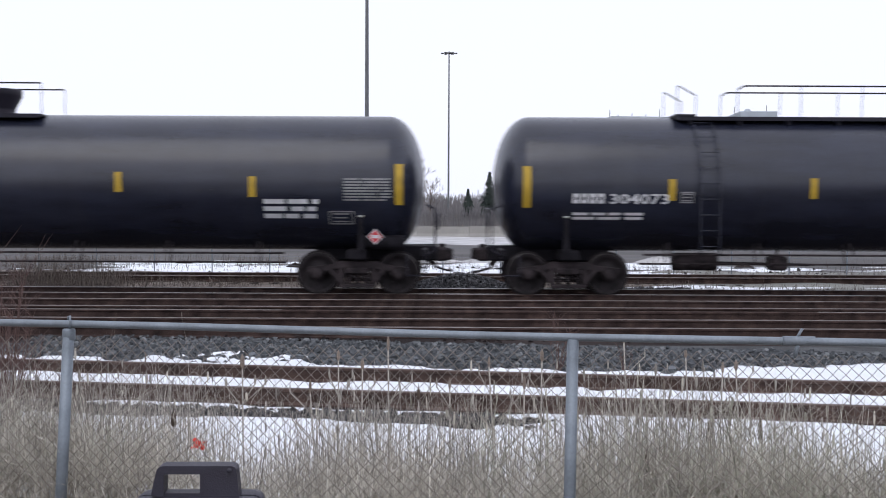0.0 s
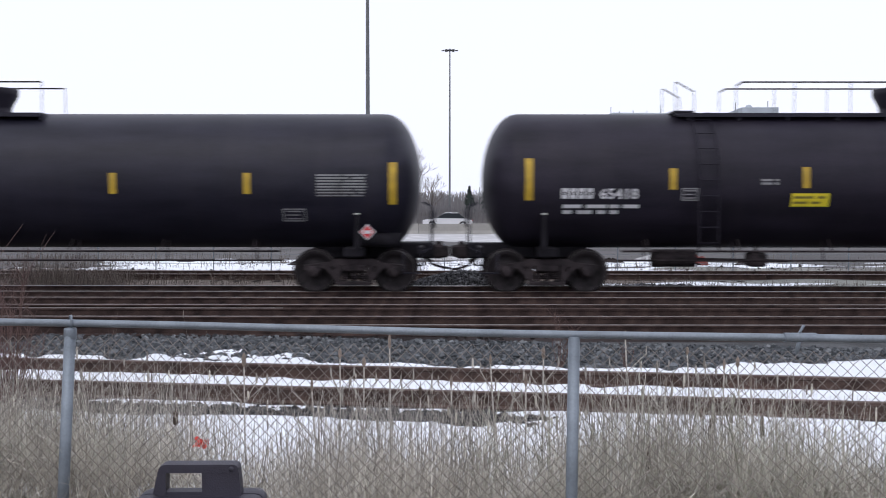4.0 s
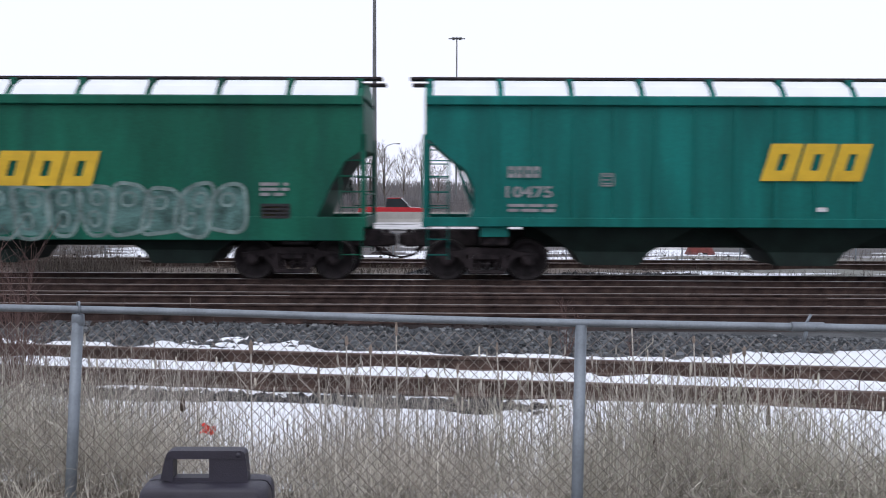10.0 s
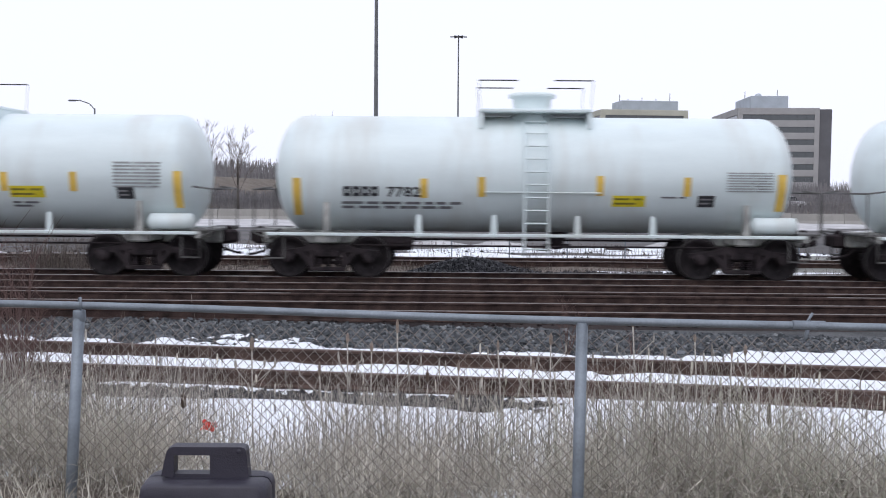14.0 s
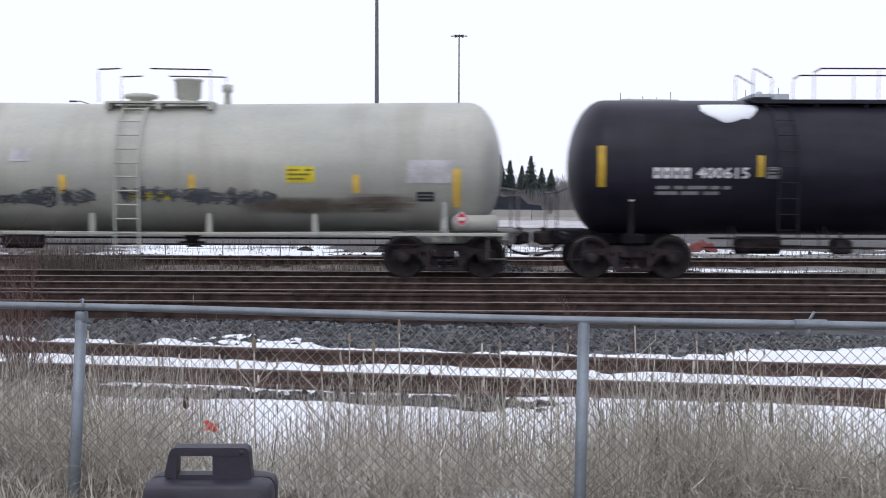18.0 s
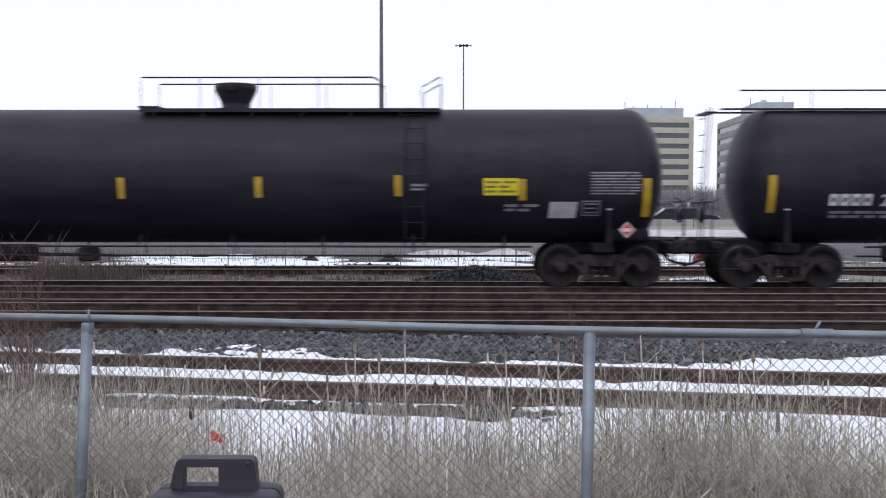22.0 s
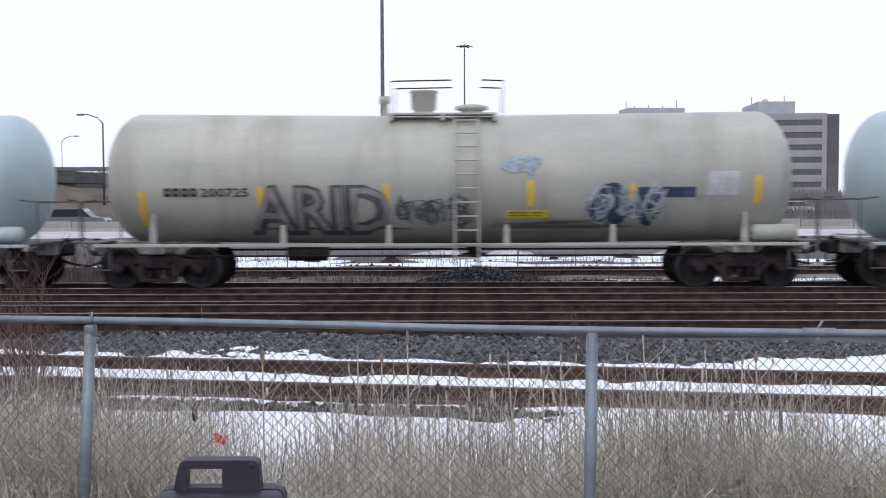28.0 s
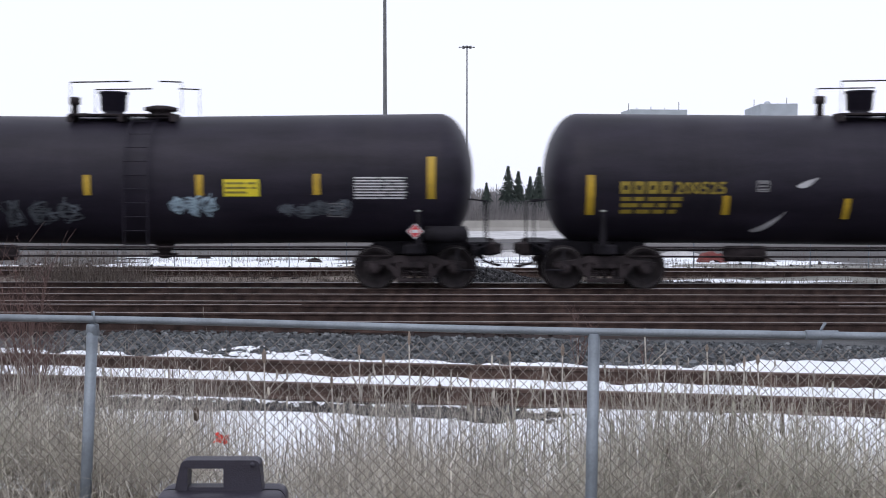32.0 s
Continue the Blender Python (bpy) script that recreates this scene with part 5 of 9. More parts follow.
def run(t):
    """How far the train has rolled, in metres, at t seconds."""
    return sum(c * (t / 32.0) ** (k + 1) for k, c in enumerate(SPEED))


WR = 0.457


def wheelset_mesh():
    def fill(b):
        for s in (-1, 1):
            b.lathe([(s * 0.68, 0.0), (s * 0.68, 0.505), (s * 0.71, 0.505), (s * 0.72, 0.46)], "y", n=32, mi=0)
            b.lathe([(s * 0.72, 0.462), (s * 0.80, WR), (s * 0.815, 0.45)], "y", n=32, mi=1)
            b.lathe([(s * 0.815, 0.45), (s * 0.815, 0.37), (s * 0.775, 0.355), (s * 0.76, 0.17), (s * 0.80, 0.14), (s * 0.80, 0.0)], "y", n=32, mi=0)
            # lightening marks on the web, so that its turning can be seen
            for k in range(3):
                a = k * 2.094
                b.box(0.26 * math.cos(a) - 0.03, 0.26 * math.cos(a) + 0.03, s * 0.77 - 0.012, s * 0.77 + 0.012, 0.26 * math.sin(a) - 0.03, 0.26 * math.sin(a) + 0.03, 0)
        b.lathe([(-1.08, 0.0), (-1.08, 0.075), (-0.8, 0.085), (-0.3, 0.085), (0.3, 0.085), (0.8, 0.085), (1.08, 0.075), (1.08, 0)], "y", n=14)
    return cached("wheelset", [WHEEL, TREAD], fill)


def side_frame_mesh():
    def fill(b):
        top = [(-1.12, 0.50), (-1.12, 0.60), (-0.62, 0.66), (-0.42, 0.74), (0.42, 0.74), (0.62, 0.66), (1.12, 0.60), (1.12, 0.50), (0.62, 0.54), (0.36, 0.60), (-0.36, 0.60), (-0.62, 0.54)]
        b.prism(top, -0.09, 0.09)
        for s in (-1, 1):
            leg = [(s * 0.66, 0.56), (s * 0.54, 0.60), (s * 0.26, 0.24), (s * 0.34, 0.17)]
            b.prism(leg if s > 0 else leg[::-1], -0.085, 0.085)
            b.prism([(s * 0.36 - 0.06, 0.2), (s * 0.36 + 0.06, 0.2), (s * 0.36 + 0.06, 0.66), (s * 0.36 - 0.06, 0.66)], -0.08, 0.08)
            b.box(s * 0.89 - 0.15, s * 0.89 + 0.15, -0.1, 0.1, 0.44, 0.60, bevel=0.03)
            b.lathe([(-0.16, 0.0), (-0.16, 0.095), (-0.13, 0.12), (0.05, 0.125), (0.05, 0)], "y", (s * 0.89, 0, WR), 16)
        b.box(-0.4, 0.4, -0.1, 0.1, 0.15, 0.24, bevel=0.02)
        for x in (-0.2, 0.0, 0.2):
            for z in np.arange(0.25, 0.47, 0.045):
                b.lathe([(z, 0.05), (z + 0.022, 0.075), (z + 0.044, 0.05)], "z", (x, 0, 0), 10)
        b.box(-0.27, 0.27, -0.14, 0.14, 0.46, 0.60, bevel=0.03)
    return cached("side_frame", STEEL, fill)


def truck_parts(car, x, wheels):
    bol = cached("truck_bolster", STEEL, lambda b: (b.box(-0.2, 0.2, -0.98, 0.98, 0.42, 0.62, bevel=0.04), b.lathe([(0.6, 0.24), (0.76, 0.22), (0.76, 0)], "z", n=16), b.box(-0.6, -0.5, -0.7, 0.7, 0.30, 0.38), b.box(0.5, 0.6, -0.7, 0.7, 0.30, 0.38)))
    tr = part("truck", bol, car, pose(x, 0, 0))
    for y, r in ((-0.99, 0), (0.99, 180)):
        part("side_frame", side_frame_mesh(), tr, pose(0, y, 0, 0, 0, r))
    for dx in (-0.89, 0.89):
        wheels.append(part("wheelset", wheelset_mesh(), tr, pose(dx, 0, WR)))
    return tr


def coupler_mesh(mat):
    def fill(b):
        b.box(-0.75, -0.1, -0.11, 0.11, 0.74, 0.98, bevel=0.03)
        b.box(-0.14, 0.2, -0.19, 0.17, 0.70, 1.02, bevel=0.05)
        b.box(0.06, 0.30, -0.22, -0.06, 0.73, 1.0, bevel=0.04)
        b.box(-0.02, 0.12, -0.05, 0.05, 0.98, 1.10, bevel=0.02)
        b.tube((-0.1, 0.14, 0.62), (-0.3, 0.2, 0.8), 0.03)
        b.path([(-0.35, 0.24, 0.78), (-0.1, 0.26, 0.55), (0.15, 0.24, 0.47), (0.3, 0.2, 0.46)], 0.03)
    return cached("coupler", mat, fill)


def shell_profile(L, r):
    """Half length L over the heads, two-to-one elliptical heads."""
    h = r * 0.52
    out = []
    for i in range(13):
        a = math.pi / 2 * i / 12
        out.append((-L + h - h * math.cos(a), r * math.sin(a)))
    n = 12
    out += [(-L + h + (2 * (L - h)) * i / n, r) for i in range(1, n)]
    out += [(-x, q) for x, q in out[12::-1]]
    return out


def on_tank(x, v, r, zc, lift=0.012):
    """A place on the near side of a tank, v being the height above the axis."""
    v = max(-0.985 * r, min(0.985 * r, v))
    return (x, -math.sqrt(max(0.0, r * r - v * v)) * (1 + lift / r), zc + v * (1 + lift / r))


class Car:
    """A rail vehicle under construction: its root object, wheels, tank radius and axis height."""

    def __init__(self, name, label, category, r, zc):
        self.ob = thing(name, label, category, "cars of the freight train")
        self.r, self.zc, self.wheels, self.y = r, zc, [], None
        self.bend, self.half = 0.0, 1.0
        self.stripe_paint = YELLOW

    def surf(self, x, z, lift=0.012):
        if self.y is not None:
            return (x, self.y - lift, z)
        zc = self.zc - self.bend * max(0.0, 1 - abs(x) / self.half)
        return on_tank(x, z - zc, self.r, zc, lift)

    def patch(self, name, x, z, w, h, mat, label="", lean=0.0, lift=0.012):
        """A painted or stuck-on panel that follows the side of the car."""
        b = Build()
        n = 1 if self.y is not None else max(1, int(h / 0.12))
        vs = []
        for k in range(n + 1):
            zz = z - h / 2 + h * k / n
            o = lean * (k / n - 0.5) * h
            vs += [self.surf(x - w / 2 + o, zz, lift), self.surf(x + w / 2 + o, zz, lift), self.surf(x + w / 2 + o, zz, 0.001), self.surf(x - w / 2 + o, zz, 0.001)]
        fs = [(0, 1, 2, 3), (4 * n + 3, 4 * n + 2, 4 * n + 1, 4 * n)]
        for k in range(n):
            a = 4 * k
            fs += [(a, a + 4, a + 5, a + 1), (a + 1, a + 5, a + 6, a + 2), (a + 3, a + 2, a + 6, a + 7), (a, a + 3, a + 7, a + 4)]
        b.add(vs, fs)
        return part(name, b.mesh(name, mat), self.ob, None, label)

    def rows_of_bars(self, name, x, z, w, h, n, mat, seed, fill=0.62, label=""):
        """Small writing that cannot be read: broken bars, line under line."""
        rng = random.Random(seed)
        b = Build()
        words, gaps = (0.18, 0.5), (0.05, 0.11)
        if n >= 5:
            # a dense panel of fine print
            n, fill, words, gaps = n + 3, 0.5, (0.3, 0.9), (0.02, 0.05)
        step = h / n
        for k in range(n):
            zz = z + h / 2 - step * (k + 0.5)
            a = x - w / 2
            end = x + w / 2 - (rng.random() * 0.3 * w if k == n - 1 else rng.random() * 0.06 * w)
            while a < end - 0.05:
                e = min(end, a + rng.uniform(*words))
                q = [self.surf(a, zz - step * fill / 2), self.surf(e, zz - step * fill / 2), self.surf(e, zz + step * fill / 2), self.surf(a, zz + step * fill / 2)]
                b.add(q, [(0, 1, 2, 3)])
                a = e + rng.uniform(*gaps)
        return tagged(part(name, b.mesh(name, mat), self.ob, None, label), kind="stuff")

    def glyph_blocks(self, name, x, z, n, cw, h, mat, label="", slant=0.0, slot=True):
        """An owner's mark as plain letter-sized blocks."""
        for k in range(n):
            b = Build()
            a, e = x + k * cw, x + k * cw + cw * 0.80
            bits = [(a, e, -0.5, -0.18), (a, e, 0.18, 0.5), (a, a + 0.30 * (e - a), -0.18, 0.18), (e - 0.30 * (e - a), e, -0.18, 0.18)] if slot else [(a, e, -0.5, 0.5)]
            for x0, x1, c, d in bits:
                b.add([self.surf(x0 + slant * c * h, z + c * h, 0.02), self.surf(x1 + slant * c * h, z + c * h, 0.02), self.surf(x1 + slant * d * h, z + d * h, 0.02), self.surf(x0 + slant * d * h, z + d * h, 0.02)], [(0, 1, 2, 3)])
            part(name, b.mesh(name, mat), self.ob, None, label)

    def text(self, name, string, x, z, h, mat, label="", width=None, bold=0.0, lift=0.022):
        """Lettering that can be read, laid onto the side."""
        cu = bpy.data.curves.new("lettering", "FONT")
        cu.body, cu.size, cu.resolution_u, cu.offset = string, 1.0, 2, bold
        tmp = bpy.data.objects.new("lettering", cu)
        me = bpy.data.meshes.new_from_object(tmp)
        bpy.data.objects.remove(tmp)
        bpy.data.curves.remove(cu)
        if self.y is None and h > 0.25:
            bm = bmesh.new()
            bm.from_mesh(me)
            for k in range(-1, int(h / 0.07) + 2):
                bmesh.ops.bisect_plane(bm, geom=bm.verts[:] + bm.edges[:] + bm.faces[:], plane_co=(0, k * 0.05 / h, 0), plane_no=(0, 1, 0))
            bm.to_mesh(me)
            bm.free()
        xs = [v.co.x for v in me.vertices]
        x0, wid = min(xs), max(xs) - min(xs)
        sx = (width / wid) if width else h / 0.72
        for v in me.vertices:
            v.co = self.surf(x + (v.co.x - x0) * sx, z + (v.co.y - 0.36) * h / 0.72, lift)
        me.materials.clear()
        me.materials.append(mat)
        return part(name, me, self.ob, None, label)


def _letters(self, x, z, n, cw, h, mat):
    """The owner's name as plain letter-sized blocks, one part each."""
    for k in range(n):
        b = Build()
        a, e = x + k * cw, x + k * cw + cw * 0.82
        for x0, x1, p, q in ((a, e, -0.5, -0.2), (a, e, 0.2, 0.5), (a, a + 0.34 * (e - a), -0.2, 0.2), (e - 0.34 * (e - a), e, -0.2, 0.2)):
            b.add([self.surf(x0, z + p * h, 0.02), self.surf(x1, z + p * h, 0.02), self.surf(x1, z + q * h, 0.02), self.surf(x0, z + q * h, 0.02)], [(0, 1, 2, 3)])
        part("letter_block", b.mesh("letter_block", mat), self.ob)


Car.mark_letters = _letters


def tank_shell(car, L, mats, bend=0.0, split=None, trim=(0.0, 0.0)):
    r, zc = car.r, car.zc
    car.bend, car.half = bend, L
    b = Build()
    b.lathe(shell_profile(L - (trim[0] + trim[1]) / 2, r), "x", ((trim[0] - trim[1]) / 2, 0, zc), 56, bend=(lambda a: -bend * (1 - abs(a) / L)) if bend else None)
    if split is not None:
        for k, f in enumerate(b.f):
            if sum(b.v[i][2] + bend * (1 - abs(b.v[i][0]) / L) for i in f) / len(f) < split:
                b.mi[k] = 1
    return part("tank_shell", b.mesh("tank_shell", mats), car.ob)


def saddle(car, x, mat, L):
    """Body bolster, cradle and stub sill at one end."""
    s = 1 if x > 0 else -1
    def fill(b):
        b.box(x - 0.22, x + 0.22, -1.3, 1.3, 0.78, 1.0, bevel=0.03)
        b.box(min(x - s * 1.0, s * (L + 0.30)), max(x - s * 1.0, s * (L + 0.30)), -0.3, 0.3, 0.72, 1.06, bevel=0.03)
        if mat is DULLWHITE:
            for y in (-1, 1):
                b.prism([(x - 0.08, 0.98), (x + 0.08, 0.98), (x + 0.06, 1.68), (x - 0.06, 1.68)], y * 1.34 - 0.03, y * 1.34 + 0.03)
        b.box(s * (L + 0.02) - 0.06, s * (L + 0.02) + 0.06, -1.4, 1.4, 0.86, 1.02, bevel=0.02)
    if mat is LADBLACK:
        # upright gusset between the bolster's end and the flank, with a paler tip
        for y in (-1, 1):
            post = part("gusset", cached(("gusset", y), LADBLACK, lambda b: b.prism([(-0.07, 0.98), (0.07, 0.98), (0.035, 1.72), (-0.035, 1.72)], y * 1.40 - 0.04, y * 1.40 + 0.04)), car.ob, pose(x + s * 0.1, 0, 0))
            part("gusset_tip", cached(("gusset_tip", y), DULLWHITE, lambda b: b.box(-0.055, 0.055, y * 1.40 - 0.05, y * 1.40 + 0.05, 1.72, 1.76, bevel=0.01)), post)
    part("stub_sill", cached(("stub_sill", round(x, 2), round(L, 2)), mat, fill), car.ob)


def long_tank_car(idx, label, mat=BLACK, platform=(-1.3, 5.1), full_rail=False, L=9.63, low_rail=False, trim=(0.0, 0.0)):
    """A long pressure tank car with a single protective housing on top."""
    car = Car("tank_car", label, "tank car", 1.53, 2.48)
    tank_shell(car, L, [mat], trim=trim)
    top = car.zc + car.r
    for x in (-8.17, 8.17):
        saddle(car, x, LADBLACK, L)
        truck_parts(car.ob, x, car.wheels)
    for s in (-1, 1):
        part("coupler", coupler_mesh(STEEL), car.ob, pose(s * (L + 0.36), 0, 0, 0, 0, 0 if s > 0 else 180))
        # end sill step and hand rails
        def fill(b, s=s):
            for y in (-1.38, 1.38):
                b.path([(s * (L + 0.05), y, 0.45), (s * (L + 0.05), y, 0.9), (s * (L + 0.25), y, 1.0), (s * (L + 0.25), y, 1.9), (s * (L + 0.05), y, 2.0)], 0.016)
                b.path([(s * (L + 0.05), y, 0.45), (s * (L - 0.35), y, 0.45), (s * (L - 0.35), y, 0.9)], 0.016)
            b.path([(s * (L + 0.25), -1.38, 1.9), (s * (L + 0.25), 1.38, 1.9)], 0.016)
            b.path([(s * (L + 0.3), -0.5, 1.5), (s * (L + 0.3), 0.2, 1.5)], 0.016)
            b.lathe([(s * (L + 0.30), 0.0), (s * (L + 0.30), 0.2), (s * (L + 0.34), 0.2), (s * (L + 0.34), 0)], "x", (0, -0.6, 1.62), 14)
        part("end_handrail", cached(("end_handrail", s, L), BLACK, fill), car.ob)
    # train line pipes and the safety rails low along the sides
    for y, z in ((-1.42, 0.93), (1.42, 0.93), (-0.9, 0.70)):
        def fill(b, y=y, z=z):
            b.tube((-6.6, y, z), (6.6, y, z), 0.022)
            for k in range(-3, 4):
                b.tube((k * 2.0, y, z), (k * 2.0, y * 0.8, 1.18), 0.016)
        part("side_pipe", cached(("side_pipe", y, z), STEEL, fill), car.ob)
    # brake gear under the tank
    part("brake_reservoir", cached("brake_reservoir", STEEL, lambda b: (b.lathe([(-0.55, 0.0), (-0.5, 0.2), (0.5, 0.2), (0.55, 0)], "x", (0, -0.25, 0.72), 16), b.tube((0.5, -0.25, 0.7), (2.6, -0.3, 0.66), 0.03))), car.ob, pose(-5.2, 0, 0))
    part("brake_valve", cached("brake_valve", STEEL, lambda b: (b.box(-0.2, 0.2, -0.75, -0.3, 0.55, 0.86, bevel=0.04), b.tube((0, -0.5, 0.86), (0, -0.5, 1.1), 0.03))), car.ob, pose(-3.4, 0, 0))
    part("brake_cylinder", cached("brake_cylinder", LADBLACK, lambda b: (b.lathe([(-0.45, 0.0), (-0.45, 0.16), (0.45, 0.16), (0.45, 0)], "x", (0, -0.95, 1.16), 16),)), car.ob, pose(8.75, 0, 0))
    # protective housing: a tapered drum with a lid
    part("protective_housing", cached(("protective_housing", full_rail), BROWNBLACK, lambda b: (b.lathe([(top - 0.06, 0.44), (top + 0.02, 0.46), (top + 0.04, 0.42 if full_rail else 0.32), (top + 0.16, 0.43 if full_rail else 0.34), (top + 0.42, 0.45 if full_rail else 0.47), (top + 0.55, 0.48), (top + 0.58, 0.46), (top + 0.60, 0)], "z", n=28), b.box(-0.08, 0.08, -0.56, -0.44, top + 0.40, top + 0.50))), car.ob, pose(-0.12, 0, 0))
    if full_rail:
        items = []
        y = -0.55
        if low_rail:
            z, hoop = top + 0.38, top + 0.66
            items += [("handrail", 0.018, ((-9.1, y, z), (9.1, y, z)))]
            for s in (-1, 1):
                items += [("hoop", 0.016, ((s * 0.40, y, hoop - 0.1), (s * 0.48, y, hoop), (s * 1.1, y, hoop), (s * 1.18, y, hoop - 0.05))), ("stanchion", 0.008, ((s * 1.18, y, hoop - 0.05), (s * 1.18, y, top)))]
        else:
            z = top + 0.66
            for s, e in ((-1, -0.75), (1, 0.5)):
                items += [("handrail", 0.018, ((s * 9.25, y, z), (e, y, z), (e - s * 0.15, y, z - 0.1))), ("stanchion", 0.009, ((s * 9.5, y, top - 0.25), (s * 9.45, y, z - 0.14), (s * 9.25, y, z)))]
            items += [("hoop", 0.018, ((-1.3, y, top - 0.1), (-1.3, y, z - 0.26), (1.1, y, z - 0.26), (1.1, y, top - 0.1)))]
        for x in (-7.5, -5.4, -3.3, 3.3, 5.4, 7.5):
            items.append(("stanchion", 0.008, ((x, y, top - 0.1), (x, y, z))))
        bars(car, STEEL, items)
        slabs(car, BLACK, [("walkway", (-9.5, 9.5, -0.62, -0.42, top - 0.05, top - 0.02)), ("walkway", (-9.5, 9.5, 0.42, 0.62, top - 0.05, top - 0.02)), ("platform", (-1.3, 1.1, -0.7, 0.7, top + 0.02, top + 0.05))])
        for s in (-1, 1):
            def end(b):
                b.box(s * 9.72 - 0.12, s * 9.72 + 0.12, -0.5, 0.5, top - 0.12, top - 0.08)
                for z in np.arange(1.6, top - 0.2, 0.36):
                    b.tube((s * (L + 0.28), -0.6, z), (s * (L + 0.28), -0.2, z), 0.012)
                b.tube((s * (L + 0.28), -0.6, 1.0), (s * (L + 0.1), -0.6, top), 0.014)
                b.tube((s * (L + 0.28), -0.2, 1.0), (s * (L + 0.1), -0.2, top), 0.014)
            part("end_ladder", cached(("end_ladder", s, top), BLACK, end), car.ob)
    else:
        a, e = platform
        items = []
        z1, z2 = top + 0.66, top + 0.42
        # the boarding hoop stands at the ladder's end, beyond a gap in the railing
        f0, f1, q = (a, e, 1) if a > -3 else (e, a, -1)
        for y in (-0.72, 0.72):
            items += [("handrail", 0.018, ((f0 + q * 0.02, y, z1), (f1 - q * 1.5, y, z1), (f1 - q * 1.35, y, z1 - 0.08)))]
            items += [("hoop", 0.014, ((f1 - q * 0.02, y, z1), (f1 - q * 0.42, y, z2 + 0.02)))]
            for x, zz in ((f0, z1), (f1 - q * 1.35, z1 - 0.08), (f1, z1), (f1 - q * 0.42, z2)):
                items.append(("stanchion", 0.009, ((x, y, top - 0.1), (x, y, zz))))
            for k in range(1, 4):
                x = f0 + (f1 - f0 - q * 1.4) * k / 4
                items.append(("stanchion", 0.008, ((x, y, top - 0.1), (x, y, z1))))
        bars(car, STEEL, items)
        items = [("grating", (a, e, -0.82, -0.40, top - 0.07, top - 0.03)), ("grating", (a, e, 0.40, 0.82, top - 0.07, top - 0.03)), ("step_plate", (a - 0.05, a + 0.4, -0.82, 0.82, top - 0.02, top + 0.02)), ("edge_beam", (a, e, -0.87, -0.825, top - 0.12, top - 0.04))]
        k = a + 0.3
        while k < e:
            items.append(("bracket", (k - 0.03, k + 0.03, -0.80, 0.80, top - 0.2, top - 0.075)))
            k += 1.1
        slabs(car, BLACK, items)
        lx = e - 0.55 if a > -3 else a + 0.55
        ladder(car, lx, 0.95, top, mat, 0.42, bar=0.016)
    return car


def bars(car, mat, items):
    """Handrails and stanchions, each bent bar a part: (name, radius, points)."""
    for name, r, pts in items:
        part(name, cached(("bar", mat.name, r, tuple(pts)), mat, lambda b: b.path(list(pts), r)), car.ob)


def slabs(car, mat, items):
    """Gratings and brackets, each a part: (name, box limits)."""
    for name, lim in items:
        part(name, cached(("slab", mat.name) + lim, mat, lambda b: b.box(*lim)), car.ob)


def ladder(car, x, z0, z1, mat, w=0.5, rungs=9, bar=0.026):
    pts = []
    for k in range(15):
        z = z0 + (z1 - z0) * k / 14
        v = max(-0.97 * car.r, min(0.97 * car.r, z - car.zc))
        pts.append((-math.sqrt(max(0, car.r ** 2 - v * v)) - 0.12 if v > 0 else -car.r - 0.12, z))

    def fill(b):
        for s in (-1, 1):
            b.path([(x + s * w / 2, y, z) for y, z in pts], bar)
    lad = part("side_ladder", cached(("side_ladder", x, car.r, w, z0, mat.name), mat, fill), car.ob)
    for k in range(rungs):
        f = (k + 0.5) / rungs * 14
        i = int(f)
        y = pts[i][0] + (pts[min(14, i + 1)][0] - pts[i][0]) * (f - i)
        z = pts[i][1] + (pts[min(14, i + 1)][1] - pts[i][1]) * (f - i)
        part("rung", cached(("rung", w, mat.name), mat, lambda b: b.tube((-w / 2, 0, 0), (w / 2, 0, 0), bar * 0.7)), lad, pose(x, y, z))


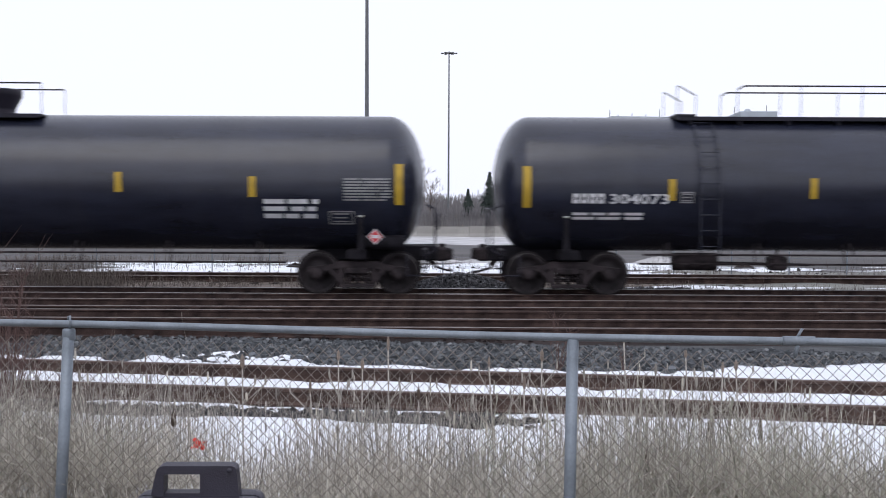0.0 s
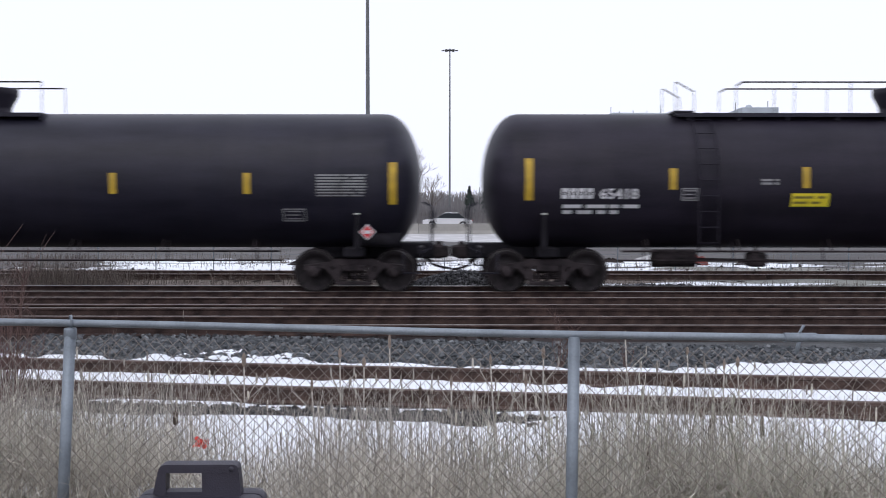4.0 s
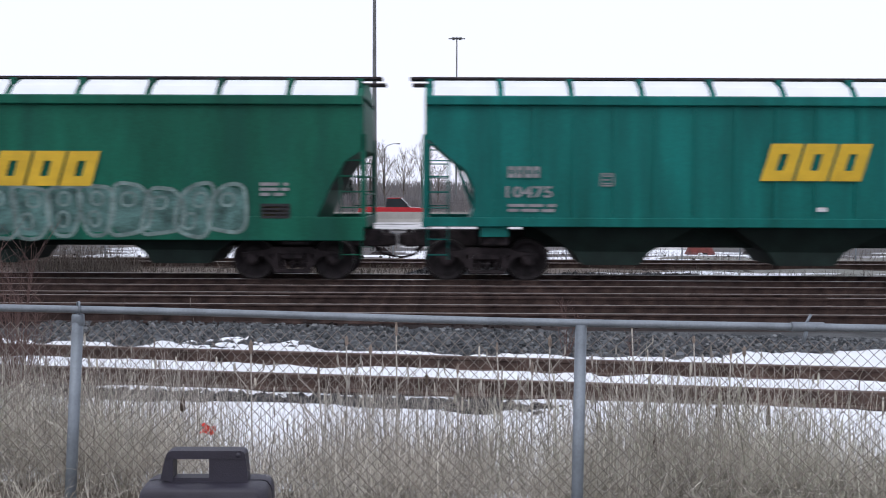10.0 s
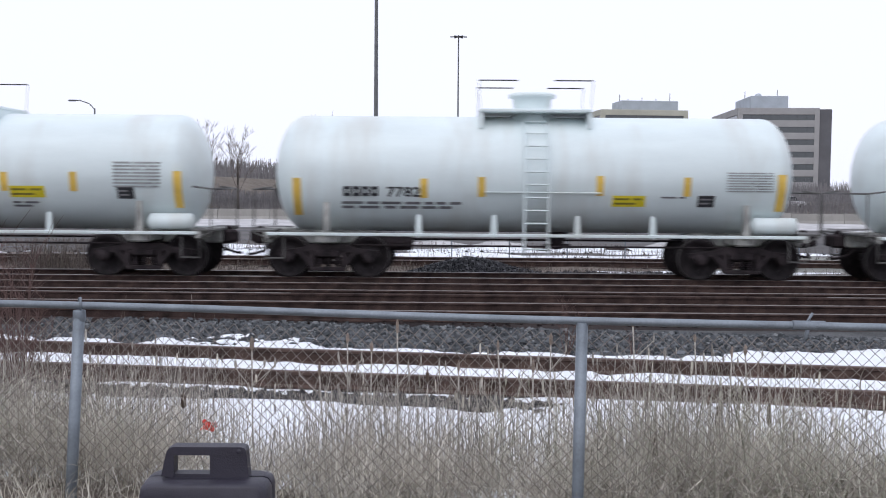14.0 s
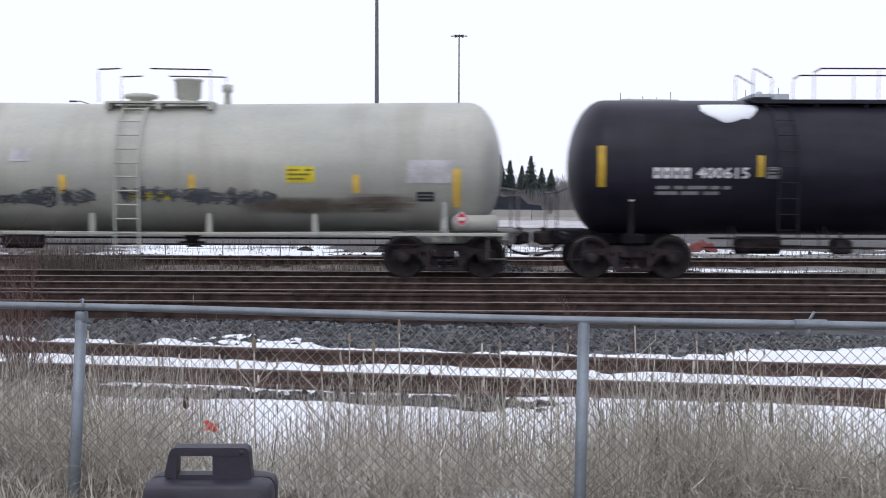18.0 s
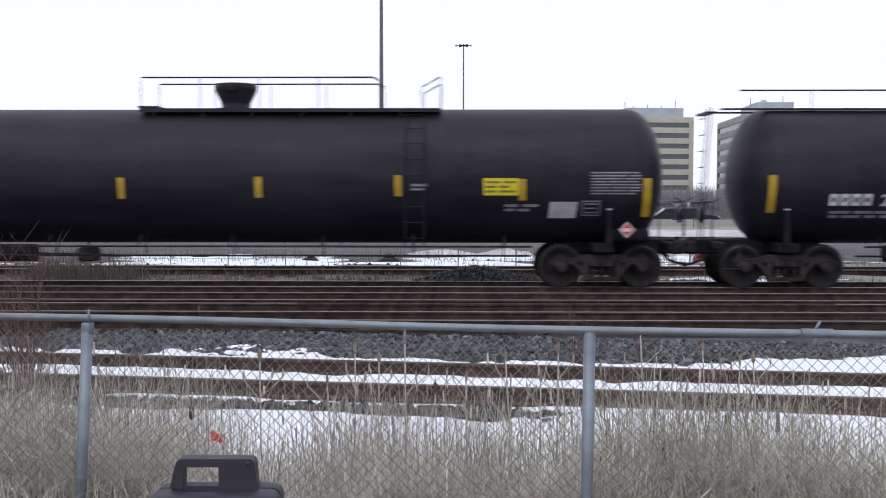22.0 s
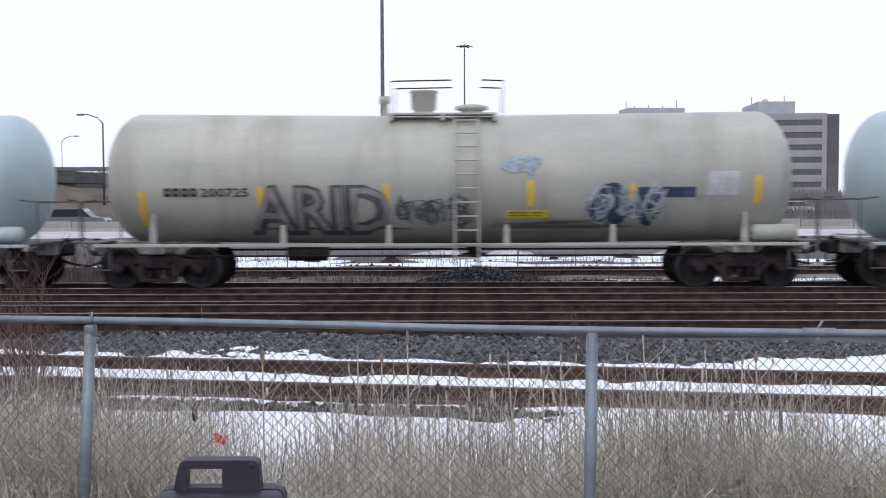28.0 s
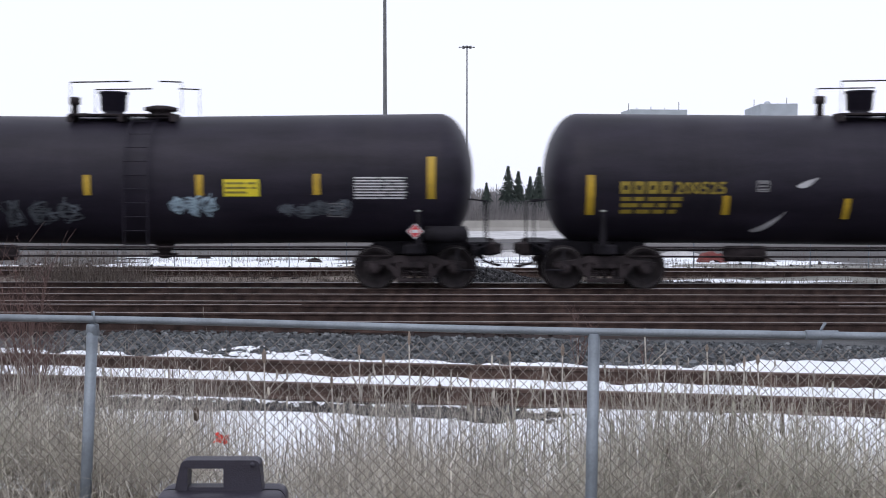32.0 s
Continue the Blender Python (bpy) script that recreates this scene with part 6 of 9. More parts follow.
def mid_tank_car(idx, label, mat=GREYWHITE, L=7.75, r=1.467, zc=2.49, trucks=6.45, bend=0.08, split=None, mats=None, dark=False, small=False, flip=False):
    """A general service tank car with a central ladder, dome fittings and side sills."""
    car = Car("tank_car", label, "tank car", r, zc)
    car.stripe_paint = {"white_tank_paint": PALEYELLOW, "pale_blue_grey_tank_paint": FADEDYELLOW, "dirty_grey_tank_paint": PALEYELLOW}.get(mat.name, YELLOW)
    tank_shell(car, L, mats or [mat], bend, split)
    top = zc + r - bend
    trim = LADBLACK if split else mat
    grimy = LADBLACK if dark or split else DULLWHITE
    for x in (-trucks, trucks):
        saddle(car, x, grimy, L)
        truck_parts(car.ob, x, car.wheels)
    for s in (-1, 1):
        part("coupler", coupler_mesh(STEEL), car.ob, pose(s * (L + 0.36), 0, 0, 0, 0, 0 if s > 0 else 180))
        def fill(b, s=s):
            for y in (-1.38, 1.38):
                b.path([(s * (L + 0.05), y, 0.45), (s * (L + 0.05), y, 0.9), (s * (L + 0.30), y, 1.0), (s * (L + 0.30), y, 1.95), (s * (L - 0.1), y, 2.0)], 0.02)
                b.path([(s * (L + 0.05), y, 0.45), (s * (L - 0.35), y, 0.45), (s * (L - 0.35), y, 0.9)], 0.02)
            b.path([(s * (L + 0.30), -1.38, 1.95), (s * (L + 0.30), 1.38, 1.95)], 0.02)
            b.box(s * (L + 0.12) - 0.25, s * (L + 0.12) + 0.25, -1.35, 1.35, 1.02, 1.06)
        part("end_platform", cached(("end_platform", s, L), LADBLACK if grimy is LADBLACK else STEPGREY, fill), car.ob)
    if not dark:
        for y in (-1.44, 1.44):
            def fill(b, y=y):
                b.box(-L, L, y - 0.03, y + 0.03, 0.95, 1.02, bevel=0.01)
                for x in (-trucks * 0.56, -trucks * 0.2, trucks * 0.2, trucks * 0.56):
                    b.prism([(x - 0.07, 1.0), (x + 0.07, 1.0), (x + 0.05, 1.42), (x - 0.05, 1.42)], y * 0.86 - 0.02, y * 0.86 + 0.02)
                    b.box(x - 0.03, x + 0.03, min(y, y * 0.7), max(y, y * 0.7), 0.93, 0.98)
            part("side_sill", cached(("side_sill", y, L), trim, fill), car.ob)
    else:
        for y, z in ((-1.42, 0.95), (1.42, 0.95)):
            part("side_pipe", cached(("side_pipe_short", y, z, L), STEEL, lambda b: b.tube((-L + 2.2, y, z), (L - 2.2, y, z), 0.022)), car.ob)
    part("train_pipe", cached(("train_pipe", L), STEEL, lambda b: (b.tube((-L + 1.5, -0.85, 0.72), (L - 1.5, -0.85, 0.72), 0.022), b.tube((-L + 1.5, 0.5, 0.8), (L - 1.5, 0.5, 0.8), 0.025))), car.ob)
    part("brake_reservoir", cached("brake_reservoir_small", STEEL, lambda b: b.lathe([(-0.5, 0.0), (-0.45, 0.18), (0.45, 0.18), (0.5, 0)], "x", (0, -0.3, 0.76), 16)), car.ob, pose(-3.2, 0, 0))
    part("bottom_outlet", cached("bottom_outlet", STEEL, lambda b: (b.lathe([(0.62, 0.0), (0.62, 0.12), (0.8, 0.16), (1.1, 0.3)], "z", n=16), b.box(-0.3, 0.3, -0.06, 0.06, 0.66, 0.74))), car.ob, pose(0.6, 0, 0))
    tank_mat = grimy if dark or split else mat
    part("brake_cylinder", cached(("end_reservoir", tank_mat.name), tank_mat, lambda b: b.lathe([(-0.52, 0.0), (-0.50, 0.10), (-0.44, 0.19), (0.44, 0.19), (0.50, 0.10), (0.52, 0)], "x", (0, -1.16, 1.22), 18)), car.ob, pose(L - 0.62, 0, 0))
    f = -1 if flip else 1
    tz = top
    if small:
        def dome(b):
            b.lathe([(tz - 0.12, 0.62), (tz + 0.12, 0.42), (tz + 0.16, 0.42), (tz + 0.42, 0.44), (tz + 0.44, 0.53), (tz + 0.50, 0.54), (tz + 0.54, 0.48), (tz + 0.56, 0)], "z", n=28)
        part("dome", cached(("dome", tz), mat, dome), car.ob, pose(-0.02, 0, 0))
        def deck(b):
            b.box(-1.25, 1.25, -0.95, 0.95, tz + 0.05, tz + 0.13, bevel=0.02)
            for x in (-1.2, 1.2):
                b.box(x - 0.05, x + 0.05, -0.9, 0.9, tz - 0.3, tz + 0.05)
        part("platform", cached(("dome_platform", tz), mat, deck), car.ob)
        items = []
        for y in (-0.9, 0.9):
            for q in (-1, 1):
                items += [("handrail", 0.014, ((q * 1.26, y, tz + 0.75), (q * 0.4, y, tz + 0.75))), ("stanchion", 0.005, ((q * 1.22, y, tz + 0.1), (q * 1.26, y, tz + 0.75)))]
        bars(car, STEEL, items)
    else:
        drum = STEEL if dark else mat
        part("manway", cached(("manway", tz, drum.name), drum, lambda b: b.lathe([(tz - 0.05, 0.32), (tz + 0.06, 0.32), (tz + 0.07, 0.25), (tz + 0.12, 0.25), (tz + 0.15, 0.38), (tz + 0.22, 0.38), (tz + 0.26, 0.2), (tz + 0.27, 0)], "z", n=24)), car.ob, pose(-f * 0.55, 0, 0))
        part("valve_housing", cached(("valve_housing", tz, drum.name), BROWNBLACK if dark else drum, lambda b: b.lathe([(tz - 0.05, 0.28), (tz + 0.08, 0.28), (tz + 0.1, 0.2), (tz + 0.16, 0.28), (tz + 0.52, 0.30), (tz + 0.54, 0.33), (tz + 0.58, 0.33), (tz + 0.60, 0)], "z", n=24)), car.ob, pose(f * 0.55, 0, 0))
        part("safety_valve", cached(("safety_valve", tz, drum.name), drum, lambda b: b.lathe([(tz - 0.1, 0.09), (tz + 0.28, 0.07), (tz + 0.3, 0.12), (tz + 0.46, 0.12), (tz + 0.48, 0)], "z", n=16)), car.ob, pose(f * 1.45, 0, 0))
        o = f * 0.1
        items = [("grating", (o - 1.2, o + 1.2, -0.85, -0.38, tz - 0.02, tz + 0.02)), ("grating", (o - 1.2, o + 1.2, 0.38, 0.85, tz - 0.02, tz + 0.02))]
        for x in (-1.15, 0, 1.15):
            items.append(("bracket", (o + x - 0.04, o + x + 0.04, -0.95, 0.95, tz - 0.16, tz - 0.024)))
        slabs(car, drum, items)
        items = []
        for y in (-0.8, 0.8):
            items += [("handrail", 0.016, ((f * 1.25, y, tz + 0.72), (-f * 0.1, y, tz + 0.74))), ("stanchion", 0.008, ((f * 1.25, y, tz), (f * 1.25, y, tz + 0.72)))]
            items += [("handrail", 0.016, ((-f * 1.25, y, tz + 0.72), (-f * 0.75, y, tz + 0.74))), ("stanchion", 0.008, ((-f * 1.25, y, tz), (-f * 1.25, y, tz + 0.72)))]
        bars(car, STEEL, items)
    if split:
        ladder(car, -f * 0.42, 0.55, split, trim, 0.52, 5)
        ladder(car, -f * 0.42, split, tz, mat, 0.52, 6)
    else:
        ladder(car, -f * 0.42 if not small else 0.0, 0.55, tz, trim, 0.52, 11, 0.017 if dark else 0.026)
    return car


# darkened green: shade beneath the hopper body, put into the base colour
BAY = material("shaded_dark_green", (0.008, 0.022, 0.018), 0.8, 0, 0.4, 2, 30, 0.1)


def hopper_car(idx, label, mat, ribbed, sill_z=1.22):
    """A covered grain hopper."""
    car = Car("hopper_car", label, "hopper car", 1.6, 2.6)
    car.y = -1.60
    zt, zb, H = 3.92, 1.30, 8.42
    def body(b):
        # side walls end in a sloping hopper sheet: the lower corners of each end are open
        edge = [(0.0, 3.16), (0.44, 2.77), (0.87, 2.44), (1.06, 2.02), (1.06, 1.6), (0.95, zb)] if ribbed else [(0.0, 2.88), (0.40, 2.62), (0.70, 2.1), (1.05, zb)]
        out = [(-H, zt)] + [(-H + q, z) for q, z in edge] + [(H - q, z) for q, z in reversed(edge)] + [(H, zt)]
        b.prism(out, -1.56, 1.56)
    part("body", cached(("hopper_body", ribbed), mat, body), car.ob)
    if ribbed:
        for k in range(17):
            x = -H + 1.5 + k * (2 * H - 3.0) / 16
            for y in (-1.58, 1.58):
                part("rib", cached(("hopper_rib", mat.name), mat, lambda b: b.box(-0.05, 0.05, -0.02, 0.02, zb, zt)), car.ob, pose(x, y, 0))
    def sill(b):
        for y in (-1, 1):
            b.box(-H, H, y * (1.60 if ribbed else 1.553) - 0.05, y * (1.60 if ribbed else 1.553) + 0.05, sill_z, zb + 0.12, bevel=0.015)
            for q in (-1, 1):
                b.box(q * (H - 1.5) - 0.3, q * (H - 1.5) + 0.3, y * 1.5 - 0.05, y * 1.5 + 0.05, 1.0, zb)
            b.box(-H, H, y * 1.60 - 0.07, y * 1.60 + 0.07, zt - 0.10, zt + 0.10, bevel=0.02)
        for s in (-1, 1):
            b.box(s * H - 0.06, s * H + 0.06, -1.6, 1.6, zb - 0.1, zb + 0.1)
            for y in (-1.5, 1.5):
                b.box(s * H - 0.05, s * H + 0.05, y - 0.06, y + 0.06, zb, 3.2)
    part("sill", cached(("hopper_sill", mat.name), mat, sill), car.ob)
    if not ribbed:
        # the sloping end sheet inside the open corner, its shade painted as dark green
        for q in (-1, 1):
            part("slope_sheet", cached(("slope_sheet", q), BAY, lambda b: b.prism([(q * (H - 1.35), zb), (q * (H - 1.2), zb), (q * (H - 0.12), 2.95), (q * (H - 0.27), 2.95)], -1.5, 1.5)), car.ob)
    def roof(b):
        pts = [(1.6, zt + 0.10), (1.35, zt + 0.28), (0.6, zt + 0.46), (-0.6, zt + 0.46), (-1.35, zt + 0.28), (-1.6, zt + 0.10)]
        n = len(pts)
        vs = [(-H, y, z) for y, z in pts] + [(H, y, z) for y, z in pts]
        b.add(vs, [(i, i + 1, n + i + 1, n + i) for i in range(n - 1)] + [tuple(range(n)), tuple(range(2 * n - 1, n - 1, -1))], 0, False)
        for k in range(12):
            x = -H + 0.1 + k * (2 * H - 0.2) / 11
            b.prism([(x - 0.06, zt + 0.1), (x + 0.06, zt + 0.1), (x + 0.06, zt + 0.5), (x - 0.06, zt + 0.5)], -1.30, -1.22)
    part("roof", cached(("hopper_roof", mat.name), mat, roof), car.ob)
    for k in range(11):
        part("roof_snow", cached("hopper_roof_snow", SNOW, lambda b: b.add([(0, -1.60, zt + 0.11), (1.38, -1.60, zt + 0.11), (1.38, -1.38, zt + 0.32), (0, -1.38, zt + 0.32), (1.38, -0.96, zt + 0.49), (0, -0.96, zt + 0.49)], [(0, 1, 2, 3), (3, 2, 4, 5)])), car.ob, pose(-H + 0.17 + k * 1.513, 0, 0), "thin snow lying on the roof edge")
    part("running_board", cached("running_board", STEEL, lambda b: (b.box(-H - 0.35, H + 0.35, -0.95, -0.45, zt + 0.52, zt + 0.57), b.box(-H - 0.35, H + 0.35, 0.45, 0.95, zt + 0.52, zt + 0.57))), car.ob)
    part("roof_hatch", cached("roof_hatch", mat, lambda b: b.box(-7.6, 7.6, -0.35, 0.35, zt + 0.46, zt + 0.58, bevel=0.04)), car.ob)
    for x in (-4.3, 0.0, 4.3):
        def bay(b):
            vs = []
            for z, hx, hy in ((zb, 1.85, 1.5), (0.66, 0.85, 1.0), (0.36, 0.62, 1.0)):
                vs += [(-hx, -hy, z), (hx, -hy, z), (hx, hy, z), (-hx, hy, z)]
            b.add(vs, [(i, (i + 1) % 4, 4 + (i + 1) % 4, 4 + i) for i in range(4)] + [(4 + i, 4 + (i + 1) % 4, 8 + (i + 1) % 4, 8 + i) for i in range(4)] + [(8, 11, 10, 9)])
            b.tube((0.5, -0.95, 0.5), (0.5, 0.95, 0.5), 0.04)
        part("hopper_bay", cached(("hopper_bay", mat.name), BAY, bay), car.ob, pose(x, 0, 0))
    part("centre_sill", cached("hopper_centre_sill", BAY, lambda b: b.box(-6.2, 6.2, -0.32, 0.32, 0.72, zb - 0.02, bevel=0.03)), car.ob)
    for s in (-1, 1):
        truck_parts(car.ob, s * (7.05 if ribbed else 6.8), car.wheels)
        part("coupler", coupler_mesh(STEEL), car.ob, pose(s * (H + 0.35), 0, 0, 0, 0, 0 if s > 0 else 180))
        part("stub_sill", cached(("hopper_stub", s), STEEL, lambda b: (b.box(min(s * 5.2, s * (H + 0.3)), max(s * 5.2, s * (H + 0.3)), -0.3, 0.3, 0.72, 1.1, bevel=0.03), b.box(s * 6.9 - 0.3, s * 6.9 + 0.3, -1.4, 1.4, 0.8, 1.25, bevel=0.03))), car.ob)
        def lad(b, s=s):
            for y in (-1.52, 1.52):
                for x in (s * (H - 0.05), s * (H - 0.5)):
                    b.tube((x, y, 0.5), (x, y, zt), 0.018)
                for z in np.arange(0.6, zt, 0.34):
                    b.tube((s * (H - 0.05), y, z), (s * (H - 0.5), y, z), 0.014)
            for z in (1.9, 2.3):
                b.tube((s * H, -1.5, z), (s * H, 1.5, z), 0.016)
            b.prism([(s * (H - 1.25), 1.3), (s * (H - 1.15), 1.3), (s * (H - 0.5), 2.9), (s * (H - 0.6), 2.9)], -0.9, -0.8)
        part("end_ladder", cached(("hopper_ladder", s, mat.name), mat, lad), car.ob)
    return car


# ---------------------------------------------------------------- kinds of marking
DIMLET = material("small_black_stencil", (0.16, 0.16, 0.17), 0.6, 0, 0.2, 4, 40, 0.02)
MIDLET = material("grey_stencil", (0.30, 0.31, 0.31), 0.6, 0, 0.2, 4, 40, 0.02)
GLETW = material("scuffed_white_paint", (0.50, 0.50, 0.52), 0.65, 0, 0.25, 3, 30, 0.02)
OLIVE = material("faded_olive_label", (0.20, 0.17, 0.03), 0.65, 0, 0.25, 3, 30, 0.02)
PINKWHITE = material("pinkish_white_panel", (0.56, 0.49, 0.51), 0.6, 0, 0.15, 3, 30, 0.02)
FADEDRED = material("faded_red_print", (0.46, 0.20, 0.21), 0.6, 0, 0.15, 3, 30, 0.02)
MATTBLACK = material("matt_black_repaint", (0.014, 0.013, 0.016), 0.7, 0, 0.3, 2, 30, 0.05)
BLUEBLACK = material("blue_black_repaint", (0.014, 0.018, 0.032), 0.4, 0, 0.3, 2, 30, 0.05)
OCHRE = soft_material("ochre_grime", (0.58, 0.50, 0.32), 0.33)
OCHRE2 = soft_material("faded_ochre_stain", (0.44, 0.37, 0.22), 0.42)
BROWNSTAIN = soft_material("brown_spill_stain", (0.20, 0.165, 0.13), 0.55)
GRAFFC = material("pale_blue_spray_paint", (0.30, 0.40, 0.47), 0.7, 0, 0.4, 3, 20, 0.02)
GRAFFL = material("pale_outline_spray_paint", (0.42, 0.46, 0.50), 0.7, 0, 0.4, 3, 20, 0.02)
GRAFFF = material("faint_spray_paint", (0.035, 0.045, 0.055), 0.7, 0, 0.4, 3, 20, 0.02)
GRAFFO = material("charcoal_spray_paint", (0.10, 0.10, 0.11), 0.7, 0, 0.4, 3, 20, 0.02)
GRAFF2 = material("grey_fill_spray_paint", (0.27, 0.27, 0.265), 0.7, 0, 0.3, 3, 20, 0.02)


def stripe(c, x, z, h):
    return c.patch("reflective_stripe", x, z, 0.175 if h > 0.6 else 0.155, h, c.stripe_paint)


def placard(c, x, z):
    """A diamond hazard placard in its holder."""
    b = Build()
    y = min(c.surf(x, z + 0.2)[1], -1.45) - 0.05 if c.y is None else c.y - 0.05
    for q, dy, mi in ((0.175, 0.0, 0), (0.145, -0.006, 1)):
        b.add([(x, y + dy, z - q), (x + q, y + dy, z), (x, y + dy, z + q), (x - q, y + dy, z)], [(0, 1, 2, 3)], mi)
    b.add([(x - 0.09, y - 0.012, z - 0.035), (x + 0.09, y - 0.012, z - 0.035), (x + 0.09, y - 0.012, z + 0.035), (x - 0.09, y - 0.012, z + 0.035)], [(0, 1, 2, 3)], 0)
    b.tube((x, y + 0.02, z), (x, y + 0.3, z + 0.02), 0.015, 6, 0)
    return part("placard", b.mesh("placard", [WLET, RED]), c.ob, None, "red and white diamond placard")


def grab_rail(c, x0, x1, z):
    y = c.surf((x0 + x1) / 2, z)[1] - 0.06
    b = Build()
    b.path([(x0, y + 0.06, z), (x0, y, z), (x1, y, z), (x1, y + 0.06, z)], 0.016)
    part("grab_rail", b.mesh("grab_rail", WHITE), c.ob)


def framed_box(c, x, z, w, h, mat, solid):
    b = Build()
    t = 0.025
    spans = [(x - w / 2, x + w / 2, z - h / 2, z - h / 2 + t), (x - w / 2, x + w / 2, z + h / 2 - t, z + h / 2), (x - w / 2, x - w / 2 + t, z - h / 2, z + h / 2), (x + w / 2 - t, x + w / 2, z - h / 2, z + h / 2)]
    if solid:
        spans = [(x - w / 2, x + w / 2, z - h / 2, z + h / 2)]
    else:
        n = 3
        for k in range(n):
            zz = z - h / 2 + h * (k + 0.75) / (n + 0.5)
            spans.append((x - w * 0.34, x + w * (0.34 - 0.1 * (k % 2)), zz - 0.014, zz + 0.014))
    for a, e, p, q in spans:
        b.add([c.surf(a, p), c.surf(e, p), c.surf(e, q), c.surf(a, q)], [(0, 1, 2, 3)])
    part("data_box", b.mesh("data_box", mat), c.ob)
    if solid:
        c.rows_of_bars("stencil", x, z, w * 0.8, h * 0.7, 2, GLET, int(abs(x) * 100) + 3, 0.4)


def yellow_label(c, x, z, w, h, seed):
    c.patch("yellow_label", x, z, w, h, LEMON, "", 0.0, 0.008)
    c.rows_of_bars("stencil", x, z, w * 0.9, h * 0.8, 2 if h < 0.3 else 3, OLIVE, seed, 0.45)


def far_end_marks(c, seed, mid):
    """The usual marks of the leading end."""
    if mid:
        stripe(c, 7.0, 2.3, 0.85)
        for x in (0.9, 4.2):
            stripe(c, x, 2.35, 0.42)
        c.rows_of_bars("stencil", 6.2, 2.4, 1.1, 0.5, 6, MIDLET, seed)
        yellow_label(c, 2.9, 2.3, 0.8, 0.3, seed + 1)
        placard(c, 6.6, 1.35)
        return
    stripe(c, 9.05, 2.4, 0.9)
    for x in (0.1, 3.0, 5.9) if mid is False else (5.9,):
        stripe(c, x, 2.4, 0.45)
    c.rows_of_bars("stencil", 7.95, 2.36, 1.1, 0.5, 5, GLET, seed)
    framed_box(c, 6.9, 1.72, 0.5, 0.28, GLET, False)
    placard(c, 8.5, 1.35)


def near_end_marks(c, seed, mid):
    """The usual marks of the trailing end."""
    stripe(c, -9.05, 2.4, 0.9)
    stripe(c, -6.0, 2.4, 0.45)
    c.rows_of_bars("stencil", -7.3, 2.1, 1.9, 0.5, 3, GLET, seed)


def slanted_logo(c, x, z, w, h):
    """The owner's mark: three heavy slanted yellow shapes run together."""
    b = Build()
    s = 0.42
    def quad(x0, x1, z0, z1):
        b.add([c.surf(x - w / 2 + x0 * w + s * h * z0 * 0.7, z - h / 2 + z0 * h, 0.02), c.surf(x - w / 2 + x1 * w + s * h * z0 * 0.7, z - h / 2 + z0 * h, 0.02), c.surf(x - w / 2 + x1 * w + s * h * z1 * 0.7, z - h / 2 + z1 * h, 0.02), c.surf(x - w / 2 + x0 * w + s * h * z1 * 0.7, z - h / 2 + z1 * h, 0.02)], [(0, 1, 2, 3)])
    for k in range(3):
        a = k * 0.315
        quad(a, a + 0.29, 0.72, 1.0)
        quad(a, a + 0.29, 0.0, 0.28)
        quad(a, a + 0.11, 0.28, 0.72)
        quad(a + 0.18, a + 0.29, 0.28, 0.72)
    part("owner_mark", b.mesh("owner_mark", LEMON2), c.ob, None, "heavy slanted yellow owner's mark")


LEMON2 = material("deep_yellow_paint", (0.66, 0.42, 0.02), 0.55, 0, 0.15, 2, 30, 0.02)


def oval_logo(c, x, z, w, h):
    """The owner's mark: blue strokes within an oval arc."""
    b = Build()
    n = 26
    for k in range(n):
        a0, a1 = math.pi * (0.95 - 1.1 * k / n), math.pi * (0.95 - 1.1 * (k + 1) / n)
        t0 = 0.9 - 0.16 * math.sin(math.pi * k / n)
        p = [(math.cos(a0), math.sin(a0)), (math.cos(a1), math.sin(a1)), (t0 * math.cos(a1), t0 * math.sin(a1)), (t0 * math.cos(a0), t0 * math.sin(a0))]
        b.add([c.surf(x + u * w / 2, z - h * 0.35 + v * h * 0.85, 0.02) for u, v in p], [(0, 1, 2, 3)])
    for x0, tilt in ((-0.36, 0.30), (-0.20, 0.34), (-0.06, -0.10), (0.06, 0.30), (0.19, -0.08), (0.33, 0.12)):
        n = 6
        for k in range(n):
            v0, v1 = -0.42 + 0.78 * k / n, -0.42 + 0.78 * (k + 1) / n
            q = [(x0 - 0.04 + tilt * 0.5 * v0, v0), (x0 + 0.04 + tilt * 0.5 * v0, v0), (x0 + 0.04 + tilt * 0.5 * v1, v1), (x0 - 0.04 + tilt * 0.5 * v1, v1)]
            b.add([c.surf(x + u * w, z + v * h, 0.022) for u, v in q], [(0, 1, 2, 3)])
    part("owner_mark", b.mesh("owner_mark", LOGOBLUE), c.ob, None, "blue oval owner's mark")


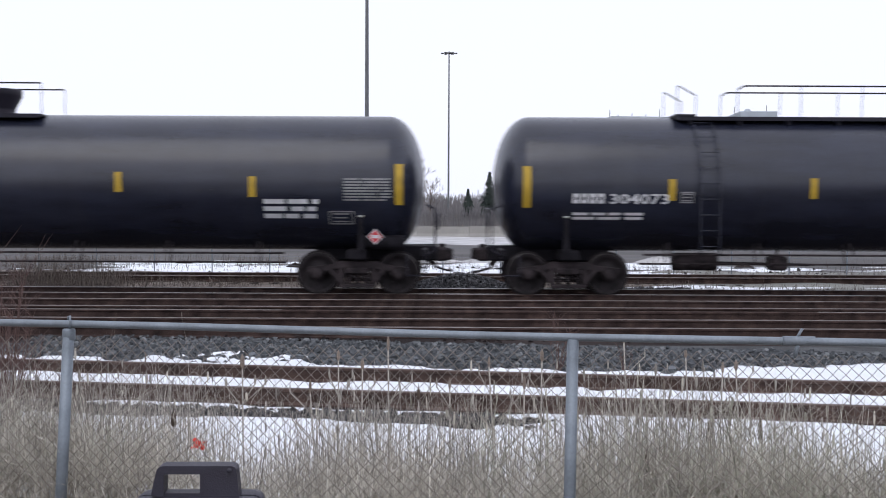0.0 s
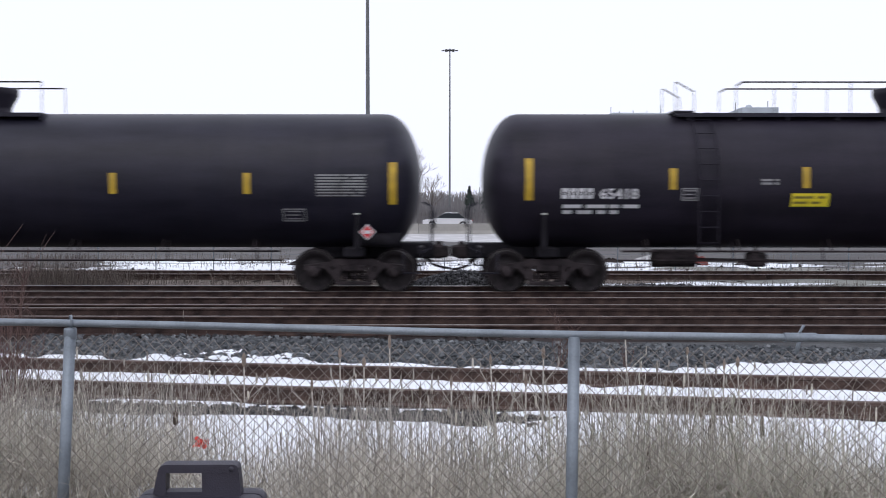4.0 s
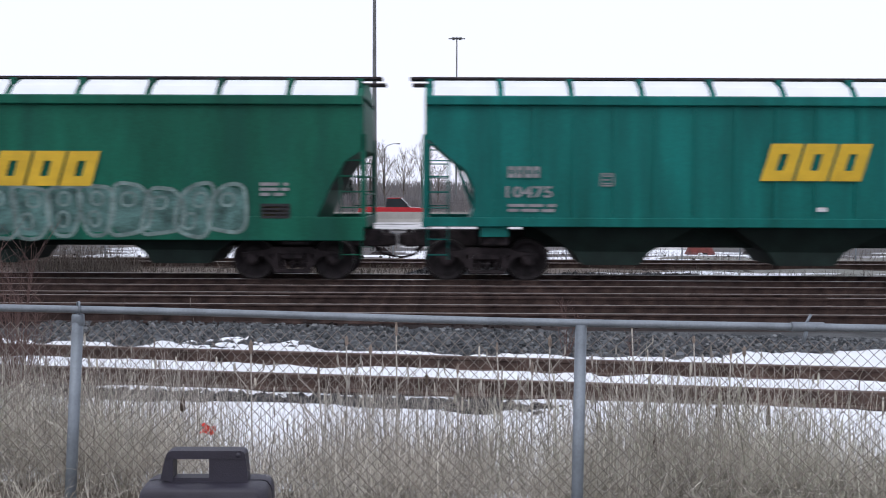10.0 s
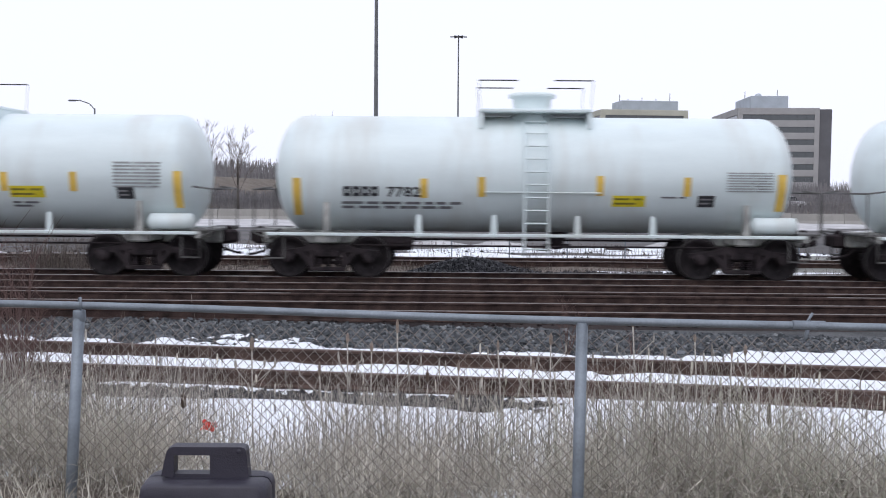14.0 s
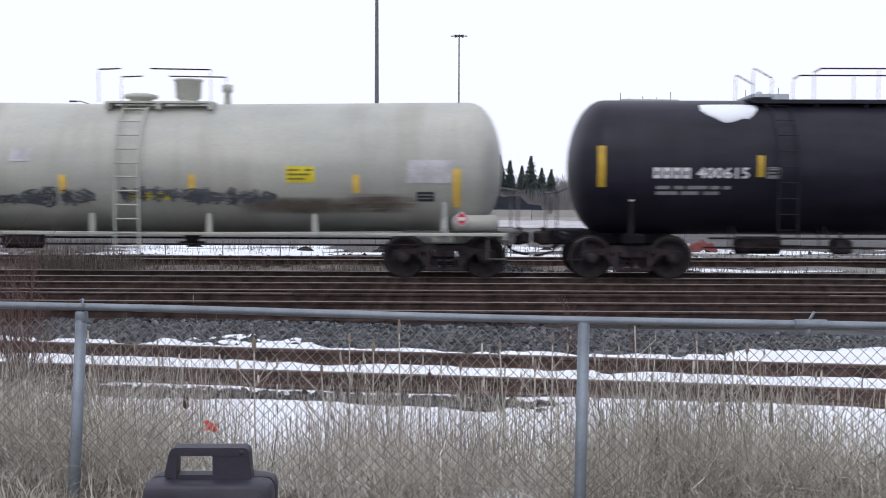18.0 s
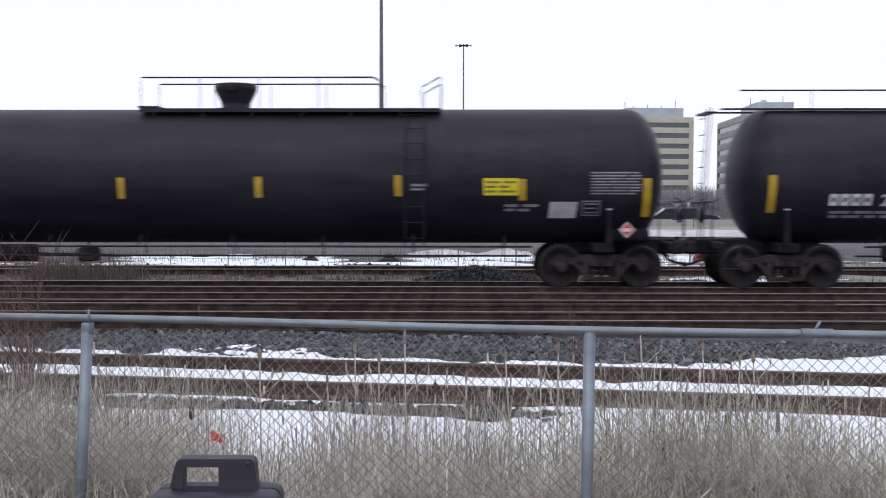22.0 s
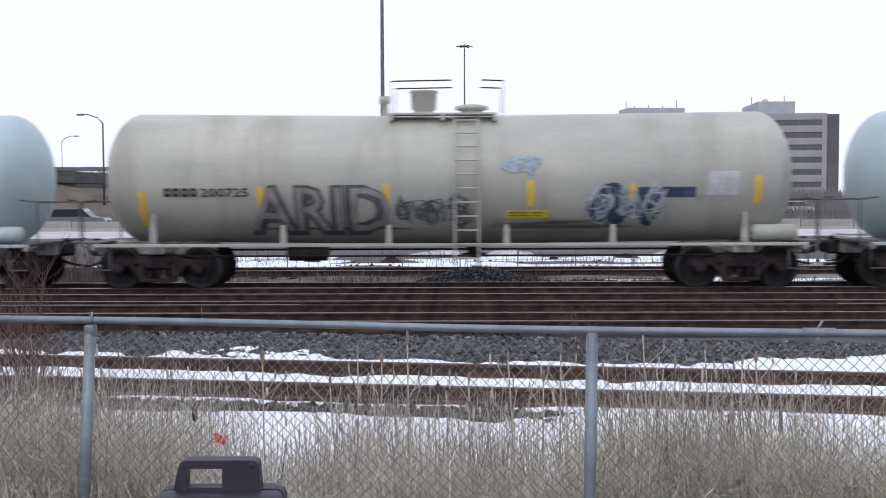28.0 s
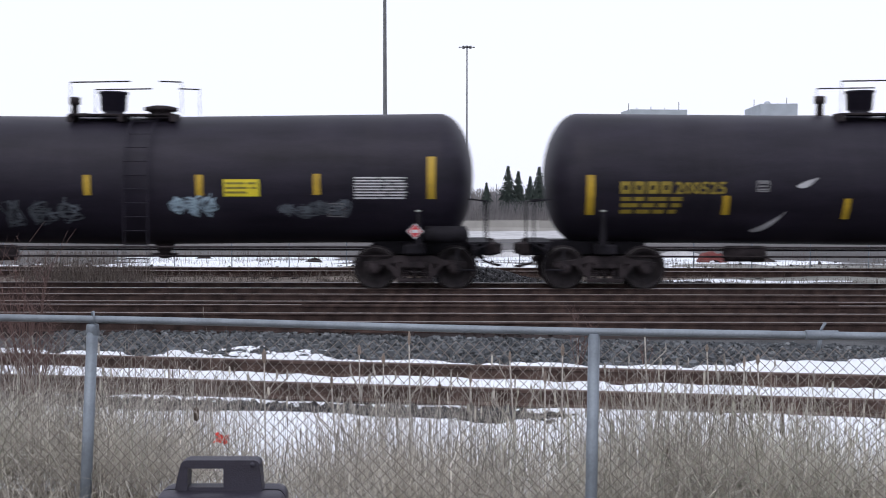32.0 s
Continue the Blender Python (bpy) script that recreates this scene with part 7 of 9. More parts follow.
def blotch(c, name, x, z, w, h, mat, seed, lift, streak):
    """An irregular stain: columns of uneven length."""
    rng = random.Random(seed)
    b = Build()
    n = max(4, int(w / 0.07))
    ph = rng.random() * 6
    for k in range(n):
        a, e = x - w / 2 + w * k / n, x - w / 2 + w * (k + 1) / n
        f = math.sin(math.pi * (k + 0.5) / n) ** 0.5
        top = z + h / 2 * (f if not streak else 0.9 + 0.1 * f) - (0 if streak else rng.random() * 0.12 * h)
        bot = z - h / 2 * f * (rng.uniform(0.2, 1.0) if streak else rng.uniform(0.75, 1.0))
        m = max(1, int((top - bot) / 0.15))
        vs = []
        for j in range(m + 1):
            zz = bot + (top - bot) * j / m
            vs += [c.surf(a, zz, lift), c.surf(e, zz, lift)]
        b.add(vs, [(2 * j, 2 * j + 1, 2 * j + 3, 2 * j + 2) for j in range(m)])
    return part(name, b.mesh(name, mat), c.ob)


def rust_stain(c, x, z, w, h, mat, seed):
    lift = {"ochre_grime": 0.004, "brown_spill_stain": 0.003}.get(mat.name, 0.008)
    if mat in (OCHRE, OCHRE2, BROWNSTAIN):
        return c.patch("stain", x, z, w * 1.3, h * 1.3, mat, "", 0.0, lift)
    return blotch(c, "stain", x, z, w, h, mat, seed, lift, True)


def lying_snow(c, x, z, w, h, seed):
    """A tongue of snow clinging to the shell."""
    rng = random.Random(seed)
    b = Build()
    n = max(8, int(w / 0.12))
    r, zc = c.r, c.zc
    rows = []
    for k in range(n + 1):
        f = k / n
        env = max(0.02, math.sin(math.pi * f)) ** 0.25
        lo = z + h / 2 - h * env * (0.55 + 0.45 * math.sin(2.3 * f * w + seed) * 0.5 + 0.25 * rng.random())
        hi = z + h / 2
        rows.append([c.surf(x - w / 2 + w * f, lo, 0.005), c.surf(x - w / 2 + w * f, lo + 0.02, 0.05 * env), c.surf(x - w / 2 + w * f, (lo + hi) / 2, 0.07 * env), c.surf(x - w / 2 + w * f, hi, 0.03 * env), c.surf(x - w / 2 + w * f, hi + 0.01, 0.0)])
    b.add([p for q in rows for p in q], [(k * 5 + j, k * 5 + 5 + j, k * 5 + 6 + j, k * 5 + 1 + j) for k in range(n) for j in range(4)], 0, True)
    return part("lying_snow", b.mesh("lying_snow", SNOW), c.ob, None, "ragged strip of old snow")


def smear(c, x, z, w, h, seed):
    """A pale brushed smear rising to one side."""
    b = Build()
    n = 10
    for k in range(n):
        f0, f1 = k / n, (k + 1) / n
        def mid(f):
            return z - h / 2 + h * f ** 1.8, 0.06 * math.sin(math.pi * min(1, f + 0.05)) + 0.01
        (m0, t0), (m1, t1) = mid(f0), mid(f1)
        xa, xb = x - w / 2 + w * f0, x - w / 2 + w * f1
        b.add([c.surf(xa, m0 - t0), c.surf(xb, m1 - t1), c.surf(xb, m1 + t1), c.surf(xa, m0 + t0)], [(0, 1, 2, 3)])
    part("paint_smear", b.mesh("paint_smear", GLETW), c.ob)


def scribble(c, x, z, w, h, mat, seed, weight=1):
    """Unreadable spray-painted scrawl: a run of overlapping tangles."""
    rng = random.Random(seed)
    b = Build()
    t = 0.042 if weight == 1 else 0.085
    n = max(2, int(round(w / (0.55 * h + 0.10))))

    def stroke(knots, lift, t):
        pts = []
        m = len(knots)
        for k in range(m - 1):
            p0, p1, p2, p3 = knots[max(0, k - 1)], knots[k], knots[k + 1], knots[min(m - 1, k + 2)]
            for j in range(7):
                f = j / 7
                pts.append(tuple(0.5 * (2 * p1[i] + (p2[i] - p0[i]) * f + (2 * p0[i] - 5 * p1[i] + 4 * p2[i] - p3[i]) * f * f + (3 * p1[i] - p0[i] - 3 * p2[i] + p3[i]) * f ** 3) for i in (0, 1)))
        pts.append(knots[-1])
        for k, ((x0, z0), (x1, z1)) in enumerate(zip(pts, pts[1:])):
            dx, dz = x1 - x0, z1 - z0
            ln = math.hypot(dx, dz)
            if ln < 1e-5:
                continue
            q = t * (0.75 + 0.35 * math.sin(k * 0.5 + seed)) / 2
            nx_, nz_ = -dz / ln * q, dx / ln * q
            b.add([c.surf(x0 - nx_, z0 - nz_, lift), c.surf(x1 - nx_, z1 - nz_, lift), c.surf(x1 + nx_, z1 + nz_, lift), c.surf(x0 + nx_, z0 + nz_, lift)], [(0, 1, 2, 3)])

    cw = w / n
    for k in range(n):
        # each knot is a tight tangle: the line doubles back on itself and forms no sign
        cx = x - w / 2 + cw * (k + 0.5)
        hh = h * rng.uniform(0.65, 1.0)
        for turn in range(2):
            knots, a = [], rng.uniform(0, 6.28)
            for j in range(rng.randrange(8, 13)):
                a += rng.uniform(1.3, 3.4) * (1 if turn else -1)
                q = rng.uniform(0.2, 0.52)
                knots.append((cx + q * math.cos(a) * cw * 1.15 + rng.uniform(-0.06, 0.06), z + q * math.sin(a) * hh))
            stroke(knots, 0.014 + 0.003 * turn + 0.001 * (k % 2), t * (1.0 if turn else 0.75))
    tagged(part("graffiti", b.mesh("graffiti", mat), c.ob, None, "spray-painted scrawl"), kind="stuff")


def bubble_scrawl(c, x, z, w, h, n, mat, seed):
    """Swollen outlined shapes run together, sprayed in pale lines; no letters can be made out."""
    rng = random.Random(seed)
    for k in range(n):
        b = Build()
        cx = x - w / 2 + w * (k + 0.5) / n
        rx, rz = w / n * rng.uniform(0.50, 0.62), h * rng.uniform(0.40, 0.50)
        zc = z + h * rng.uniform(-0.04, 0.04)
        tilt, pw = rng.uniform(-0.18, 0.18), rng.uniform(0.55, 0.8)
        fill = Build()
        fan = [c.surf(cx + tilt * 0 + math.copysign(abs(math.cos(a)) ** pw, math.cos(a)) * rx * 0.95, zc + math.copysign(abs(math.sin(a)) ** pw, math.sin(a)) * rz * 0.95, 0.007 + 0.001 * (k % 2)) for a in [6.2832 * i / 20 for i in range(20)]]
        fill.add(fan, [tuple(range(20))])
        part("graffiti_fill", fill.mesh("graffiti_fill", GRAFFT), c.ob, None, "dark teal sprayed fill")
        for ring, (fx, fz, ox, oz, t) in enumerate([(1, 1, 0, 0, 0.085), (0.34, 0.26, rng.uniform(-0.2, 0.2), 0.42, 0.06), (0.30, 0.30, rng.uniform(-0.25, 0.25), -0.40, 0.06)]):
            if ring == 2 and rng.random() < 0.3:
                continue
            m = 22
            pts = []
            ph = rng.uniform(0, 6.28)
            for i in range(m + 1):
                a = 6.2832 * i / m
                q = 1 + 0.10 * math.sin(3 * a + ph) * (ring == 0)
                ux = math.copysign(abs(math.cos(a)) ** pw, math.cos(a)) * q
                uz = math.copysign(abs(math.sin(a)) ** pw, math.sin(a)) * q
                pz = zc + (oz + uz * fz) * rz
                pts.append((cx + (ox + ux * fx) * rx + tilt * (pz - zc), pz))
            for (x0, z0), (x1, z1) in zip(pts, pts[1:]):
                dx, dz = x1 - x0, z1 - z0
                ln = math.hypot(dx, dz) or 1
                px, pz = -dz / ln * t / 2, dx / ln * t / 2
                lift = 0.012 + 0.0015 * (k % 2)
                b.add([c.surf(x0 - px, z0 - pz, lift), c.surf(x1 - px, z1 - pz, lift), c.surf(x1 + px, z1 + pz, lift), c.surf(x0 + px, z0 + pz, lift)], [(0, 1, 2, 3)])
        part("graffiti", b.mesh("graffiti", mat), c.ob, None, "pale outlined spray-painted shape")


GRAFFP = material("pale_green_spray_paint", (0.15, 0.22, 0.21), 0.7, 0, 0.5, 3, 20, 0.02)
GRAFFT = material("teal_spray_paint", (0.030, 0.105, 0.092), 0.7, 0, 0.6, 2.5, 20, 0.02, (1, 1, 1), (0.07, 0.15, 0.14))


# ---------------------------------------------------------------- the cars, front to rear
CARS = []
for n, (mat, plat, full, label) in enumerate([
    (NAVYBLACK, (-5.75, 1.1), False, "long blue-black pressure tank car with yellow stripes"),
    (NAVYBLACK, (-5.75, 1.1), False, "long blue-black pressure tank car with yellow stripes"),
    (BLACK, None, True, "long black tank car with a full-length top railing"),
    (BROWNBLACK, (-5.3, 1.1), False, "long black pressure tank car with a yellow label"),
    (BLACK, (-9.0, 1.2), False, "long black tank car with a white block owner's mark"),
    (BROWNBLACK, (-1.3, 5.1), False, "long black tank car with a white block owner's mark"),
    (BROWNBLACK, (-5.2, 1.1), False, "long black tank car with a white block owner's mark"),
]):
    CARS.append(long_tank_car(n, label, mat, plat, full, trim=((-0.18, 0), (-0.24, 0), (0.26, 0.25), (0.05, 0.15), (0, 0), (0.14, 0.14), (0.1, 0))[n]))
CARS.append(mid_tank_car(7, "short cream tank car with blue stripes and rust streaks", CREAM, 5.9, 1.30, 2.33, 4.6, 0.1, 1.82, [CREAM, BROWNBLACK]))
CARS.append(hopper_car(8, "green ribbed covered grain hopper car with a yellow mark", GREEN, True))
CARS.append(hopper_car(9, "dark green smooth-sided grain hopper car with pale graffiti", GREEN2, False, 0.90))
CARS.append(long_tank_car(10, "long black tank car with a white block owner's mark", BROWNBLACK, (-1.3, 5.1), trim=(0.2, 0)))
for n in range(3):
    CARS.append(mid_tank_car(11 + n, "short white tank car with a central dome and ladder", WHITE, 5.85, 1.318, 2.32, 4.57, 0.0, small=True))
CARS.append(long_tank_car(14, "long black tank car with a white scratch along its side", BROWNBLACK, (-1.25, 5.1)))
CARS.append(long_tank_car(15, "long black tank car with snow lying on its top", BLACK, (-5.5, 1.4), trim=(0.12, 0)))
CARS.append(mid_tank_car(16, "dirty grey-white tank car with dark scrawls", GREYWHITE))
CARS.append(long_tank_car(17, "long black tank car without side stripes", BROWNBLACK, None, True, low_rail=True, trim=(0.04, 0.2)))
CARS.append(long_tank_car(18, "long black tank car with pale blue graffiti", BROWNBLACK, None, True, low_rail=True, trim=(0.44, 0.15)))
CARS.append(long_tank_car(19, "long black tank car with a yellow label near its end", BROWNBLACK, (-2.1, 4.6), trim=(0.08, 0)))
for mat, dark, flip, label in (
    (BROWNBLACK, True, True, "black tank car with yellow lettering and white graffiti"),
    (BLUEWHITE, False, False, "pale blue-grey tank car with snow on its flank"),
    (GREYWHITE, False, False, "cream-grey tank car stained ochre with snow on top"),
    (BLUEWHITE, False, False, "pale blue-grey tank car with a central ladder"),
    (GREYWHITE, False, True, "cream-grey tank car covered in large graffiti"),
    (BLUEWHITE, False, False, "pale blue-grey tank car with dark scrawls"),
    (BROWNBLACK, True, False, "black tank car with yellow lettering and white scrawls"),
    (BROWNBLACK, True, True, "black tank car with yellow lettering and pale smears"),
    (BROWNBLACK, True, True, "black tank car with pale outlined graffiti"),
):
    CARS.append(mid_tank_car(20, label, mat, dark=dark, flip=flip))


# ---------------------------------------------------------------- markings, car by car
def mark_cars():
    c = CARS[0]
    stripe(c, -9.14, 2.39, 0.89)
    stripe(c, -6.00, 2.34, 0.46)
    stripe(c, -2.94, 2.38, 0.44)
    c.glyph_blocks("owner_code", -8.15, 2.15, 4, 0.18, 0.21, WLET)
    c.text("car_number", "304073", -7.34, 2.15, 0.21, WLET, "", 1.28, 0.02)
    c.rows_of_bars("stencil", -7.26, 1.77, 1.75, 0.19, 2, WLET, 506)
    framed_box(c, -5.67, 2.18, 0.28, 0.24, GLET, False)
    far_end_marks(c, 508, False)
    c = CARS[1]
    stripe(c, -9.23, 2.41, 0.89)
    stripe(c, -6.11, 2.39, 0.44)
    stripe(c, -3.11, 2.42, 0.44)
    stripe(c, 0.05, 2.45, 0.44)
    stripe(c, 3.04, 2.46, 0.43)
    c.glyph_blocks("owner_code", -8.30, 2.19, 4, 0.18, 0.21, WLET)
    c.text("car_number", "304065", -7.52, 2.19, 0.21, WLET, "", 1.34, 0.02)
    c.rows_of_bars("stencil", -7.42, 1.81, 1.75, 0.22, 2, WLET, 516)
    framed_box(c, -5.83, 2.20, 0.29, 0.26, GLET, False)
    stripe(c, 5.93, 2.37, 0.44)
    stripe(c, 9.10, 2.43, 0.88)
    c.rows_of_bars("stencil", 8.43, 2.32, 1.07, 0.51, 5, GLET, 520)
    c.rows_of_bars("stencil", 6.77, 1.90, 1.20, 0.47, 3, WLET, 521)
    framed_box(c, 7.85, 1.71, 0.54, 0.29, GLET, False)
    placard(c, 8.59, 1.30)
    c = CARS[9]
    scribble(c, -1.65, 1.64, 1.74, 0.91, GRAFFP, 524, 1)
    bubble_scrawl(c, 2.30, 1.53, 7.13, 1.19, 10, GRAFFP, 525)
    slanted_logo(c, 1.56, 2.44, 2.34, 0.75)
    c.glyph_blocks("owner_code", -6.59, 2.29, 4, 0.22, 0.24, WLET)
    c.text("car_number", "98034", -6.60, 1.84, 0.21, WLET, "", 0.95, 0.02)
    c.rows_of_bars("stencil", -6.11, 1.46, 0.92, 0.24, 2, GLET, 529)
    framed_box(c, -4.02, 2.05, 0.33, 0.28, GLET, False)
    c.rows_of_bars("stencil", 6.51, 2.01, 0.63, 0.33, 3, GLET, 531)
    c.patch("warning_panel", 6.52, 1.54, 0.63, 0.32, MATTBLACK)
    c.rows_of_bars("stencil", 6.52, 1.54, 0.54, 0.25, 3, OLIVE, 532, 0.4)
    c = CARS[2]
    stripe(c, -8.72, 2.20, 0.85)
    stripe(c, 8.74, 2.25, 0.87)
    stripe(c, -5.12, 2.39, 0.44)
    stripe(c, -1.60, 2.42, 0.45)
    stripe(c, 1.04, 2.43, 0.44)
    stripe(c, 3.46, 2.45, 0.45)
    stripe(c, 5.97, 2.48, 0.46)
    c.glyph_blocks("owner_code", -6.93, 1.93, 4, 0.24, 0.25, WLET)
    c.text("car_number", "220588", -5.80, 1.93, 0.25, WLET, "", 1.30, 0.02)
    framed_box(c, -4.17, 1.93, 0.31, 0.26, GLET, False)
    c.rows_of_bars("stencil", -5.65, 1.59, 2.52, 0.18, 2, GLET, 543)
    yellow_label(c, 1.98, 1.70, 0.83, 0.27, 544)
    c.patch("white_panel", 3.21, 1.66, 0.57, 0.26, GLETW, "", 0.1)
    c.rows_of_bars("stencil", 4.35, 1.66, 1.22, 0.44, 3, WLET, 546)
    framed_box(c, 6.55, 1.70, 0.59, 0.31, GLET, False)
    c.rows_of_bars("stencil", 7.90, 2.66, 1.10, 0.59, 5, GLET, 548)
    placard(c, 8.08, 1.53)
    c.patch("white_panel", -7.93, 2.17, 0.24, 0.19, GLETW, "", 0.1)
    c.patch("white_panel", 7.90, 2.28, 0.24, 0.18, GLETW, "", 0.1)
    c.patch("repainted_patch", -5.95, 1.65, 5.40, 1.03, MATTBLACK, "", 0, 0.004)
    c.patch("repainted_patch", 7.63, 3.02, 2.06, 0.55, BLUEBLACK, "", 0, 0.004)
    c = CARS[3]
    stripe(c, -8.61, 2.49, 0.90)
    stripe(c, -5.50, 2.50, 0.45)
    stripe(c, -2.63, 2.53, 0.45)
    stripe(c, -0.00, 2.55, 0.44)
    stripe(c, 2.61, 2.57, 0.45)
    stripe(c, 5.12, 2.60, 0.45)
    c.glyph_blocks("owner_code", -7.91, 2.19, 4, 0.18, 0.22, WLET)
    c.text("car_number", "65418", -7.08, 2.19, 0.22, WLET, "", 0.83, 0.02)
    c.rows_of_bars("stencil", -7.01, 1.85, 1.72, 0.25, 2, WLET, 562)
    framed_box(c, -5.13, 2.17, 0.35, 0.27, GLET, False)
    c.rows_of_bars("stencil", -3.40, 2.44, 0.40, 0.15, 2, GLET, 564)
    yellow_label(c, -2.52, 2.05, 0.82, 0.28, 565)
    stripe(c, 8.68, 2.52, 0.88)
    c.rows_of_bars("stencil", 7.87, 2.31, 1.06, 0.58, 5, GLET, 567)
    c.rows_of_bars("stencil", 8.09, 2.77, 0.85, 0.28, 2, WLET, 568)
    framed_box(c, 7.02, 1.67, 0.49, 0.27, GLET, False)
    placard(c, 8.26, 1.40)
    c.rows_of_bars("stencil", 5.89, 1.90, 0.96, 0.12, 1, GLET, 571)
    c = CARS[4]
    stripe(c, -9.15, 1.98, 0.82)
    c.mark_letters(-8.02, 2.77, 6, 0.63, 0.47, WLET)
    c.glyph_blocks("owner_code", -7.98, 2.08, 4, 0.18, 0.21, WLET)
    c.text("car_number", "29815", -7.15, 2.08, 0.21, WLET, "", 0.83, 0.02)
    c.rows_of_bars("stencil", -7.20, 1.72, 1.54, 0.20, 2, GLET, 576)
    stripe(c, -5.89, 2.18, 0.43)
    framed_box(c, -5.41, 2.09, 0.37, 0.24, GLET, False)
    far_end_marks(c, 579, False)
    c = CARS[5]
    stripe(c, -8.51, 2.46, 0.88)
    stripe(c, 8.57, 2.57, 0.90)
    c.mark_letters(-8.25, 2.62, 6, 0.62, 0.46, WLET)
    c.glyph_blocks("owner_code", -7.78, 2.13, 4, 0.19, 0.24, GLET)
    c.text("car_number", "32831", -6.95, 2.13, 0.24, GLET, "", 0.88, 0.02)
    c.rows_of_bars("stencil", -6.93, 1.80, 1.72, 0.25, 2, GLET, 585)
    stripe(c, -5.51, 1.84, 0.41)
    stripe(c, -2.84, 1.85, 0.42)
    stripe(c, 0.00, 1.87, 0.42)
    stripe(c, 2.87, 1.89, 0.41)
    stripe(c, 5.58, 1.91, 0.41)
    framed_box(c, -5.08, 2.13, 0.35, 0.26, GLET, False)
    c.rows_of_bars("stencil", 7.80, 2.33, 1.09, 0.55, 5, GLET, 592)
    c.rows_of_bars("stencil", 7.71, 2.87, 0.96, 0.25, 2, GLET, 593)
    c.patch("warning_panel", 6.03, 1.70, 0.57, 0.32, PINKWHITE)
    c.rows_of_bars("stencil", 6.03, 1.70, 0.48, 0.26, 3, FADEDRED, 594, 0.5)
    framed_box(c, 6.74, 1.83, 0.49, 0.27, GLET, False)
    placard(c, 8.12, 1.56)
    c = CARS[6]
    stripe(c, -8.94, 1.96, 0.82)
    c.mark_letters(-7.98, 2.64, 6, 0.63, 0.45, WLET)
    c.glyph_blocks("owner_code", -7.97, 2.14, 4, 0.19, 0.24, GLET)
    c.text("car_number", "32274", -7.12, 2.14, 0.24, GLET, "", 0.89, 0.02)
    c.rows_of_bars("stencil", -7.10, 1.81, 1.72, 0.23, 2, GLET, 601)
    stripe(c, -5.42, 2.17, 0.45)
    framed_box(c, -5.13, 2.14, 0.32, 0.27, GLET, False)
    stripe(c, -1.58, 2.11, 0.45)
    stripe(c, 1.83, 2.13, 0.44)
    stripe(c, 3.67, 2.15, 0.45)
    stripe(c, 8.98, 1.99, 0.83)
    c.rows_of_bars("stencil", 8.02, 2.25, 1.06, 0.49, 5, GLET, 608)
    c.patch("white_panel", 7.73, 2.71, 1.70, 0.15, GLETW, "", 0.1)
    c.patch("white_panel", 6.88, 2.15, 0.79, 0.46, GLETW, "", 0.1)
    c.rows_of_bars("stencil", 6.12, 2.13, 0.61, 0.30, 3, WLET, 611)
    yellow_label(c, 6.10, 1.68, 0.81, 0.27, 612)
    framed_box(c, 6.89, 1.76, 0.47, 0.31, GLET, False)
    placard(c, 8.25, 1.36)
    c.rows_of_bars("stencil", 6.75, 2.48, 0.91, 0.15, 1, WLET, 615)
    c = CARS[7]
    c.patch("blue_stripe", -1.86, 2.54, 6.70, 0.05, BLUELET)
    c.patch("blue_stripe", -1.86, 2.38, 6.70, 0.07, BLUELET)
    c.patch("blue_stripe", 4.22, 2.55, 2.00, 0.05, BLUELET)
    c.patch("blue_stripe", 4.21, 2.39, 2.00, 0.07, BLUELET)
    c.glyph_blocks("owner_code", -4.23, 2.15, 4, 0.23, 0.23, BLET)
    c.text("car_number", "5660", -3.21, 2.15, 0.23, BLET, "", 0.80, 0.02)
    c.rows_of_bars("stencil", -2.67, 1.84, 3.10, 0.16, 2, DIMLET, 622)
    c.rows_of_bars("stencil", 0.40, 1.87, 1.17, 0.20, 2, DIMLET, 623)
    c.rows_of_bars("stencil", 2.40, 2.02, 1.60, 0.55, 5, DIMLET, 624)
    framed_box(c, 3.84, 1.89, 0.41, 0.27, BLET, True)
    rust_stain(c, -1.17, 2.98, 0.50, 1.08, RUSTSTREAK, 626)
    rust_stain(c, 0.28, 3.03, 0.47, 0.99, RUSTSTREAK, 627)
    rust_stain(c, -0.41, 2.60, 1.79, 1.76, OCHRE, 628)
    oval_logo(c, 2.40, 2.91, 1.61, 0.73)
    c.rows_of_bars("stencil", 4.62, 2.18, 0.64, 0.17, 2, DIMLET, 630)
    c = CARS[8]
    slanted_logo(c, -0.06, 2.63, 2.34, 0.80)
    c.glyph_blocks("owner_code", -6.64, 2.40, 4, 0.18, 0.24, GLET)
    c.text("car_number", "10475", -6.68, 1.98, 0.24, GLET, "", 1.01, 0.02)
    c.rows_of_bars("stencil", -6.11, 1.63, 1.04, 0.21, 2, GLET, 634)
    framed_box(c, -4.51, 2.24, 0.30, 0.28, GLET, False)
    framed_box(c, 4.97, 1.72, 0.42, 0.32, GLET, False)
    c.rows_of_bars("stencil", 6.09, 2.00, 1.09, 0.21, 2, GLET, 637)
    c.patch("tag", -5.86, 1.33, 0.22, 0.09, WLET)
    c.patch("tag", -3.27, 1.34, 0.22, 0.09, WLET)
    c.patch("tag", -1.41, 1.35, 0.22, 0.09, WLET)
    c.patch("tag", 1.22, 1.36, 0.22, 0.09, WLET)
    c.patch("tag", 3.19, 1.37, 0.22, 0.09, WLET)
    c.patch("tag", 5.80, 1.38, 0.22, 0.09, WLET)
    c.patch("tag", 0.11, 1.62, 0.22, 0.09, WLET)
    c = CARS[10]
    stripe(c, -8.49, 2.49, 0.87)
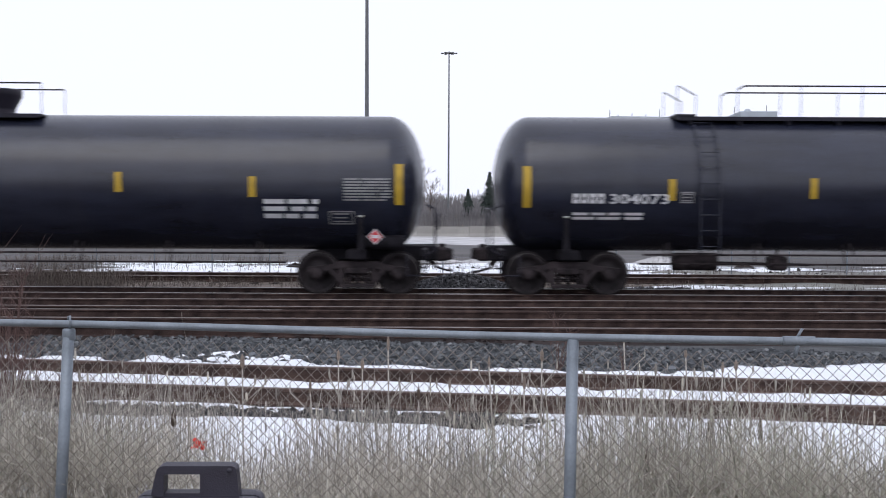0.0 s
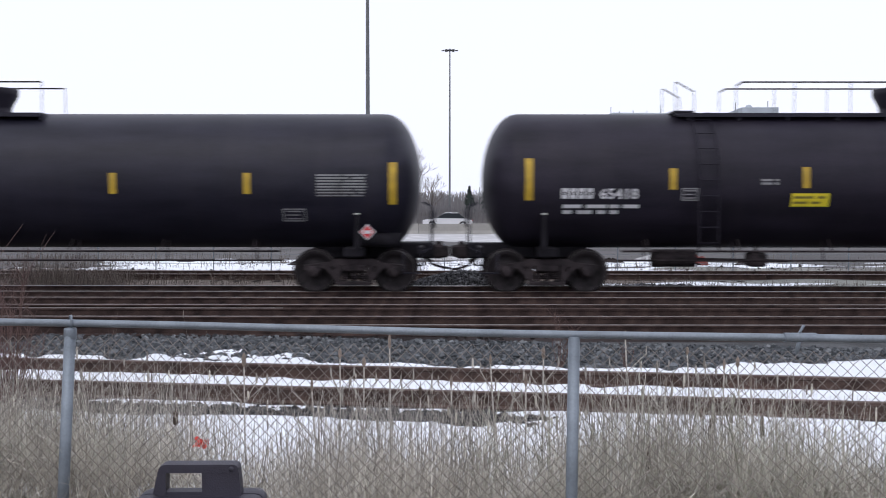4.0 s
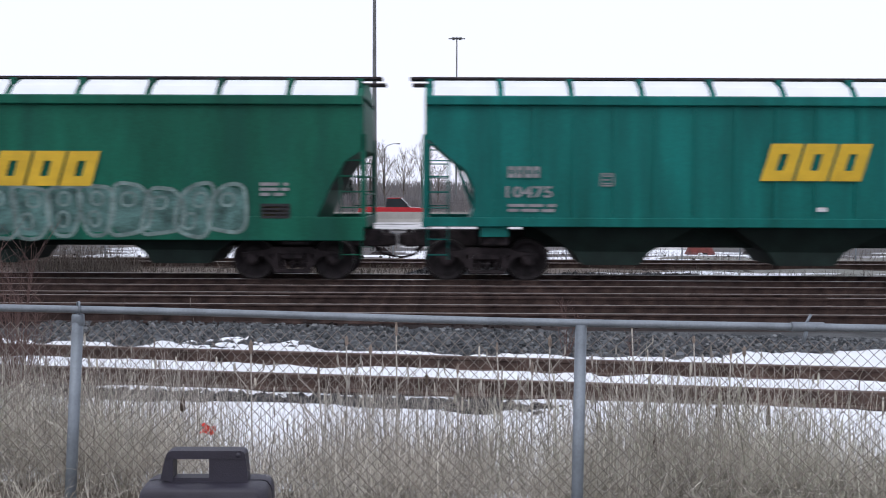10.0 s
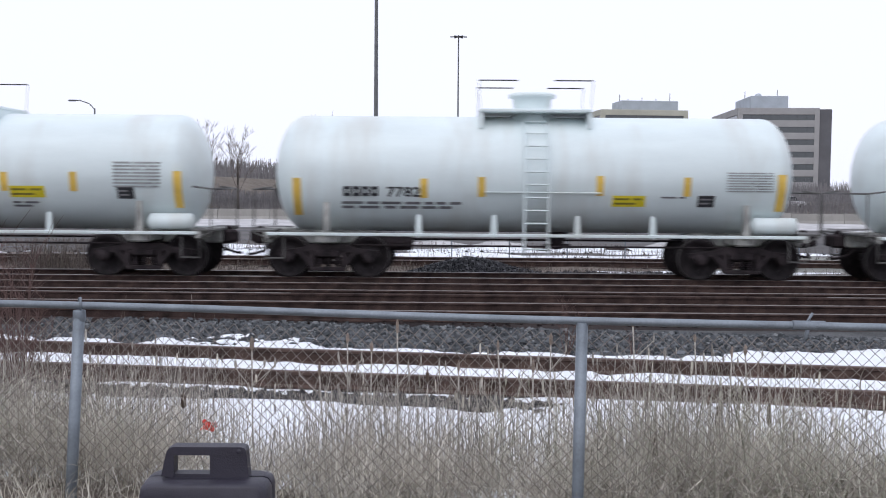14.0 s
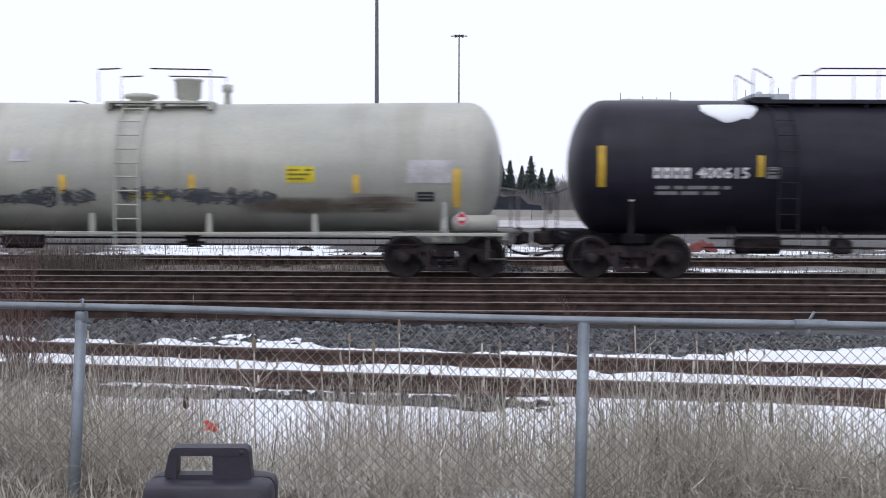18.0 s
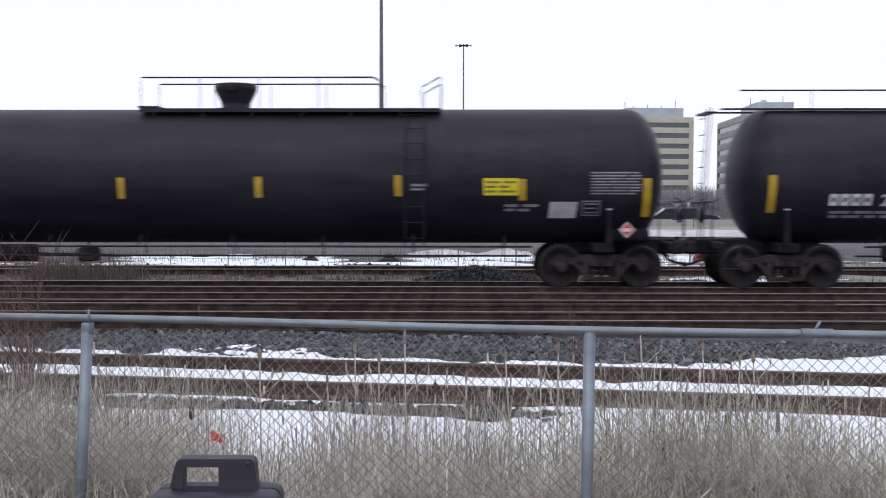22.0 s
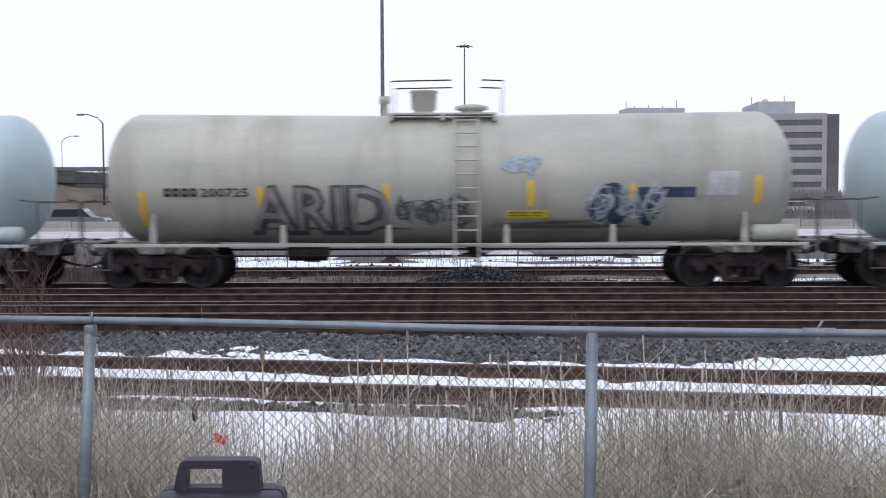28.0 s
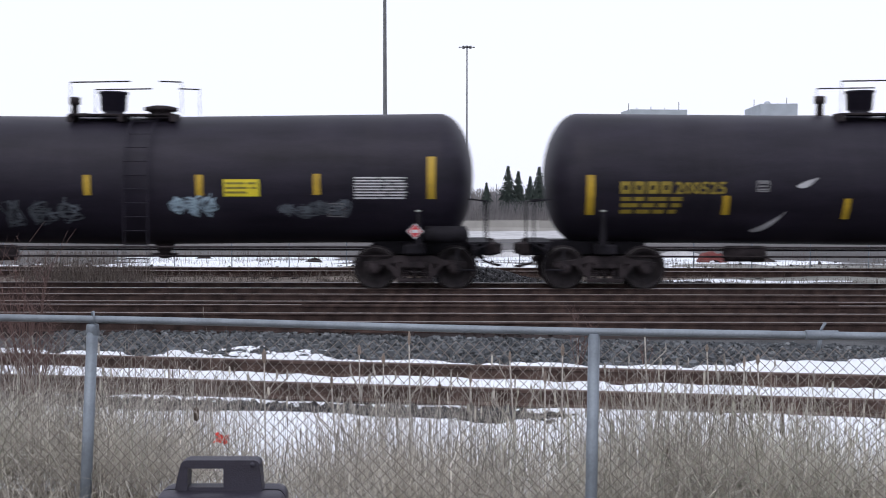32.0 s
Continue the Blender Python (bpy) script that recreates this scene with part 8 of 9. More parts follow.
    c.mark_letters(-8.26, 2.62, 6, 0.63, 0.45, WLET)
    c.glyph_blocks("owner_code", -7.76, 2.14, 4, 0.20, 0.23, GLET)
    c.text("car_number", "33047", -6.88, 2.14, 0.23, GLET, "", 0.83, 0.02)
    c.rows_of_bars("stencil", -6.89, 1.81, 1.69, 0.22, 2, GLET, 649)
    stripe(c, -5.47, 1.87, 0.43)
    stripe(c, -2.83, 1.87, 0.39)
    stripe(c, 0.02, 1.89, 0.41)
    stripe(c, 3.02, 1.92, 0.42)
    stripe(c, 5.62, 1.94, 0.42)
    c.patch("faded_label", 2.36, 1.81, 0.83, 0.27, OLIVE)
    framed_box(c, 6.80, 1.84, 0.48, 0.26, GLET, False)
    stripe(c, 8.71, 2.48, 0.85)
    c.rows_of_bars("stencil", 8.04, 2.30, 1.22, 0.62, 5, GLET, 658)
    c.patch("white_panel", 7.78, 2.71, 1.55, 0.11, GLETW, "", 0.1)
    framed_box(c, 6.91, 1.74, 0.49, 0.26, GLET, False)
    placard(c, 8.19, 1.36)
    c = CARS[11]
    stripe(c, -5.15, 1.83, 0.84)
    stripe(c, 5.36, 1.91, 0.84)
    stripe(c, -3.42, 2.03, 0.39)
    stripe(c, -1.49, 2.06, 0.42)
    stripe(c, 1.32, 2.05, 0.42)
    stripe(c, 3.04, 2.09, 0.46)
    c.glyph_blocks("owner_code", -4.30, 1.94, 4, 0.19, 0.21, BLET)
    c.text("car_number", "7798", -3.24, 1.95, 0.21, BLET, "", 0.68, 0.02)
    c.rows_of_bars("stencil", -2.93, 1.63, 2.74, 0.20, 2, DIMLET, 670)
    yellow_label(c, 2.07, 1.72, 0.73, 0.24, 671)
    c.rows_of_bars("stencil", -0.97, 1.78, 0.93, 0.15, 2, DIMLET, 672)
    c.rows_of_bars("stencil", 2.99, 1.82, 0.68, 0.07, 1, DIMLET, 673)
    framed_box(c, 3.82, 1.72, 0.40, 0.22, BLET, True)
    c.rows_of_bars("stencil", 4.73, 2.11, 1.04, 0.43, 5, MIDLET, 675)
    grab_rail(c, -1.12, 1.29, 1.87)
    c = CARS[12]
    stripe(c, -5.23, 1.80, 0.81)
    stripe(c, 5.34, 1.95, 0.80)
    stripe(c, -2.45, 2.00, 0.42)
    stripe(c, -1.19, 2.04, 0.43)
    stripe(c, 1.39, 2.08, 0.43)
    stripe(c, 3.29, 2.07, 0.41)
    c.glyph_blocks("owner_code", -4.21, 1.93, 4, 0.20, 0.21, BLET)
    c.text("car_number", "7782", -3.26, 1.93, 0.21, BLET, "", 0.74, 0.02)
    c.rows_of_bars("stencil", -2.92, 1.63, 2.67, 0.19, 2, DIMLET, 685)
    yellow_label(c, 2.03, 1.75, 0.72, 0.24, 686)
    framed_box(c, 3.72, 1.76, 0.36, 0.25, BLET, True)
    c.rows_of_bars("stencil", 4.67, 2.18, 1.04, 0.45, 5, MIDLET, 688)
    grab_rail(c, -1.09, 1.37, 1.92)
    c.rows_of_bars("stencil", 3.03, 1.84, 0.59, 0.06, 1, DIMLET, 690)
    c = CARS[13]
    stripe(c, -5.27, 1.87, 0.81)
    stripe(c, 5.40, 1.93, 0.80)
    stripe(c, -2.50, 2.05, 0.39)
    stripe(c, -1.23, 2.07, 0.41)
    stripe(c, 1.59, 2.08, 0.41)
    stripe(c, 3.11, 2.09, 0.42)
    c.glyph_blocks("owner_code", -4.34, 2.08, 4, 0.22, 0.21, BLET)
    c.text("car_number", "7789", -3.33, 2.08, 0.21, BLET, "", 0.74, 0.02)
    c.rows_of_bars("stencil", -3.32, 1.70, 1.98, 0.31, 3, DIMLET, 699)
    c.rows_of_bars("stencil", -1.76, 1.68, 0.84, 0.53, 4, DIMLET, 700)
    yellow_label(c, 2.08, 1.86, 0.77, 0.25, 701)
    framed_box(c, 4.25, 1.85, 0.37, 0.25, BLET, True)
    c.rows_of_bars("stencil", 4.52, 2.25, 1.05, 0.59, 5, MIDLET, 703)
    grab_rail(c, -1.10, 1.30, 1.90)
    c.rows_of_bars("stencil", 2.06, 1.59, 0.66, 0.15, 2, DIMLET, 705)
    c = CARS[14]
    stripe(c, 8.79, 2.09, 0.85)
    stripe(c, -2.19, 2.24, 0.44)
    stripe(c, 0.41, 2.24, 0.44)
    stripe(c, 3.32, 2.24, 0.44)
    stripe(c, 5.25, 2.27, 0.45)
    c.rows_of_bars("stencil", 7.87, 2.29, 1.05, 0.52, 5, GLET, 711)
    c.rows_of_bars("stencil", 6.21, 1.94, 1.62, 0.26, 2, GLET, 712)
    framed_box(c, 7.00, 1.61, 0.48, 0.28, GLET, False)
    placard(c, 8.30, 1.36)
    c.patch("tag", 3.95, 1.62, 0.22, 0.09, WLET)
    c.patch("white_panel", 4.52, 1.61, 1.34, 0.11, GLETW, "", 0.1)
    c.patch("white_panel", 5.74, 1.56, 1.61, 0.13, GLETW, "", 0.1)
    near_end_marks(c, 718, False)
    c = CARS[15]
    stripe(c, -8.94, 2.48, 0.88)
    stripe(c, -5.52, 2.49, 0.46)
    stripe(c, -2.22, 2.51, 0.45)
    stripe(c, 0.81, 2.54, 0.45)
    stripe(c, 3.34, 2.56, 0.44)
    c.glyph_blocks("owner_code", -7.83, 2.34, 4, 0.21, 0.23, WLET)
    c.text("car_number", "400615", -6.89, 2.35, 0.23, WLET, "", 1.12, 0.02)
    c.rows_of_bars("stencil", -6.94, 1.97, 1.63, 0.24, 2, GLET, 726)
    framed_box(c, -5.24, 2.35, 0.29, 0.24, GLET, False)
    yellow_label(c, 4.93, 2.09, 0.73, 0.30, 728)
    lying_snow(c, -6.07, 3.63, 1.24, 0.43, 729)
    far_end_marks(c, 730, None)
    c = CARS[16]
    stripe(c, -6.63, 1.95, 0.83)
    stripe(c, 6.72, 2.00, 0.83)
    stripe(c, -3.96, 2.11, 0.43)
    stripe(c, -1.86, 2.06, 0.39)
    stripe(c, 0.96, 2.07, 0.39)
    stripe(c, 4.53, 2.08, 0.39)
    c.glyph_blocks("owner_code", -6.15, 2.11, 4, 0.17, 0.22, BLET)
    c.text("car_number", "290700", -5.30, 2.12, 0.22, BLET, "", 1.19, 0.02)
    framed_box(c, -3.67, 2.15, 0.26, 0.21, BLET, True)
    c.rows_of_bars("stencil", -5.31, 1.78, 1.70, 0.16, 2, DIMLET, 740)
    c.patch("white_panel", -2.77, 2.68, 0.44, 0.28, GLETW, "", 0.1)
    yellow_label(c, 3.32, 2.28, 0.63, 0.35, 742)
    yellow_label(c, 0.00, 1.80, 0.89, 0.15, 743)
    scribble(c, -2.98, 1.72, 1.36, 0.29, GRAFFB, 744, 1)
    scribble(c, -1.99, 1.79, 1.61, 0.52, GRAFFB, 745, 1)
    scribble(c, 0.36, 1.85, 2.09, 0.46, GRAFFB, 746, 1)
    scribble(c, 1.84, 1.77, 1.85, 0.46, GRAFFB, 747, 1)
    c.patch("white_panel", 6.13, 2.35, 0.97, 0.50, GLETW, "", 0.1)
    framed_box(c, 6.04, 1.81, 0.38, 0.21, BLET, True)
    placard(c, 6.83, 1.33)
    rust_stain(c, 3.34, 1.60, 2.35, 0.31, BROWNSTAIN, 751)
    rust_stain(c, 5.06, 1.65, 1.35, 0.35, BROWNSTAIN, 752)
    c = CARS[17]
    c.glyph_blocks("owner_code", -7.76, 1.97, 4, 0.24, 0.24, WLET)
    c.text("car_number", "221543", -6.63, 1.98, 0.24, WLET, "", 1.16, 0.02)
    framed_box(c, -5.13, 2.01, 0.31, 0.24, GLET, False)
    c.rows_of_bars("stencil", -6.80, 1.65, 1.79, 0.20, 2, GLET, 756)
    yellow_label(c, 1.77, 1.74, 0.79, 0.26, 757)
    c.rows_of_bars("stencil", -0.14, 3.50, 0.45, 0.17, 2, WLET, 758)
    c.rows_of_bars("stencil", 8.39, 2.44, 1.11, 0.56, 5, GLET, 759)
    c.patch("white_panel", 6.94, 2.00, 0.63, 0.40, GLETW, "", 0.1)
    framed_box(c, 6.78, 1.62, 0.60, 0.31, GLET, False)
    placard(c, 8.20, 1.47)
    c = CARS[18]
    stripe(c, -8.62, 2.08, 0.81)
    stripe(c, 8.80, 2.19, 0.83)
    stripe(c, -5.01, 2.26, 0.43)
    stripe(c, -1.64, 2.31, 0.45)
    stripe(c, 1.74, 2.31, 0.46)
    stripe(c, 5.18, 2.34, 0.48)
    c.glyph_blocks("owner_code", -7.38, 1.96, 4, 0.24, 0.25, WLET)
    c.text("car_number", "221544", -6.27, 1.96, 0.25, WLET, "", 1.21, 0.02)
    framed_box(c, -4.70, 1.96, 0.34, 0.25, GLET, False)
    c.rows_of_bars("stencil", -6.40, 1.64, 1.87, 0.19, 2, GLET, 772)
    yellow_label(c, 2.10, 1.71, 0.85, 0.27, 773)
    c.patch("warning_panel", 5.82, 1.79, 0.61, 0.34, PINKWHITE)
    c.rows_of_bars("stencil", 5.82, 1.79, 0.52, 0.28, 3, FADEDRED, 774, 0.5)
    framed_box(c, 6.56, 1.73, 0.61, 0.40, GLET, False)
    c.rows_of_bars("stencil", 8.19, 2.52, 1.01, 0.51, 5, GLET, 776)
    scribble(c, 7.24, 3.00, 1.88, 0.43, GRAFFC, 777, 1)
    c.patch("white_panel", 6.81, 2.92, 0.91, 0.15, GLETW, "", 0.1)
    c.patch("white_panel", 7.76, 2.96, 0.75, 0.27, GLETW, "", 0.1)
    scribble(c, -2.79, 1.78, 2.59, 0.50, GRAFFF, 780, 1)
    scribble(c, -0.33, 1.82, 2.58, 0.56, GRAFFF, 781, 1)
    scribble(c, 3.89, 1.94, 2.44, 0.53, GRAFFF, 782, 1)
    placard(c, 8.20, 1.50)
    c.rows_of_bars("stencil", 0.20, 3.41, 0.41, 0.17, 2, WLET, 784)
    c = CARS[19]
    stripe(c, -8.90, 1.97, 0.84)
    stripe(c, -5.63, 2.17, 0.44)
    stripe(c, -2.33, 2.20, 0.45)
    stripe(c, 0.66, 2.22, 0.45)
    stripe(c, 3.69, 2.25, 0.45)
    c.glyph_blocks("owner_code", -7.87, 2.17, 4, 0.23, 0.27, WLET)
    c.text("car_number", "137430", -6.82, 2.17, 0.27, WLET, "", 1.04, 0.02)
    framed_box(c, -5.34, 2.19, 0.33, 0.26, GLET, False)
    c.rows_of_bars("stencil", -6.94, 1.81, 1.83, 0.21, 2, GLET, 793)
    c.rows_of_bars("stencil", 4.18, 2.22, 0.42, 0.19, 2, GLET, 794)
    yellow_label(c, 5.92, 2.23, 0.76, 0.37, 795)
    stripe(c, 6.38, 2.17, 0.46)
    c.rows_of_bars("stencil", 8.40, 2.31, 1.09, 0.51, 5, GLET, 797)
    stripe(c, 9.07, 2.00, 0.83)
    c.patch("white_panel", 7.27, 1.73, 0.59, 0.35, GLETW, "", 0.1)
    framed_box(c, 7.88, 1.77, 0.39, 0.33, GLET, False)
    c.rows_of_bars("stencil", 6.41, 1.78, 0.82, 0.19, 2, GLET, 801)
    placard(c, 8.64, 1.30)
    c = CARS[20]
    stripe(c, -6.74, 2.06, 0.86)
    c.glyph_blocks("owner_code", -6.14, 2.23, 4, 0.27, 0.22, YLET)
    c.text("car_number", "280506", -4.97, 2.23, 0.22, YLET, "", 1.03, 0.02)
    c.rows_of_bars("stencil", -5.44, 1.85, 1.39, 0.37, 3, YLET, 806)
    stripe(c, -3.76, 1.84, 0.42)
    stripe(c, -1.24, 1.85, 0.42)
    stripe(c, 1.39, 1.86, 0.42)
    scribble(c, -3.82, 1.79, 1.72, 0.50, GRAFF, 810, 1)
    scribble(c, -2.34, 1.79, 1.23, 0.50, GRAFF, 811, 1)
    scribble(c, -0.28, 2.81, 0.91, 0.47, GRAFF, 812, 1)
    scribble(c, -0.52, 1.91, 1.22, 0.86, GRAFF, 813, 1)
    smear(c, -2.89, 2.25, 1.22, 0.30, 814)
    stripe(c, 1.38, 1.79, 0.44)
    stripe(c, 4.04, 1.81, 0.44)
    stripe(c, 6.75, 2.05, 0.85)
    yellow_label(c, 3.03, 2.16, 0.84, 0.31, 818)
    c.rows_of_bars("stencil", 6.01, 2.29, 1.08, 0.53, 6, YLET, 819)
    framed_box(c, 5.04, 1.90, 0.47, 0.30, GLET, False)
    placard(c, 6.38, 1.33)
    scribble(c, 4.12, 2.26, 1.05, 0.34, GRAFFC, 822, 1)
    scribble(c, 2.32, 1.81, 1.24, 0.56, GRAFF, 823, 1)
    scribble(c, -0.43, 1.78, 1.00, 0.88, GRAFF, 824, 1)
    scribble(c, 5.76, 1.74, 0.81, 0.44, GRAFF, 825, 1)
    scribble(c, 3.41, 2.92, 0.62, 0.43, GRAFF, 826, 1)
    c = CARS[21]
    stripe(c, -6.70, 1.87, 0.74)
    stripe(c, -4.02, 2.09, 0.42)
    stripe(c, -1.82, 2.11, 0.43)
    stripe(c, 0.64, 2.11, 0.44)
    c.glyph_blocks("owner_code", -6.24, 2.14, 4, 0.23, 0.23, BLET)
    c.text("car_number", "280036", -5.24, 2.14, 0.23, BLET, "", 1.08, 0.02)
    c.rows_of_bars("stencil", -5.30, 1.78, 1.85, 0.17, 2, DIMLET, 833)
    lying_snow(c, -3.53, 3.65, 3.18, 0.49, 834)
    lying_snow(c, 2.75, 3.56, 0.99, 0.24, 835)
    lying_snow(c, 1.37, 2.78, 1.76, 0.33, 836)
    framed_box(c, -3.67, 2.17, 0.18, 0.21, BLET, True)
    c.rows_of_bars("stencil", -3.23, 1.76, 0.68, 0.09, 1, DIMLET, 838)
    yellow_label(c, 3.45, 2.12, 0.84, 0.29, 839)
    c.patch("white_panel", 6.14, 2.23, 1.11, 0.51, WLET, "", 0.0, 0.008)
    c.rows_of_bars("stencil", 6.14, 2.23, 1.00, 0.46, 5, BLET, 840, 0.85)
    framed_box(c, 6.05, 1.65, 0.40, 0.28, BLET, True)
    stripe(c, 6.85, 1.83, 0.71)
    placard(c, 6.50, 1.28)
    stripe(c, 3.99, 2.04, 0.37)
    c = CARS[22]
    lying_snow(c, -3.81, 3.80, 4.21, 0.20, 845)
    lying_snow(c, 2.49, 3.69, 3.52, 0.24, 846)
    rust_stain(c, 3.39, 3.34, 2.23, 0.84, OCHRE2, 847)
    c.glyph_blocks("owner_code", -6.24, 2.13, 4, 0.20, 0.23, BLET)
    c.text("car_number", "290708", -5.37, 2.13, 0.23, BLET, "", 1.18, 0.02)
    stripe(c, -4.01, 2.10, 0.42)
    stripe(c, -1.68, 2.08, 0.43)
    stripe(c, 0.89, 2.07, 0.41)
    stripe(c, 4.42, 2.11, 0.40)
    stripe(c, 6.67, 1.91, 0.75)
    yellow_label(c, 3.19, 2.20, 0.67, 0.40, 855)
    yellow_label(c, -0.09, 1.76, 0.89, 0.16, 856)
    c.rows_of_bars("stencil", 0.94, 1.64, 0.69, 0.29, 3, DIMLET, 857)
    c.patch("white_panel", 5.99, 2.25, 1.08, 0.49, GLETW, "", 0.1)
    framed_box(c, 5.93, 1.69, 0.37, 0.19, BLET, True)
    placard(c, 6.59, 1.28)
    c.rows_of_bars("stencil", -2.82, 1.72, 0.75, 0.09, 1, DIMLET, 861)
    c.rows_of_bars("stencil", 5.00, 1.71, 0.87, 0.15, 2, DIMLET, 862)
    c = CARS[23]
    stripe(c, -6.84, 1.76, 0.85)
    c.glyph_blocks("owner_code", -6.34, 2.15, 4, 0.24, 0.24, BLET)
    c.text("car_number", "280072", -5.27, 2.15, 0.24, BLET, "", 1.10, 0.02)
    c.rows_of_bars("stencil", -5.34, 1.81, 1.96, 0.19, 2, DIMLET, 866)
    stripe(c, -4.02, 1.95, 0.41)
    stripe(c, -1.77, 1.99, 0.43)
    scribble(c, -2.15, 1.99, 0.22, 0.37, YLET, 869, 1)
    far_end_marks(c, 870, True)
    c = CARS[24]
    stripe(c, -6.68, 1.79, 0.75)
    stripe(c, 6.71, 2.17, 0.61)
    stripe(c, -4.08, 2.03, 0.49)
    stripe(c, -1.33, 2.08, 0.49)
    stripe(c, 1.81, 2.10, 0.55)
    stripe(c, 4.01, 2.12, 0.37)
    c.glyph_blocks("owner_code", -6.18, 2.15, 4, 0.19, 0.18, BLET)
    c.text("car_number", "200725", -5.38, 2.15, 0.18, BLET, "", 1.05, 0.02)
    c.text("graffiti", "ARID", -4.36, 1.78, 0.98, GRAFFO, "dark outlined spray-painted letters", 3.10, 0.06)
    c.text("graffiti", "ARID", -4.33, 1.80, 0.98, GRAFF2, "grey spray-painted letters", 3.10, 0.0, 0.03)
    scribble(c, -0.74, 1.75, 0.80, 0.84, GRAFFB, 880, 1)
    scribble(c, -0.03, 1.73, 0.99, 0.81, GRAFFB, 881, 1)
    blotch(c, "graffiti_fill", 3.55, 1.86, 1.05, 1.0, GRAFFN, 882, 0.010, False)
    blotch(c, "graffiti_fill", 4.35, 1.82, 0.55, 0.95, GRAFFN, 883, 0.011, False)
    c.patch("graffiti_fill", 4.75, 2.12, 1.25, 0.22, GRAFFN)
    scribble(c, 3.95, 1.87, 1.7, 1.05, GRAFFL, 884, 1)
    yellow_label(c, 1.74, 1.65, 0.93, 0.15, 884)
    c.patch("white_panel", 5.96, 2.31, 0.67, 0.51, GLETW, "", 0.1)
    c.patch("warning_panel", 6.99, 1.18, 0.66, 0.32, PINKWHITE)
    c.rows_of_bars("stencil", 6.99, 1.18, 0.56, 0.26, 3, FADEDRED, 886, 0.5)
    scribble(c, 1.62, 2.71, 0.83, 0.55, GRAFFC, 887, 1)
    rust_stain(c, -2.61, 1.33, 2.90, 0.26, BROWNSTAIN, 888)
    rust_stain(c, 2.47, 1.38, 2.75, 0.26, BROWNSTAIN, 889)
    c = CARS[25]
    stripe(c, -6.75, 2.33, 0.74)
    stripe(c, 6.73, 2.29, 0.83)
    c.glyph_blocks("owner_code", -6.44, 2.19, 4, 0.34, 0.21, BLET)
    c.text("car_number", "205210", -5.02, 2.19, 0.21, BLET, "", 0.93, 0.02)
    c.rows_of_bars("stencil", -5.56, 1.82, 1.75, 0.27, 2, DIMLET, 894)
    scribble(c, -4.08, 1.73, 0.62, 0.59, GRAFFB, 895, 1)
    scribble(c, -1.78, 1.98, 1.03, 0.72, GRAFFB, 896, 1)
    scribble(c, 1.05, 2.03, 1.17, 0.86, GRAFFB, 897, 1)
    scribble(c, 3.22, 2.11, 1.10, 0.51, GRAFFB, 898, 1)
    yellow_label(c, 3.17, 1.78, 0.86, 0.19, 899)
    c.rows_of_bars("stencil", 4.20, 1.86, 0.53, 0.17, 3, DIMLET, 900)
    framed_box(c, 4.86, 1.84, 0.31, 0.22, BLET, True)
    c.rows_of_bars("stencil", 6.04, 2.35, 1.07, 0.63, 6, DIMLET, 902)
    stripe(c, -3.90, 2.22, 0.39)
    stripe(c, -1.31, 2.36, 0.43)
    stripe(c, 1.53, 2.39, 0.43)
    stripe(c, 4.40, 2.30, 0.28)
    placard(c, 6.57, 1.35)
    scribble(c, -6.60, 1.96, 0.37, 0.50, GRAFFB, 908, 1)
    c = CARS[26]
    c.glyph_blocks("owner_code", -5.99, 2.20, 4, 0.29, 0.23, YLET)
    c.text("car_number", "203803", -4.79, 2.20, 0.23, YLET, "", 1.05, 0.02)
    c.rows_of_bars("stencil", -5.31, 1.82, 1.37, 0.41, 3, YLET, 911)
    stripe(c, -3.74, 1.82, 0.44)
    stripe(c, -1.28, 1.80, 0.41)
    stripe(c, 1.52, 1.80, 0.42)
    stripe(c, 3.97, 1.83, 0.43)
    stripe(c, 6.78, 2.11, 0.83)
    yellow_label(c, 2.26, 2.16, 0.83, 0.29, 917)
    c.rows_of_bars("stencil", 6.11, 2.29, 1.13, 0.57, 6, YLET, 918)
    scribble(c, -5.17, 2.54, 0.74, 0.49, GRAFF, 919, 1)
    scribble(c, -3.20, 1.96, 0.93, 0.68, GRAFF, 920, 1)
    scribble(c, 0.71, 1.75, 1.24, 1.00, GRAFF, 921, 1)
    scribble(c, 3.32, 2.39, 0.98, 0.73, GRAFF, 922, 1)
    scribble(c, 4.63, 2.42, 0.79, 0.55, GRAFF, 923, 1)
    scribble(c, 5.90, 1.87, 0.74, 0.80, GRAFF, 924, 1)
    framed_box(c, 5.10, 1.90, 0.49, 0.30, GLET, False)
    placard(c, 6.55, 1.38)
    scribble(c, -2.29, 2.03, 0.37, 0.55, GRAFF, 927, 1)
    c = CARS[27]
    stripe(c, -1.28, 1.79, 0.44)
    stripe(c, 1.56, 1.80, 0.42)
    stripe(c, 4.08, 1.81, 0.42)
    stripe(c, 6.82, 2.06, 0.88)
    yellow_label(c, 3.15, 2.15, 0.85, 0.29, 932)
    c.rows_of_bars("stencil", 6.13, 2.27, 1.13, 0.52, 6, YLET, 933)
    framed_box(c, 5.14, 1.89, 0.52, 0.27, GLET, False)
    placard(c, 6.56, 1.32)
    stripe(c, -6.83, 2.09, 0.86)
    c.glyph_blocks("owner_code", -6.19, 2.25, 4, 0.29, 0.26, YLET)
    c.text("car_number", "200525", -5.01, 2.25, 0.26, YLET, "", 1.09, 0.02)
    c.rows_of_bars("stencil", -5.47, 1.87, 1.40, 0.41, 3, YLET, 939)
    stripe(c, -3.89, 1.87, 0.41)
